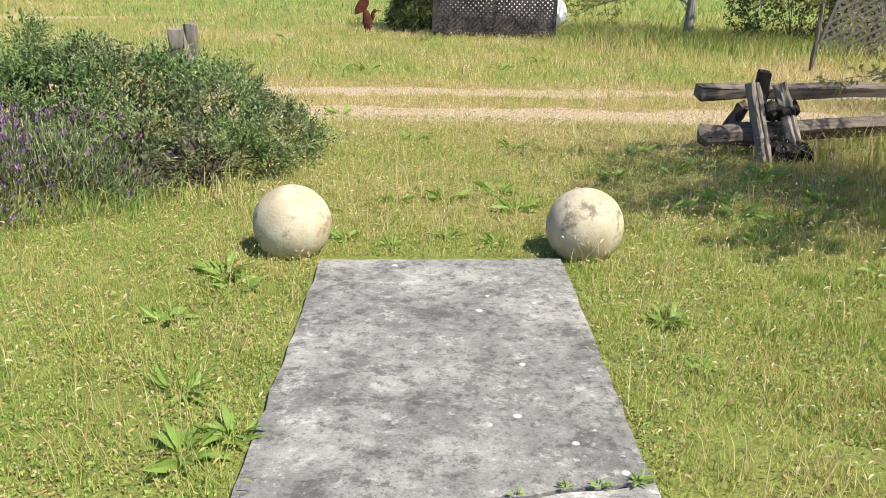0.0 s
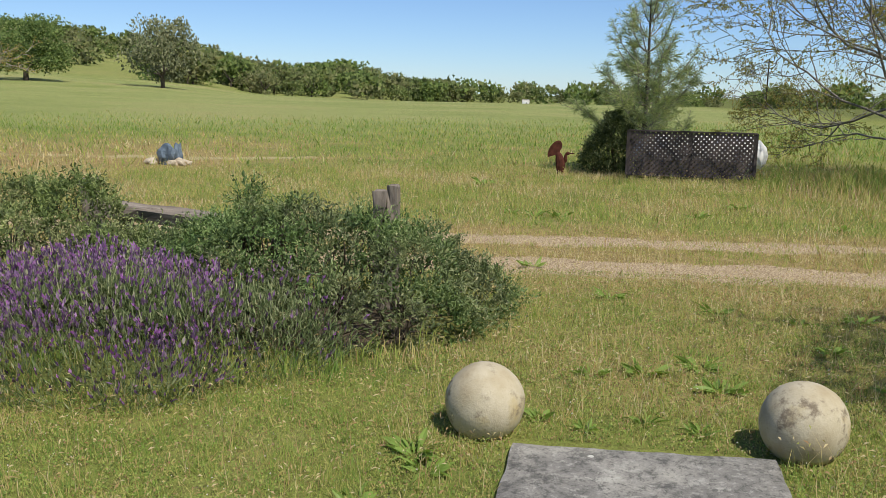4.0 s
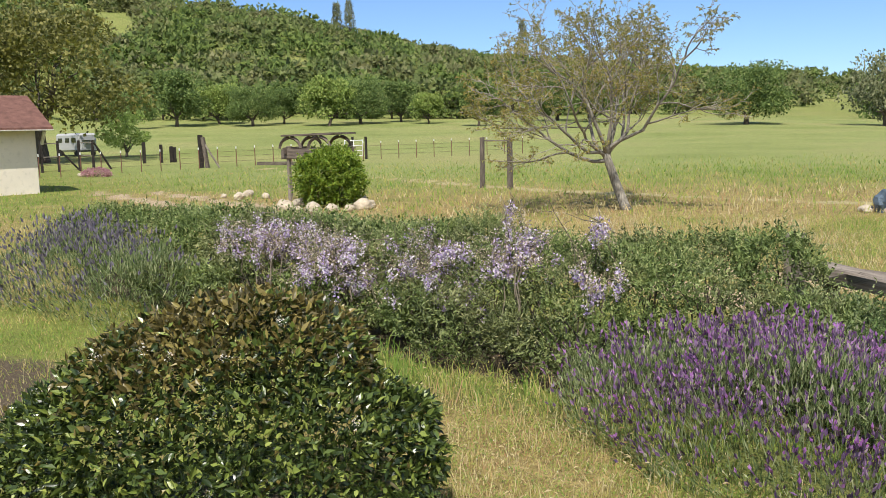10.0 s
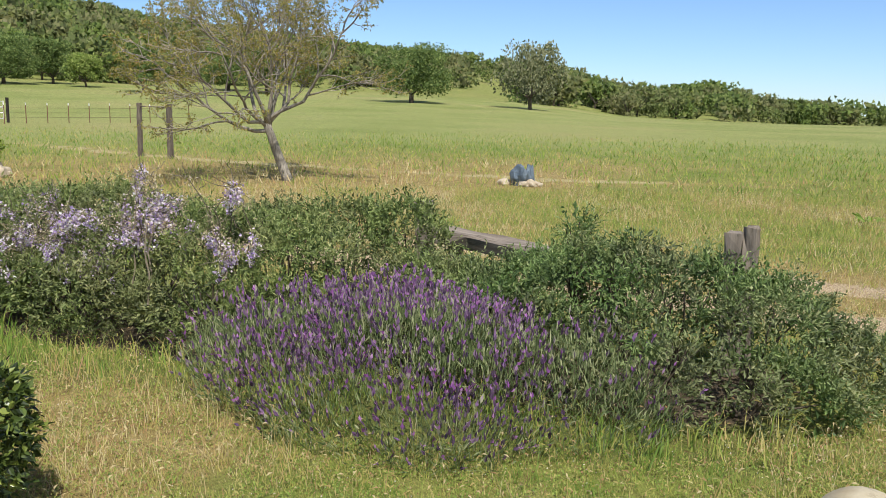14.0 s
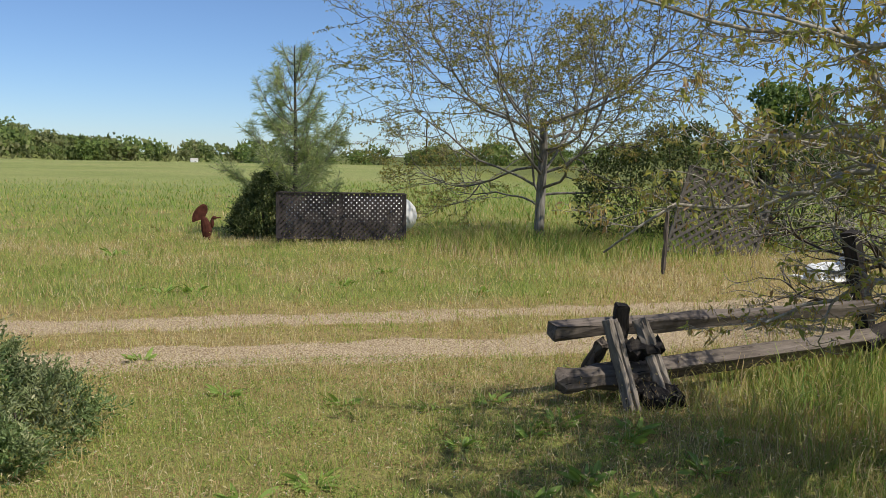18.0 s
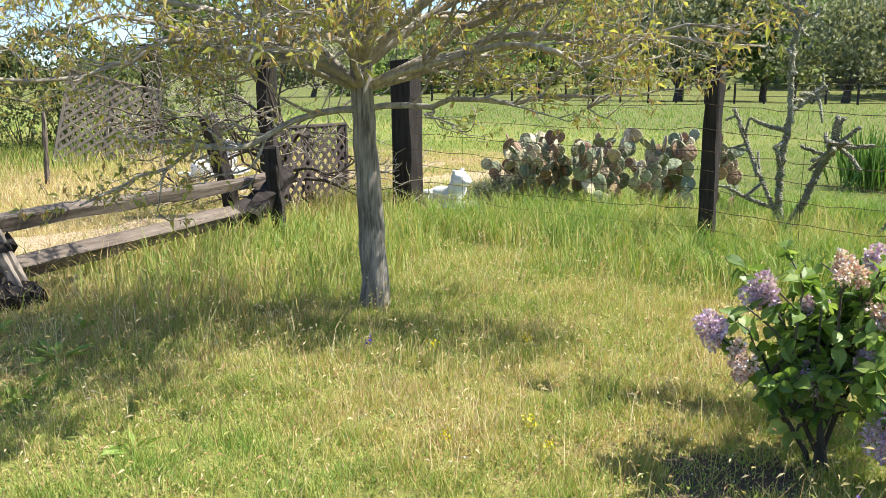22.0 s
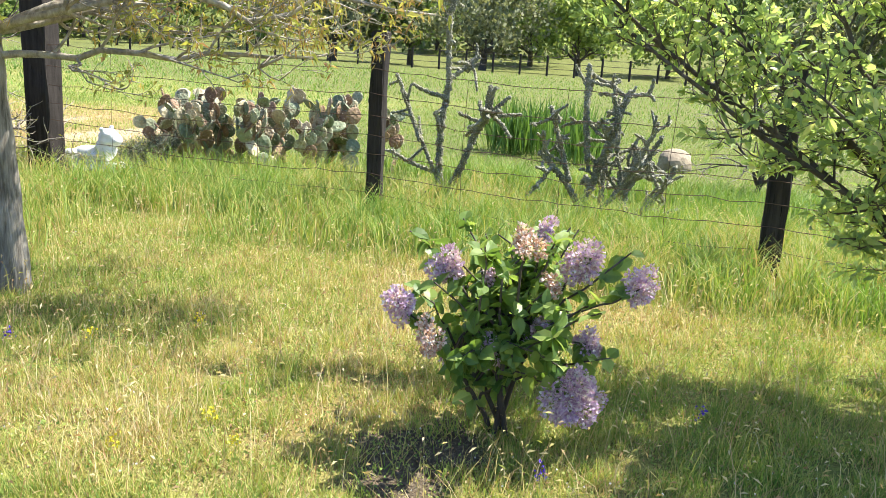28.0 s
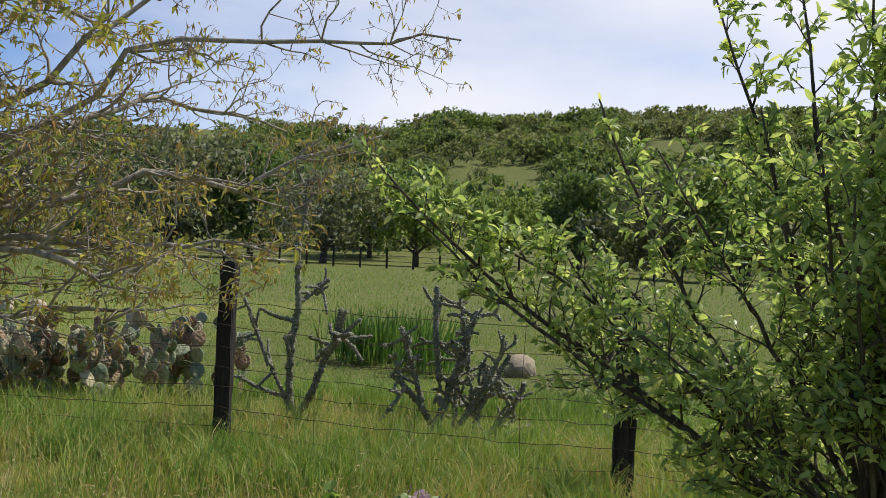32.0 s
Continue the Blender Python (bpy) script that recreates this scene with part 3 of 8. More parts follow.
# ---- stone balls ----
ss = Nodes("pale_sandstone", 0.85, 0, 0.25)
s1, s2, s3 = ss.noise(3.2, 5, 0.6), ss.noise(5, 6, 0.75), ss.noise(60, 3, 0.6)
sc = ss.ramp(s1, [(0.35, (0.40, 0.33, 0.21)), (0.55, (0.52, 0.46, 0.33)), (0.7, (0.46, 0.36, 0.17))])
sc = ss.mix(ss.step(s2, 0.52, 0.66), sc, (0.20, 0.16, 0.11))
sc = ss.mix(ss.step(s3, 0.55, 0.8), sc, ss.mix(0.3, sc, (0.2, 0.17, 0.12)))
ss.base(sc).bump(s3, 0.004, 0.7)
for i, (bx, by) in enumerate(((-0.83, 4.69), (0.775, 4.70))):
    bm = lump(None, 0.213, (1, 1, 1), 0.012, 4, i + 2)
    me = bpy.data.meshes.new("stone_ball")
    bm.to_mesh(me)
    me.materials.append(ss.m)
    me.polygons.foreach_set("use_smooth", np.ones(len(me.polygons), dtype=bool))
    tagged(put("stone_ball", me, None, pose(bx, by, gz(bx, by) + 0.165, 10, 20, 40 + 140 * i)), "pale sandstone ball with dark stains in the grass", "stone ball", "stone balls at the end of the path")
# ---- plant generators ----
def grow(rng, start, way, length, radius, level, spec, out, tips):
    """A branch and all that grows from it. spec, a row per level: steps, wander, pull up, children, spread, length ratio, radius ratio, first child at."""
    steps, wander, up, kids, spread, lr, rr, first = spec[level]
    p, d = np.array(start, float), unit(np.array(way, float))
    pts, dirs = [p.copy()], [d.copy()]
    for _ in range(steps):
        d = unit(d + rng.normal(0, wander, 3) + np.array((0, 0, up)))
        if level and d[2] < -0.38:
            d = unit(d + np.array((0, 0, 0.3)))
        p = p + d * length / steps
        pts.append(p.copy())
        dirs.append(d.copy())
    pts = np.array(pts)
    taper = np.linspace(1, 0.72 if level == 0 else 0.35, steps + 1)
    out.append((pts, radius * taper, level))
    if level + 1 >= len(spec):
        tips.append((pts, np.array(dirs)))
        return
    for k in range(kids):
        t = 1.0 if (k == 0 and level > 0) else first + (1 - first) * (k + rng.uniform(0, 1)) / kids
        i = min(steps - 1, int(t * steps))
        f = t * steps - i
        at = pts[i] * (1 - f) + pts[min(i + 1, steps)] * f
        base = dirs[min(i + 1, steps)]
        s = spread * (0.35 if (k == 0 and level > 0) else rng.uniform(0.7, 1.25))
        ang = k * 2.4 + rng.uniform(-0.7, 0.7)
        u = unit(np.cross(base, np.array((0.31, 0.17, 0.93)) if abs(base[2]) < 0.9 else np.array((1.0, 0, 0))))
        v = np.cross(base, u)
        side = np.cos(ang) * u + np.sin(ang) * v
        kid = base * np.cos(s) + side * np.sin(s)
        grow(rng, at, kid, length * lr * rng.uniform(0.7, 1.2) * (1.15 - 0.45 * t if level > 0 else 1), max(radius * rr * rng.uniform(0.75, 1.1), 0.0022), level + 1, spec, out, tips)


def wood_mesh(name, out, mat, sides=(10, 7, 5, 4, 3, 3)):
    groups = {}
    for pts, r, lv in out:
        groups.setdefault(lv, []).append((pts, r))
    v, f = merge(*[tubes(g, sides[lv], lv < 2) for lv, g in groups.items()])
    return mesh_from(name, v, f, [mat], True)


def along_tips(rng, tips, per, lo=0.15):
    """Places and directions spread along the last twigs."""
    P, D = [], []
    for pts, dirs in tips:
        n = int(per + rng.uniform(0, 1))
        if not n:
            continue
        t = rng.uniform(lo, 1.0, n) * (len(pts) - 1)
        i = np.minimum(t.astype(int), len(pts) - 2)
        f = (t - i)[:, None]
        P.append(pts[i] * (1 - f) + pts[i + 1] * f)
        D.append(dirs[i])
    return np.concatenate(P), np.concatenate(D)


def in_blobs(p, blobs, scale=0.93):
    c = np.zeros(len(p), int)
    for (x, y, z, a, b, h) in blobs:
        q = (p - np.array((x, y, z))) / np.array((a, b, h))
        c += (np.sum(q * q, 1) < scale * scale)
    return c > 0


def shell(rng, blobs, n, depth=0.12, rough=0.10):
    """Places on the uneven skin of joined ellipsoids, with the outward way."""
    w = np.array([a * b + a * h + b * h for (_, _, _, a, b, h) in blobs])
    pick = rng.choice(len(blobs), n, p=w / w.sum())
    B = np.array(blobs)[pick]
    u = rand_dirs(rng, n, 0.25)
    k = 1 + rough * fbm(u[:, 0] * 3 + B[:, 0] * 2, u[:, 1] * 3 + u[:, 2] * 2, 1.1, 21)
    s = k * (1 - depth * rng.uniform(0, 1, n) ** 2)
    p = B[:, :3] + u * B[:, 3:] * s[:, None]
    nrm = unit(u / B[:, 3:])
    keep = p[:, 2] > ground_z(p[:, 0], p[:, 1]) - 0.01
    for j, b in enumerate(blobs):
        q = (p - np.array(b[:3])) / np.array(b[3:])
        keep &= (np.sum(q * q, 1) > 0.80) | (pick == j)
    return p[keep], nrm[keep]


def sprigs(rng, p, nrm, length, per, leaf, width, up=0.7, wild=0.45):
    """Small upright shoots set with narrow leaves."""
    n = len(p)
    d = unit(nrm * 0.6 + np.array((0, 0, up)) + rng.normal(0, wild, (n, 3)))
    L = length * rng.uniform(0.6, 1.3, n)
    t = np.tile(np.linspace(0.1, 1.0, per), n)
    base = np.repeat(p, per, 0) + np.repeat(d * L[:, None], per, 0) * t[:, None]
    out = unit(np.repeat(d, per, 0) * 0.75 + rand_dirs(rng, n * per) * 0.9)
    return leaves(rng, base, out, leaf, width)


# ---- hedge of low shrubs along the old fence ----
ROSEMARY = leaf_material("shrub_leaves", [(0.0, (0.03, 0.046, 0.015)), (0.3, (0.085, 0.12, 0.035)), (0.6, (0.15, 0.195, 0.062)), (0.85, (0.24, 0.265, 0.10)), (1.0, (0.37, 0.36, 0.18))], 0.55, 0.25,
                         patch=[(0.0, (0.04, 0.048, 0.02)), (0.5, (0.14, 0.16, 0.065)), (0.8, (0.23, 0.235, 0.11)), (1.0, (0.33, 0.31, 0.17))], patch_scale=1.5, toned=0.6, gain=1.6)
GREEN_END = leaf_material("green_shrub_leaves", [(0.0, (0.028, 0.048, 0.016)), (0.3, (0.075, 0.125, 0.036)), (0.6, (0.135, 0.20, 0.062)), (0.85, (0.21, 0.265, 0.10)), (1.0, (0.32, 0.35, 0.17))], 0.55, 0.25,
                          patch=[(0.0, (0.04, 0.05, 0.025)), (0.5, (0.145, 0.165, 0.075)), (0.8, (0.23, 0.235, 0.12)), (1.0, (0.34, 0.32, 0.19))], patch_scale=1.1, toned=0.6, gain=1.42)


def lumpy(r, blobs, k=13, lo=0.14, hi=0.36):
    """The blobs with smaller swellings all over them, for an uneven outline."""
    out = list(blobs)
    for (x, y, z, a, b, h) in blobs:
        for d in rand_dirs(r, k, 0.5):
            s = r.uniform(lo, hi)
            out.append((x + d[0] * a * 0.86, y + d[1] * b * 0.86, z + d[2] * h * 0.8, a * s, b * s, h * s * 1.1))
    return out


def tufts(rng, c, axis, shoots, length, per, leaf, width, spread=0.75):
    """Bunches of leafy shoots, each bunch fanning out of one place. Returns verts, faces and a tone that rises towards the young tips."""
    n = len(c)
    k = n * shoots
    tone = np.repeat(rng.uniform(0, 1, n), shoots)
    d = unit(np.repeat(axis, shoots, 0) + spread * rand_dirs(rng, k))
    L = length * rng.uniform(0.5, 1.25, k) * np.repeat(rng.uniform(0.55, 1.35, n), shoots)
    b = np.repeat(c, shoots, 0) + rng.normal(0, length * 0.2, (k, 3))
    t = np.tile(np.linspace(0.08, 1, per), k)
    base = np.repeat(b, per, 0) + np.repeat(d * L[:, None], per, 0) * t[:, None]
    out = unit(np.repeat(d, per, 0) * 0.8 + rand_dirs(rng, k * per) * 0.8)
    v, f = leaves(rng, base, out, leaf, width)
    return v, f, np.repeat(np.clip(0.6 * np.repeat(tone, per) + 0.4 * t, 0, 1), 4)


SHRUB_BARK = bark_material("shrub_bark", (0.05, 0.042, 0.03), (0.14, 0.115, 0.085), 30, (1, 1, 0.4))


def shrub(name, blobs, n, label, category, leaf_mat, group="", length=0.085, leaf=0.034, width=0.013, per=9, seed=1, depth=0.30, rough=0.12, bunch=0):
    r = np.random.default_rng(seed)
    bx, by = np.mean([b[0] for b in blobs]), np.mean([b[1] for b in blobs])
    root = thing(name, (bx, by, gz(bx, by)), label, category, group)
    inv = np.array((bx, by, gz(bx, by)))
    for (x, y, z, a, b, h) in blobs:
        g = np.array((x, y, gz(x, y) - 0.03)) - inv
        paths = []
        for w in rand_dirs(r, 9, 0.9):
            e = np.array((x, y, z)) - inv + w * np.array((a, b, h)) * 0.8
            e[2] = max(e[2], g[2] + 0.06)
            t = np.linspace(0, 1, 6)[:, None]
            paths.append((g * (1 - t) + e * t + np.array((0, 0, 0.12)) * t * (1 - t) + r.normal(0, 0.012, (6, 3)), np.linspace(0.013, 0.004, 6)))
        v, f = tubes(paths, 4, False)
        put("branch", mesh_from("branch", v, f, [SHRUB_BARK], True), root)
    if bunch:
        # bunches of shoots on the skin; inner leaves coloured dark as the shade inside
        p, nrm = shell(r, lumpy(r, blobs), n, 0.10, rough)
        axis = unit(nrm * 0.7 + np.array((0, 0, 0.55)) + r.normal(0, 0.35, nrm.shape))
        v, f, tn = tufts(r, p - nrm * 0.05, axis, bunch, length, per, leaf, width)
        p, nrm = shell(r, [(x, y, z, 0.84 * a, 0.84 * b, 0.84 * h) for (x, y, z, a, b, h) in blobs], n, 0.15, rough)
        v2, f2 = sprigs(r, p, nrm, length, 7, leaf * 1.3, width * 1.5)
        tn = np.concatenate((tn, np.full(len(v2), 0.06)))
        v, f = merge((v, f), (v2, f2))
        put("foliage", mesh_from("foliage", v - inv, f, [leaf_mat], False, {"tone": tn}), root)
        return root
    p, nrm = shell(r, lumpy(r, blobs), n, depth, rough)
    v, f = sprigs(r, p, nrm, length, per, leaf, width)
    put("foliage", mesh_from("foliage", v - inv, f, [leaf_mat], False, {"tone": np.full(len(v), 0.5)}), root)
    return root


END_BLOBS = [(-1.42, 6.98, 0.06, 0.46, 0.6, 0.36), (-1.85, 6.88, 0.22, 0.6, 0.75, 0.48), (-2.35, 6.8, 0.30, 0.7, 0.75, 0.52), (-2.9, 6.75, 0.30, 0.7, 0.8, 0.50), (-3.5, 6.75, 0.2, 0.65, 0.75, 0.47),
             (-2.3, 6.2, 0.16, 0.75, 0.6, 0.40), (-1.75, 6.35, 0.06, 0.6, 0.5, 0.34), (-3.15, 6.1, 0.2, 0.7, 0.6, 0.42), (-3.2, 6.98, 0.78, 0.13, 0.15, 0.24), (-2.75, 6.95, 0.62, 0.3, 0.3, 0.24)]
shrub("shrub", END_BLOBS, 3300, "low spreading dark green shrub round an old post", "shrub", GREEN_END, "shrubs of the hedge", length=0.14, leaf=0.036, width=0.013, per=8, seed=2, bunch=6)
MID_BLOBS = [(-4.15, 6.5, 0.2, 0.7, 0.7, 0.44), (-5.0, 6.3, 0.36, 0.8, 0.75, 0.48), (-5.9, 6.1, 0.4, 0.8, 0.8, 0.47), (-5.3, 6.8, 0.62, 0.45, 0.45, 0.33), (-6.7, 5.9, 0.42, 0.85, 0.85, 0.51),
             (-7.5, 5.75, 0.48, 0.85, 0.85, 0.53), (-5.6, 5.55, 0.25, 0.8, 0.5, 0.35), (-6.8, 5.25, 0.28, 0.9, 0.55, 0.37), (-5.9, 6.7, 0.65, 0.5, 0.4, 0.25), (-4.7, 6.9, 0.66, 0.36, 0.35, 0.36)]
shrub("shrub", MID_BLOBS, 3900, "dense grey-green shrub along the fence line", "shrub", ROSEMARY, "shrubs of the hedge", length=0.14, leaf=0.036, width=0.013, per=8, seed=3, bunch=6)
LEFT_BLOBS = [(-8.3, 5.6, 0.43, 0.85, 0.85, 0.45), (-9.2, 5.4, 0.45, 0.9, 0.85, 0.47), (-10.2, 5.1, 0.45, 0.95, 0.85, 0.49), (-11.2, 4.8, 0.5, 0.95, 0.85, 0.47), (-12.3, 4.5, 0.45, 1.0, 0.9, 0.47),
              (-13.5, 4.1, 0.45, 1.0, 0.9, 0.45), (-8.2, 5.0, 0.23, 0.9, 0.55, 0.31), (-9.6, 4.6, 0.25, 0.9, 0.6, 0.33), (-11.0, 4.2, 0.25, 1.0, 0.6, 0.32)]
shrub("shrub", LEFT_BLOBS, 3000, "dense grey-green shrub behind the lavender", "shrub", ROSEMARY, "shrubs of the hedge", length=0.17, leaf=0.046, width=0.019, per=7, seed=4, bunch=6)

# ---- lavender ----
LAV_LEAF = leaf_material("lavender_leaves", [(0.0, (0.055, 0.085, 0.03)), (0.4, (0.12, 0.16, 0.065)), (0.8, (0.21, 0.24, 0.115)), (1.0, (0.33, 0.34, 0.2))], 0.7, 0.25)
LAV_HEAD = leaf_material("lavender_heads", [(0.0, (0.055, 0.038, 0.06)), (0.35, (0.11, 0.065, 0.13)), (0.65, (0.18, 0.10, 0.215)), (0.82, (0.25, 0.17, 0.26)), (0.9, (0.22, 0.23, 0.14)), (1.0, (0.30, 0.30, 0.2))], 0.7, 0.2)
LAV_BRACT = leaf_material("lavender_bracts", [(0.0, (0.16, 0.06, 0.20)), (0.5, (0.27, 0.10, 0.31)), (1.0, (0.42, 0.25, 0.44))], 0.6, 0.35)
LAV_PALE = leaf_material("pale_lavender_heads", [(0.0, (0.08, 0.07, 0.095)), (0.5, (0.14, 0.12, 0.165)), (1.0, (0.20, 0.19, 0.2))], 0.7, 0.2)


def lavender(blobs, heads, n_leaves, label, seed, head_mat, bracts=True, stem=0.16, size=1.0):
    r = np.random.default_rng(seed)
    bx, by = np.mean([b[0] for b in blobs]), np.mean([b[1] for b in blobs])
    root = thing("lavender", (bx, by, gz(bx, by)), label, "lavender")
    inv = np.array((bx, by, gz(bx, by)))
    bumpy = lumpy(r, blobs, 10, 0.14, 0.28)
    p, nrm = shell(r, bumpy, n_leaves, 0.35, 0.12)
    d = unit(nrm * 0.5 + np.array((0, 0, 1.0)) + r.normal(0, 0.42, p.shape))
    v, f = leaves(r, p, d, 0.062 * size, 0.0075 * size, 0.2, 0, 0.5)
    put("foliage", mesh_from("foliage", v - inv, f, [LAV_LEAF]), root)
    p, nrm = shell(r, bumpy, heads, 0.12, 0.12)
    hi = p[:, 2] - ground_z(p[:, 0], p[:, 1])
    mid = 1 - smooth(np.hypot((p[:, 0] - bx) / 1.15, (p[:, 1] - by + 0.3) / 0.95) + 0.3 * fbm(p[:, 0], p[:, 1], 0.8, 10), 0.45, 1.15)
    keep = r.uniform(0, 1, len(p)) < (0.9 * mid * smooth(hi, -0.08, 0.12) + 0.12) * np.clip(0.75 + 0.6 * fbm(p[:, 0], p[:, 1], 0.5, 9), 0.15, 1)
    p, nrm = p[keep], nrm[keep]
    d = unit(nrm * 0.45 + np.array((0, 0, 1.0)) + r.normal(0, 0.27, p.shape))
    L = stem * r.uniform(0.3, 1.35, len(p))
    v, f = leaves(r, p, d, stem * 0.9, 0.0045, 0.0, 0, 0.2, 0.5)
    put("stalk", mesh_from("stalk", v - inv, f, [LAV_LEAF]), root)
    top = p + d * L[:, None]
    # each head: three crossed spindles
    c = []
    for k in range(3):
        c.append(leaves(r, top, d + r.normal(0, 0.03, d.shape), 0.042 * size, 0.017 * size, 0.05, 0, 0.4, 0.45))
    v, f = merge(*c)
    put("bloom", mesh_from("bloom", v - inv, f, [head_mat]), root)
    if bracts:
        sel = r.uniform(0, 1, len(p)) < np.clip(0.4 + 0.5 * fbm(p[:, 0], p[:, 1], 0.35, 19), 0.08, 0.85)
        c = [leaves(r, top[sel] + d[sel] * 0.034, unit(d[sel] + 0.55 * rand_dirs(r, int(sel.sum()))), 0.030, 0.015, 0.1) for _ in range(2)]
        v, f = merge(*c)
        put("crest", mesh_from("crest", v - inv, f, [LAV_BRACT]), root)
    return root


lavender([(-3.3, 5.2, 0.12, 0.95, 0.65, 0.44), (-4.2, 5.15, 0.1, 0.85, 0.65, 0.36), (-2.6, 5.55, 0.1, 0.7, 0.55, 0.36), (-3.4, 4.85, 0.05, 0.9, 0.45, 0.3), (-3.7, 5.55, 0.12, 0.8, 0.5, 0.42)], 21000, 46000,
         "big purple Spanish lavender clump in full bloom", 5, LAV_HEAD)
lavender([(-10.2, 3.5, 0.1, 0.75, 0.6, 0.60), (-11.2, 3.2, 0.1, 0.8, 0.6, 0.68), (-12.1, 2.9, 0.1, 0.8, 0.6, 0.58)], 9000, 15000, "grey lavender clump with faded flower heads", 6, LAV_PALE, False, 0.22, 1.4)
lavender([(-5.35, 1.25, 0.05, 0.5, 0.45, 0.26)], 260, 5000, "small lavender plant with a few violet heads", 7, LAV_HEAD, True, 0.14)

# ---- glossy evergreen shrub ----
GLOSSY = leaf_material("glossy_leaves", [(0.0, (0.012, 0.020, 0.007)), (0.4, (0.035, 0.055, 0.014)), (0.7, (0.075, 0.105, 0.024)), (0.88, (0.14, 0.175, 0.036)), (1.0, (0.22, 0.25, 0.06))], 0.30, 0.14, 0.5)
BRONZE = leaf_material("bronze_leaves", [(0.0, (0.035, 0.032, 0.012)), (0.4, (0.085, 0.07, 0.024)), (0.75, (0.15, 0.115, 0.035)), (1.0, (0.23, 0.19, 0.06))], 0.32, 0.2, 0.5)
CREAM = leaf_material("cream_blossom", [(0.0, (0.55, 0.45, 0.36)), (1.0, (0.75, 0.70, 0.60))], 0.8, 0.3)
r = np.random.default_rng(8)
GB = [(-4.65, 2.35, 0.50, 0.82, 0.80, 0.54), (-4.55, 2.50, 0.76, 0.60, 0.58, 0.36), (-4.9, 1.95, 0.35, 0.68, 0.6, 0.40), (-4.2, 2.65, 0.38, 0.6, 0.6, 0.42)]
root = thing("evergreen_shrub", (-4.65, 2.35, gz(-4.65, 2.35)), "rounded evergreen shrub with glossy dark leaves and bronze tips", "shrub")
inv = np.array((-4.65, 2.35, gz(-4.65, 2.35)))
p, nrm = shell(r, lumpy(r, GB, 14, 0.12, 0.26), 78000, 0.34, 0.09)
d = unit(nrm * 0.55 + np.array((0, 0, 0.2)) + r.normal(0, 0.6, p.shape))
bronze = r.uniform(0, 1, len(p)) < np.clip(smooth(p[:, 2], 0.5, 1.1) * 0.95 + 0.4 * fbm(p[:, 0] + p[:, 2], p[:, 1] - p[:, 2], 0.6, 27) - 0.08, 0.03, 0.9)
for nm, sel, mt in (("foliage", ~bronze, GLOSSY), ("young_foliage", bronze, BRONZE)):
    P2, D2 = p[sel], d[sel]
    k = len(P2) * 3 // 10
    v, f = merge(broad_leaves(r, P2[:k], D2[:k], 0.048, 0.022, 0.12, 0.2, 0.4, 0.5), leaves(r, P2[k:], D2[k:], 0.046, 0.021, 0.15, 0.1))
    put(nm, mesh_from(nm, v - inv, f, [mt]), root)
p, nrm = shell(r, GB, 34, 0.0, 0.09)
q = np.repeat(p + nrm * 0.02, 26, 0) + r.normal(0, 0.013, (len(p) * 26, 3))
v, f = leaves(r, q, rand_dirs(r, len(q), 0.5), 0.009, 0.008)
put("blossom", mesh_from("blossom", v - inv, f, [CREAM]), root)

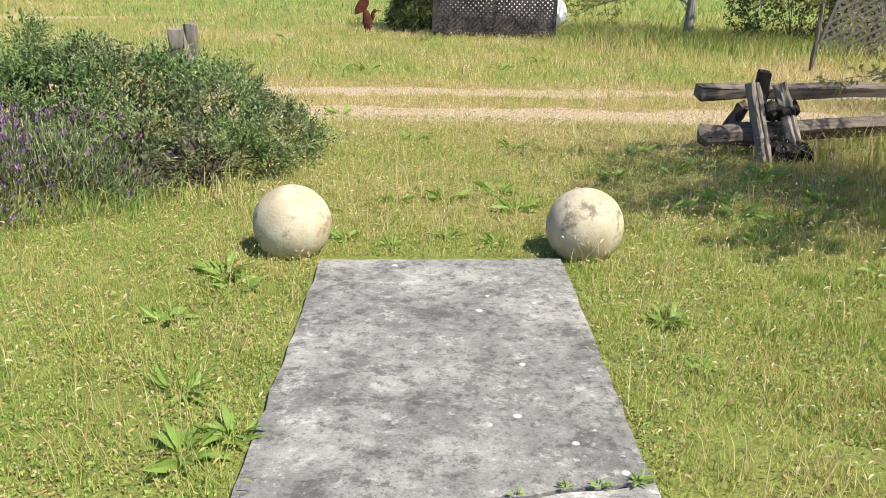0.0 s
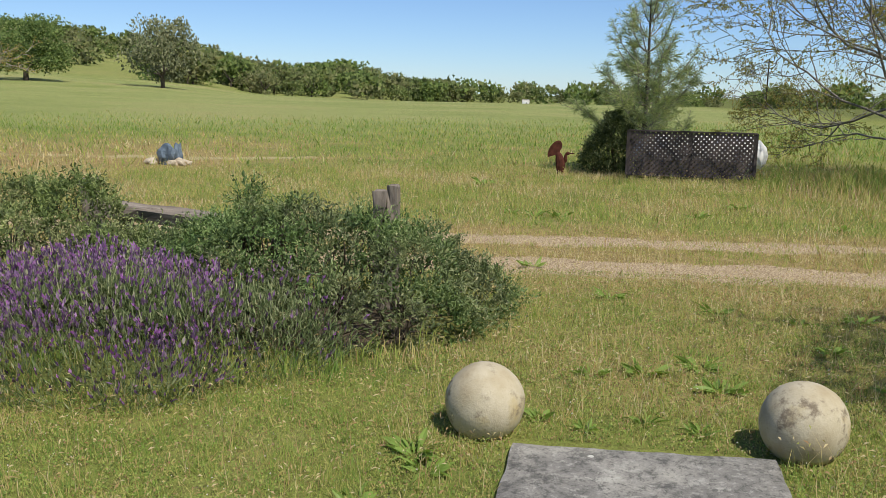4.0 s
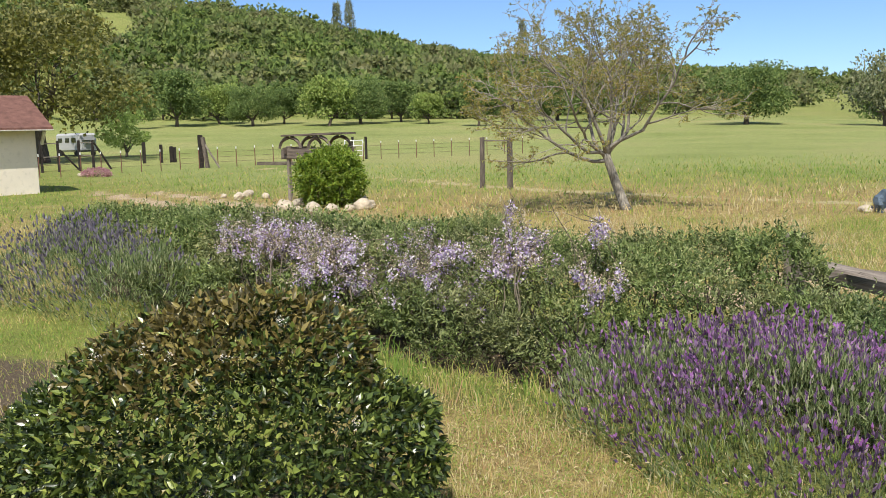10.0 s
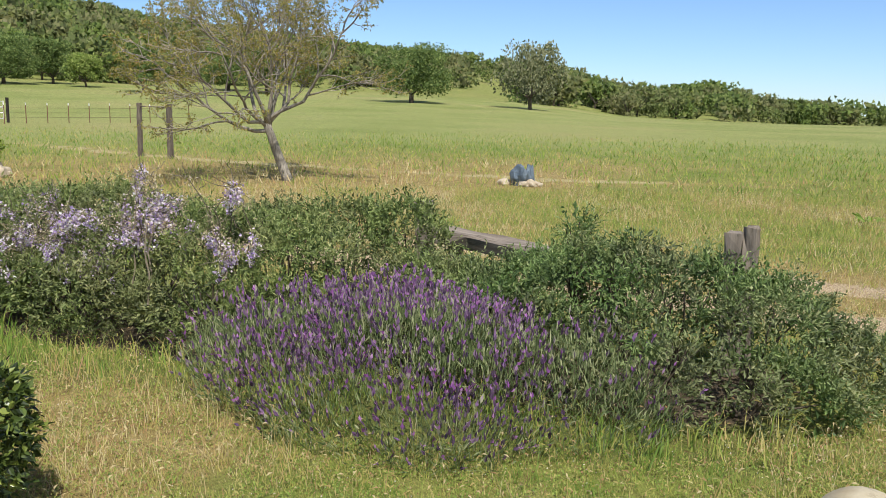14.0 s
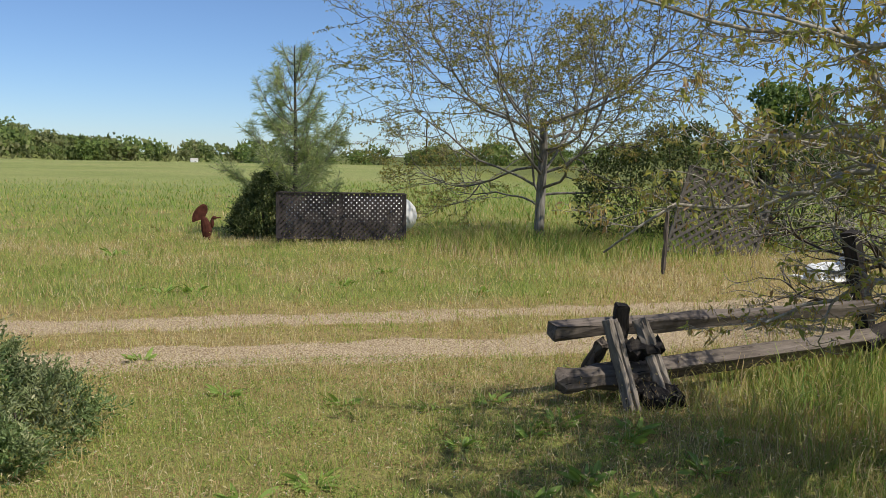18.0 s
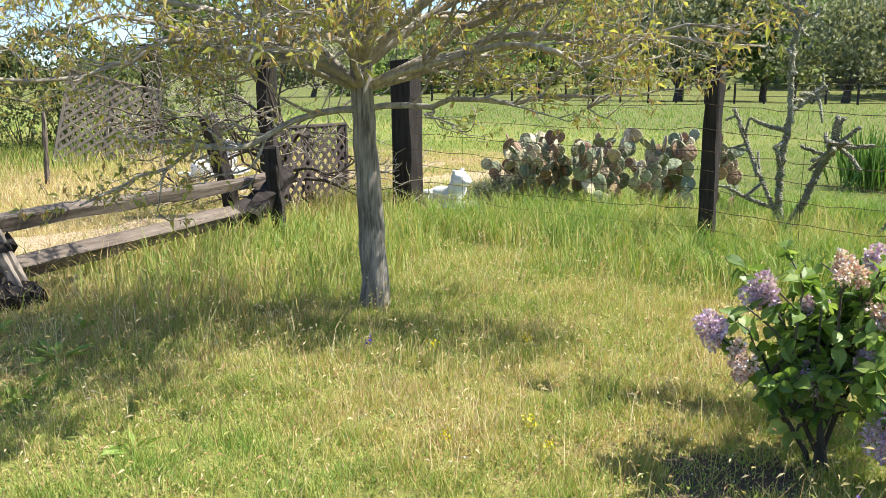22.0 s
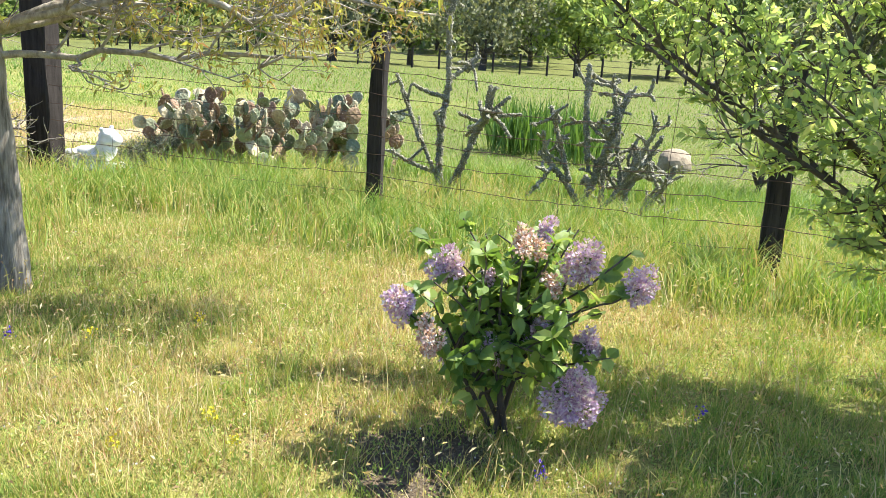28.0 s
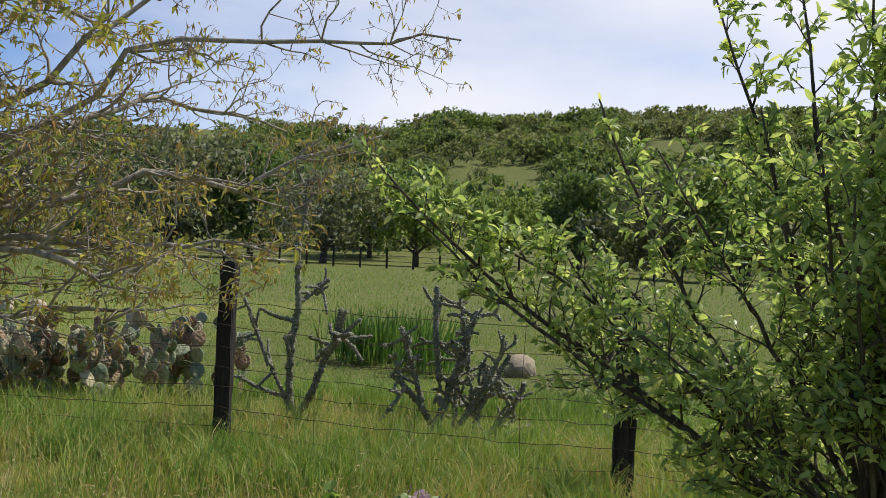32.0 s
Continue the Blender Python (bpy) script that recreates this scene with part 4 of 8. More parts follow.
# ---- flowering vine over the hedge ----
VINE_BARK = bark_material("vine_bark", (0.11, 0.09, 0.06), (0.26, 0.22, 0.16), 30, (1, 1, 1))
VINE_FLOWER = leaf_material("vine_flowers", [(0.0, (0.24, 0.16, 0.38)), (0.35, (0.40, 0.31, 0.50)), (0.7, (0.55, 0.48, 0.58)), (1.0, (0.62, 0.57, 0.54))], 0.7, 0.3)
VINE_BUD = leaf_material("vine_buds", [(0.0, (0.22, 0.19, 0.11)), (0.6, (0.40, 0.33, 0.23)), (1.0, (0.52, 0.45, 0.36))], 0.7, 0.25)
for k, (vx, vy, vz, spread_r, count, lab) in enumerate(((-9.2, 4.75, 0.80, 0.75, 40, "flowering vine with mauve blossom sprawling over the shrubs"), (-8.1, 4.9, 0.62, 0.85, 46, "drooping flowering vine with mauve blossom"), (-7.0, 5.35, 0.70, 0.75, 38, "thin flowering vine with pale mauve blossom"), (-6.12, 5.55, 0.98, 0.27, 22, "upright vine spray with mauve blossom"), (-5.4, 5.65, 0.92, 0.25, 7, "last thin vine shoot with a few blossoms"))):
    r = np.random.default_rng(30 + k)
    root = thing("flowering_vine", (vx, vy, gz(vx, vy)), lab, "vine", "flowering vines on the hedge")
    inv = np.array((vx, vy, gz(vx, vy)))
    stems, tipsP = [], []
    for s in range(count):
        a = r.uniform(0, 6.28)
        q = r.uniform(0.2, 1.15)
        e = np.array((vx + np.cos(a) * spread_r * q, vy + np.sin(a) * spread_r * 0.8 * q - 0.1, vz + r.uniform(-0.32, 0.28)))
        s0 = np.array((vx + r.normal(0, 0.25), vy + r.normal(0, 0.2), 0.35))
        t = np.linspace(0, 1, 9)[:, None]
        path = s0 * (1 - t) + e * t + np.array((0, 0, 0.35)) * (t * (1 - t) * 2.2) + r.normal(0, 0.024, (9, 3))
        stems.append((path, np.linspace(0.008, 0.0028, 9)))
        tipsP.append(path[3:])
        # a bare tangle of side shoots
        for w in rand_dirs(r, 3, 0.3):
            b = path[int(r.integers(3, 9))]
            u = np.linspace(0, 1, 4)[:, None]
            stems.append((b + w * u * r.uniform(0.1, 0.28) + r.normal(0, 0.012, (4, 3)), np.linspace(0.004, 0.0018, 4)))
    v, f = tubes(stems, 4, False)
    put("runner", mesh_from("runner", v - inv, f, [VINE_BARK], True), root)
    tp = np.concatenate(tipsP)
    tp = tp[r.permutation(len(tp))]
    n = len(tp)
    # hanging flower clusters on under half of the places, tan buds on the rest
    clus = tp[:int(n * 0.42)]
    hang = r.uniform(0.05, 0.15, len(clus))
    m = 44
    u = r.uniform(0, 1, len(clus) * m)
    q = np.repeat(clus, m, 0)
    q[:, 2] -= np.repeat(hang, m) * u
    q += r.normal(0, 1, q.shape) * (0.032 * (1.1 - 0.8 * u))[:, None]
    v, f = leaves(r, q, rand_dirs(r, len(q)), 0.024, 0.021)
    put("blossom", mesh_from("blossom", v - inv, f, [VINE_FLOWER]), root)
    q = np.repeat(tp[int(n * 0.42):], 16, 0) + r.normal(0, 0.035, ((n - int(n * 0.42)) * 16, 3))
    v, f = leaves(r, q, rand_dirs(r, len(q)), 0.028, 0.010)
    put("bud_spray", mesh_from("bud_spray", v - inv, f, [VINE_BUD]), root)
# ---- trees near the house ----
GREY_BARK = bark_material("grey_bark", (0.085, 0.075, 0.06), (0.40, 0.365, 0.31), 46, (1, 1, 0.10))
BROWN_BARK = bark_material("brown_bark", (0.045, 0.036, 0.028), (0.15, 0.125, 0.10), 18, (1, 1, 0.2))
TWIG_BARK = bark_material("twig_bark", (0.20, 0.175, 0.14), (0.50, 0.45, 0.37), 30, (1, 1, 0.4))
SPRING_LEAF = leaf_material("spring_leaves", [(0.0, (0.19, 0.21, 0.06)), (0.45, (0.32, 0.32, 0.09)), (0.8, (0.42, 0.38, 0.13)), (0.92, (0.38, 0.27, 0.13)), (1.0, (0.26, 0.15, 0.09))], 0.5, 0.5, gain=1.4)
CATKIN = leaf_material("catkin_scales", [(0.0, (0.26, 0.15, 0.06)), (0.6, (0.40, 0.28, 0.10)), (1.0, (0.46, 0.38, 0.14))], 0.8, 0.4)
OLIVE_LEAF = leaf_material("olive_leaves", [(0.0, (0.12, 0.13, 0.035)), (0.5, (0.21, 0.205, 0.06)), (0.85, (0.31, 0.27, 0.09)), (1.0, (0.30, 0.19, 0.09))], 0.6, 0.45, gain=1.6)
PLUM_LEAF = leaf_material("plum_leaves", [(0.0, (0.10, 0.145, 0.06)), (0.4, (0.19, 0.25, 0.10)), (0.8, (0.31, 0.36, 0.15)), (1.0, (0.46, 0.43, 0.21))], 0.38, 0.6, 0.5, gain=1.95)


def bare_tree(name, x, y, seed, spec, trunk_len, trunk_r, way, label, leafs, per, leaf_size, bark, catkin_per=0, broad=False, category="tree", start_z=0.0, crown_name="foliage", twig=None):
    twig = twig or TWIG_BARK
    r = np.random.default_rng(seed)
    z = gz(x, y)
    root = thing(name, (x, y, z), label, category)
    out, tips = [], []
    grow(r, (0, 0, -0.08 + start_z), way, trunk_len, trunk_r, 0, spec, out, tips)
    trunk = [o for o in out if o[2] == 0]
    trunk[0][1][0] *= 1.35
    put("trunk", wood_mesh("trunk", trunk, bark, (14,)), root)
    limbs = []
    for o in out:
        if o[2] == 1:
            limbs.append([])
        if o[2] in (1, 2):
            limbs[-1].append(o)
    for q in limbs:
        put("limb", wood_mesh("limb", q, bark), root)
    if any(o[2] > 2 for o in out):
        put("twig_spray", wood_mesh("twig_spray", [o for o in out if o[2] > 2], twig), root)
    P, D = along_tips(r, tips, per)
    D = unit(D * 0.6 + rand_dirs(r, len(D), 0.1) * 0.9)
    if broad:
        v, f = broad_leaves(r, P, D, leaf_size, leaf_size * 0.45, 0.12, 0.25)
    else:
        v, f = leaves(r, P, D, leaf_size, leaf_size * 0.42, 0.2, 0.25)
    put(crown_name, mesh_from(crown_name, v, f, [leafs]), root)
    if catkin_per:
        P, D = along_tips(r, tips, catkin_per)
        D = unit(rand_dirs(r, len(P)) * 0.5 + np.array((0, 0, -0.9)))
        v, f = leaves(r, P, D, 0.045, 0.009, 0.1)
        put("catkin_spray", mesh_from("catkin_spray", v, f, [CATKIN]), root)
    return root


def guided_tree(name, x, y, seed, trunk, trunk_r, limbs, spec, label, leafs, per, leaf_size, bark, twig, catkin_per=0, broad=False, limb_r=0.03, forks=(10, 0.45), wander=0.014, thin_top=False, sway=0.0):
    """A tree whose main limbs lead to given places (bow point and tip, metres from its base)."""
    r = np.random.default_rng(seed)
    root = thing(name, (x, y, gz(x, y)), label, "tree")
    trunk = np.array(trunk, float)
    t = np.linspace(0, 1, 15)
    tp = np.stack([np.interp(t, np.linspace(0, 1, len(trunk)), trunk[:, k]) for k in range(3)], 1) + np.concatenate((np.zeros((1, 3)), r.normal(0, 0.006, (14, 3))))
    tr = trunk_r * np.linspace(1, 0.74, 15)
    tr[:2] *= (1.28, 1.1)
    put("trunk", wood_mesh("trunk", [(tp, tr, 0)], bark, (16,)), root)
    sprays, tips = [], []
    for start, bow, tip, k in limbs:
        a, b, c = (np.array(q, float) for q in (start, bow, tip))
        n = 14
        t = np.linspace(0, 1, n)[:, None]
        pts = a * (1 - t) ** 2 + 2 * b * t * (1 - t) + c * t * t
        wob = np.cumsum(r.normal(0, wander, (n, 3)), 0)
        span = float(np.linalg.norm(c - a))
        for waves, amp in ((r.uniform(1.2, 2.2), sway), (r.uniform(3.0, 4.5), 0.45 * sway)):
            wob = wob + np.sin(t * waves * 6.28 + r.uniform(0, 6.28)) * unit(r.normal(0, 1, 3)) * amp * span
        pts = pts + wob * np.minimum(1, 2.2 * t) * (0.35 + 0.65 * np.minimum(1, 3 * (1 - t)))
        rad = limb_r * k * np.linspace(1, 0.18, n) ** 0.8
        d = unit(np.gradient(pts, axis=0))
        length = float(np.sum(np.linalg.norm(np.diff(pts, axis=0), axis=1)))
        own = [(pts, rad, 1)]
        tips += [(pts[8:], d[8:])] * (1 if not broad else 2)
        if broad:
            tips += [(pts[4:10], d[4:10])] * 4
        kids = int(forks[0] * length / 1.6) + 3
        for q in range(kids):
            f = 0.2 + 0.78 * (q + r.uniform(0, 1)) / kids
            i = int(f * (n - 1))
            side = unit(np.cross(d[i], rand_dirs(r, 1)[0]))
            way = unit(d[i] * 0.75 + side * r.uniform(0.6, 1.15) + np.array((0, 0, 0.10)))
            sub, st = [], []
            grow(r, pts[i], way, forks[1] * (1.2 - 0.5 * f) * r.uniform(0.6, 1.25), max(rad[i] * 0.55, 0.004), 2, spec, sub, st)
            own += [o for o in sub if o[2] == 2]
            sprays += [o for o in sub if o[2] > 2]
            tips += st
        put("limb", wood_mesh("limb", own, twig), root)
    put("twig_spray", wood_mesh("twig_spray", sprays, twig), root)
    P, D = along_tips(r, tips, per, 0.05)
    if thin_top:
        keep = r.uniform(0, 1, len(P)) > 0.8 * smooth(P[:, 2], 1.75, 2.5) * smooth(P[:, 0], 0.1, 0.8)
        P, D = P[keep], D[keep]
    if thin_top:
        # extra leaves high in the crown, mostly out of view, added to shade the lawn
        high = [q for q in tips if q[0][:, 2].mean() > 2.35 and q[0][:, 0].mean() < -0.3 and q[0][:, 1].mean() < 0.8]
        P2, D2 = along_tips(r, high, 2.2 * per, 0.05)
        P, D = np.concatenate((P, P2)), np.concatenate((D, D2))
    D = unit(D * 0.6 + rand_dirs(r, len(D), 0.1) * 0.9)
    if broad:
        v, f = broad_leaves(r, P, D, leaf_size, leaf_size * 0.42, 0.12, 0.3)
    else:
        v, f = leaves(r, P, D, leaf_size, leaf_size * 0.40, 0.2, 0.3)
    put("foliage", mesh_from("foliage", v, f, [leafs]), root)
    if catkin_per:
        P, D = along_tips(r, tips, catkin_per)
        D = unit(rand_dirs(r, len(P)) * 0.5 + np.array((0, 0, -0.9)))
        v, f = leaves(r, P, D, 0.045, 0.009, 0.1)
        put("catkin_spray", mesh_from("catkin_spray", v, f, [CATKIN]), root)
    return root


# steps, wander, pull up, children, spread, length ratio, radius ratio, first child at
NEAR_SPEC = [(), (), (7, 0.26, 0.02, 6, 0.95, 0.42, 0.5, 0.12), (4, 0.32, 0.01, 3, 0.9, 0.5, 0.55, 0.15), (3, 0.3, 0.0, 0, 0, 0, 0, 0)]
F0, F1, F2 = (-0.05, 0.04, 1.30), (-0.05, 0.05, 1.42), (-0.05, 0.05, 1.55)
NEAR_LIMBS = [(F0, (-0.9, 0.5, 1.30), (-1.7, 0.5, 0.85), 0.75), (F1, (-1.3, 0.5, 2.1), (-2.5, 0.7, 1.2), 0.8), (F1, (-1.1, -0.1, 1.9), (-2.3, -0.5, 1.75), 0.85), (F2, (-0.9, 0.3, 2.4), (-2.5, 0.9, 2.75), 0.9),
              (F2, (0.7, -1.4, 3.3), (1.52, -2.89, 3.0), 0.75), (F1, (0.7, -1.2, 2.2), (1.45, -2.45, 2.5), 1.0), (F1, (0.5, -0.9, 2.0), (1.3, -1.95, 1.75), 0.9), (F1, (0.2, -0.8, 1.9), (0.8, -2.0, 1.75), 0.8), (F0, (0.5, -0.6, 1.5), (0.85, -1.45, 1.45), 0.7),
              (F2, (-0.4, -0.7, 2.3), (-1.1, -1.6, 2.0), 0.85), (F1, (-0.6, -0.5, 1.9), (-1.5, -1.0, 1.55), 0.8), (F2, (-0.2, -0.7, 2.6), (-0.4, -1.8, 2.5), 0.85),
              (F2, (-0.1, 0.0, 2.6), (0.0, 0.0, 3.5), 1.15), (F2, (-0.3, -0.2, 2.5), (-0.9, -0.4, 3.3), 0.95), (F2, (0.2, -0.2, 2.6), (0.7, -0.5, 3.4), 0.95), (F2, (0.0, 0.4, 2.4), (0.2, 1.0, 3.2), 0.9), (F2, (0.5, -0.8, 2.7), (1.0, -1.7, 3.5), 0.9),
              (F1, (-0.2, 1.0, 2.1), (-0.3, 1.9, 2.1), 0.85), (F1, (0.5, 0.7, 2.1), (1.2, 1.3, 2.1), 0.85), (F1, (-0.6, 0.9, 1.9), (-1.1, 1.7, 1.85), 0.8), (F2, (1.0, 0.0, 2.3), (1.9, 0.1, 2.2), 0.9), (F2, (1.0, -0.7, 2.5), (2.1, -1.5, 2.4), 0.9),
              # mostly high limbs above the view, added for the shade they cast
              (F2, (-0.9, -0.6, 2.9), (-1.9, -1.0, 2.9), 0.85), (F2, (-0.7, -0.9, 2.9), (-1.4, -1.7, 2.9), 0.8), (F2, (-0.9, 0.0, 3.0), (-1.7, 0.0, 3.2), 0.85), (F2, (-0.5, -0.5, 3.0), (-1.0, -1.1, 3.4), 0.8), (F2, (-0.6, 0.6, 2.9), (-1.3, 1.1, 3.1), 0.8), (F2, (-1.0, -0.3, 2.5), (-2.2, -0.2, 2.45), 0.85), (F1, (0.9, -0.4, 1.9), (1.7, -1.1, 1.75), 0.8)]
guided_tree("tree", 4.47, 5.30, 41, ((0, 0, -0.06), (-0.02, 0.02, 0.5), (-0.04, 0.03, 1.0), (-0.05, 0.05, 1.62)), 0.093, NEAR_LIMBS, NEAR_SPEC, "small spreading tree with grey bark and sparse young leaves", SPRING_LEAF, 1.25, 0.054, GREY_BARK, TWIG_BARK, 1.5, limb_r=0.031, forks=(9, 0.6), wander=0.035, thin_top=True, sway=0.04)
FIELD_SPEC = [(6, 0.03, 0.0, 11, 0.95, 1.95, 0.38, 0.84), (9, 0.2, 0.08, 7, 0.7, 0.55, 0.5, 0.2), (6, 0.16, 0.04, 7, 0.75, 0.55, 0.5, 0.15), (5, 0.2, 0.01, 6, 0.75, 0.5, 0.55, 0.15), (3, 0.2, 0.0, 0, 0, 0, 0, 0)]
bare_tree("tree", -15.3, 16.2, 43, FIELD_SPEC, 1.55, 0.125, (-0.25, -0.22, 1), "leaning field tree coming into olive and rust leaf", OLIVE_LEAF, 8.0, 0.065, GREY_BARK)
SHADE_SPEC = [(7, 0.03, 0.02, 19, 1.15, 1.45, 0.30, 0.30), (9, 0.19, 0.05, 8, 0.8, 0.58, 0.5, 0.2), (7, 0.24, 0.0, 7, 0.85, 0.54, 0.5, 0.15), (4, 0.28, -0.02, 5, 0.8, 0.5, 0.5, 0.15), (2, 0.2, 0.0, 0, 0, 0, 0, 0)]
bare_tree("tree", 5.05, 18.2, 45, SHADE_SPEC, 2.5, 0.105, (0, 0, 1), "tall grey-barked tree with bare twigs and small young leaves", OLIVE_LEAF, 10, 0.052, GREY_BARK, 1.5, twig=BROWN_BARK)
PLUM_SPEC = [(), (), (6, 0.13, 0.05, 6, 0.75, 0.55, 0.5, 0.12), (5, 0.15, 0.03, 0, 0, 0, 0, 0)]
P0, P1 = (0, 0, 0.42), (0, 0.03, 0.58)
PLUM_LIMBS = [(P0, (0.0, 1.75, 1.45), (-0.15, 2.45, 2.2), 1.0), (P0, (0.0, 1.55, 1.35), (-0.1, 2.25, 1.95), 0.9), (P1, (0.0, 1.2, 1.5), (0.0, 1.95, 1.85), 0.9), (P1, (0.1, 0.9, 1.4), (0.1, 1.40, 2.60), 1.0), (P1, (0.05, 0.6, 1.5), (0.1, 1.1, 2.35), 0.9), (P1, (0.05, 0.5, 1.9), (0.15, 0.85, 3.1), 1.0),
              (P1, (0.0, 0.25, 1.8), (0.1, 0.45, 3.25), 1.0), (P1, (-0.1, 0.0, 1.8), (0.0, 0.05, 3.3), 1.0), (P0, (-0.1, 0.65, 0.9), (-0.15, 0.9, 0.75), 0.7), (P0, (-0.3, 0.7, 1.2), (-0.5, 1.2, 1.55), 0.8), (P0, (0.3, 0.8, 1.2), (0.5, 1.4, 1.8), 0.8),
              (P1, (-0.4, 0.0, 1.2), (-0.75, 0.3, 1.7), 0.8), (P1, (0.4, 0.4, 1.5), (0.6, 0.8, 2.3), 0.8), (P1, (-0.3, -0.5, 1.5), (-0.5, -0.9, 2.3), 0.8), (P1, (0.4, -0.5, 1.5), (0.6, -0.9, 2.3), 0.8), (P1, (0.0, -0.7, 1.3), (0.1, -1.2, 1.9), 0.8), (P0, (0.6, 0.1, 1.1), (1.0, 0.2, 1.6), 0.8), (P1, (-0.3, 0.1, 1.8), (-0.65, 0.2, 2.7), 0.9), (P1, (-0.45, 0.0, 1.7), (-0.95, 0.1, 2.5), 0.8), (P1, (-0.5, 0.1, 2.1), (-1.05, 0.25, 2.95), 0.8), (P1, (-0.25, -0.1, 2.0), (-0.5, -0.05, 3.1), 0.9), (P1, (-0.5, 0.2, 1.4), (-0.95, 0.4, 2.05), 0.8), (P1, (-0.5, -0.3, 1.7), (-1.0, -0.45, 2.4), 0.8), (P1, (-0.4, -0.1, 1.5), (-0.8, -0.2, 2.2), 0.8), (P0, (-0.2, 0.5, 1.0), (-0.35, 0.75, 1.2), 0.7), (P1, (-0.7, 0.0, 2.0), (-1.35, 0.0, 2.7), 0.8), (P1, (-0.8, -0.2, 1.8), (-1.6, -0.3, 2.3), 0.8), (P1, (-0.7, -0.4, 2.2), (-1.3, -0.8, 3.0), 0.8), (P1, (-0.6, 0.2, 2.3), (-1.2, 0.3, 3.2), 0.8),
              (P0, (0.1, 1.0, 1.3), (0.1, 1.55, 1.95), 0.8), (P1, (0.0, 0.45, 1.5), (-0.1, 0.65, 2.5), 0.9),
              (P1, (-0.3, 0.3, 1.5), (-0.6, 0.5, 2.5), 0.9), (P1, (-0.4, 0.2, 1.8), (-0.8, 0.35, 2.9), 0.9)]
guided_tree("plum_tree", 5.30, 0.20, 47, ((0, 0, -0.06), (0.0, 0.01, 0.3), (0.0, 0.04, 0.66)), 0.05, PLUM_LIMBS, PLUM_SPEC, "young plum tree thick with fresh bright green leaves", PLUM_LEAF, 4.6, 0.058, BROWN_BARK, BROWN_BARK, 0, True, limb_r=0.019, forks=(12, 0.27))

# ---- pine behind the lattice ----
NEEDLE = leaf_material("pine_needles", [(0.0, (0.10, 0.13, 0.07)), (0.5, (0.19, 0.225, 0.125)), (1.0, (0.33, 0.34, 0.19))], 0.55, 0.55, gain=2.4)


def pine(x, y, h, seed):
    r = np.random.default_rng(seed)
    root = thing("pine_tree", (x, y, gz(x, y)), "young grey-green pine with a thin open top", "pine tree")
    limbs, P, D = [], [], []

    def brush(pts, n, lo):
        """Needles all round a shoot."""
        tt = r.uniform(lo, 1.0, n) * (len(pts) - 1)
        i = np.minimum(tt.astype(int), len(pts) - 2)
        f = (tt - i)[:, None]
        P.append(pts[i] * (1 - f) + pts[i + 1] * f)
        D.append(unit(pts[i + 1] - pts[i]))

    z = 0.12 * h
    while z < 0.93 * h:
        t = z / h
        for k in range(int(r.integers(4, 6))):
            a = r.uniform(0, 6.28)
            reach = (1.75 * (1 - t) ** 1.25 + 0.24) * r.uniform(0.65, 1.15)
            rise = 0.25 + 1.25 * t
            s = np.linspace(0, 1, 7)[:, None]
            way = np.array((np.cos(a), np.sin(a), 0.0))
            pts = np.array((0, 0, z)) + way * reach * (s * (1.15 - 0.3 * s)) + np.array((0, 0, 1.0)) * reach * rise * (0.35 * s + 0.65 * s * s) + r.normal(0, 0.012, (7, 3)) * s
            limbs.append((pts, np.linspace(0.018, 0.006, 7)))
            brush(pts, int(20 * reach) + 8, 0.35)
            for q in range(int((7 if t < 0.55 else 3) * reach) + 1):
                i = int(r.integers(2, 6))
                w = unit(way * 0.6 + rand_dirs(r, 1)[0] * 0.8 + np.array((0, 0, 0.35 + 0.5 * t)))
                u = np.linspace(0, 1, 4)[:, None]
                sp = pts[i] + w * u * r.uniform(0.18, 0.42) * (1.1 - 0.4 * t) + np.array((0, 0, 0.06)) * u * u
                limbs.append((sp, np.linspace(0.008, 0.004, 4)))
                brush(sp, 11, 0.1)
        z += h * (0.055 + 0.035 * t)
    top = np.array([(0, 0, 0.8 * h), (0.01, 0, 0.9 * h), (0, 0.01, h)])
    brush(top, 26, 0.0)
    v, f = tubes([(np.array([(0, 0, -0.05), (0.03, 0.02, h * 0.5), (0.0, 0.0, h)]), np.array([0.07, 0.04, 0.009]))], 7, False)
    put("trunk", mesh_from("trunk", v, f, [BROWN_BARK], True), root)
    v, f = tubes(limbs, 4, False)
    put("branch", mesh_from("branch", v, f, [TWIG_BARK], True), root)
    P, D = np.repeat(np.concatenate(P), 5, 0), np.repeat(np.concatenate(D), 5, 0)
    v, f = leaves(r, P, unit(D * 0.75 + rand_dirs(r, len(P), 0.1) * 0.8), 0.17, 0.0055, 0.0, 0.08)
    put("needles", mesh_from("needles", v, f, [NEEDLE]), root)


pine(0.22, 20.1, 3.95, 51)

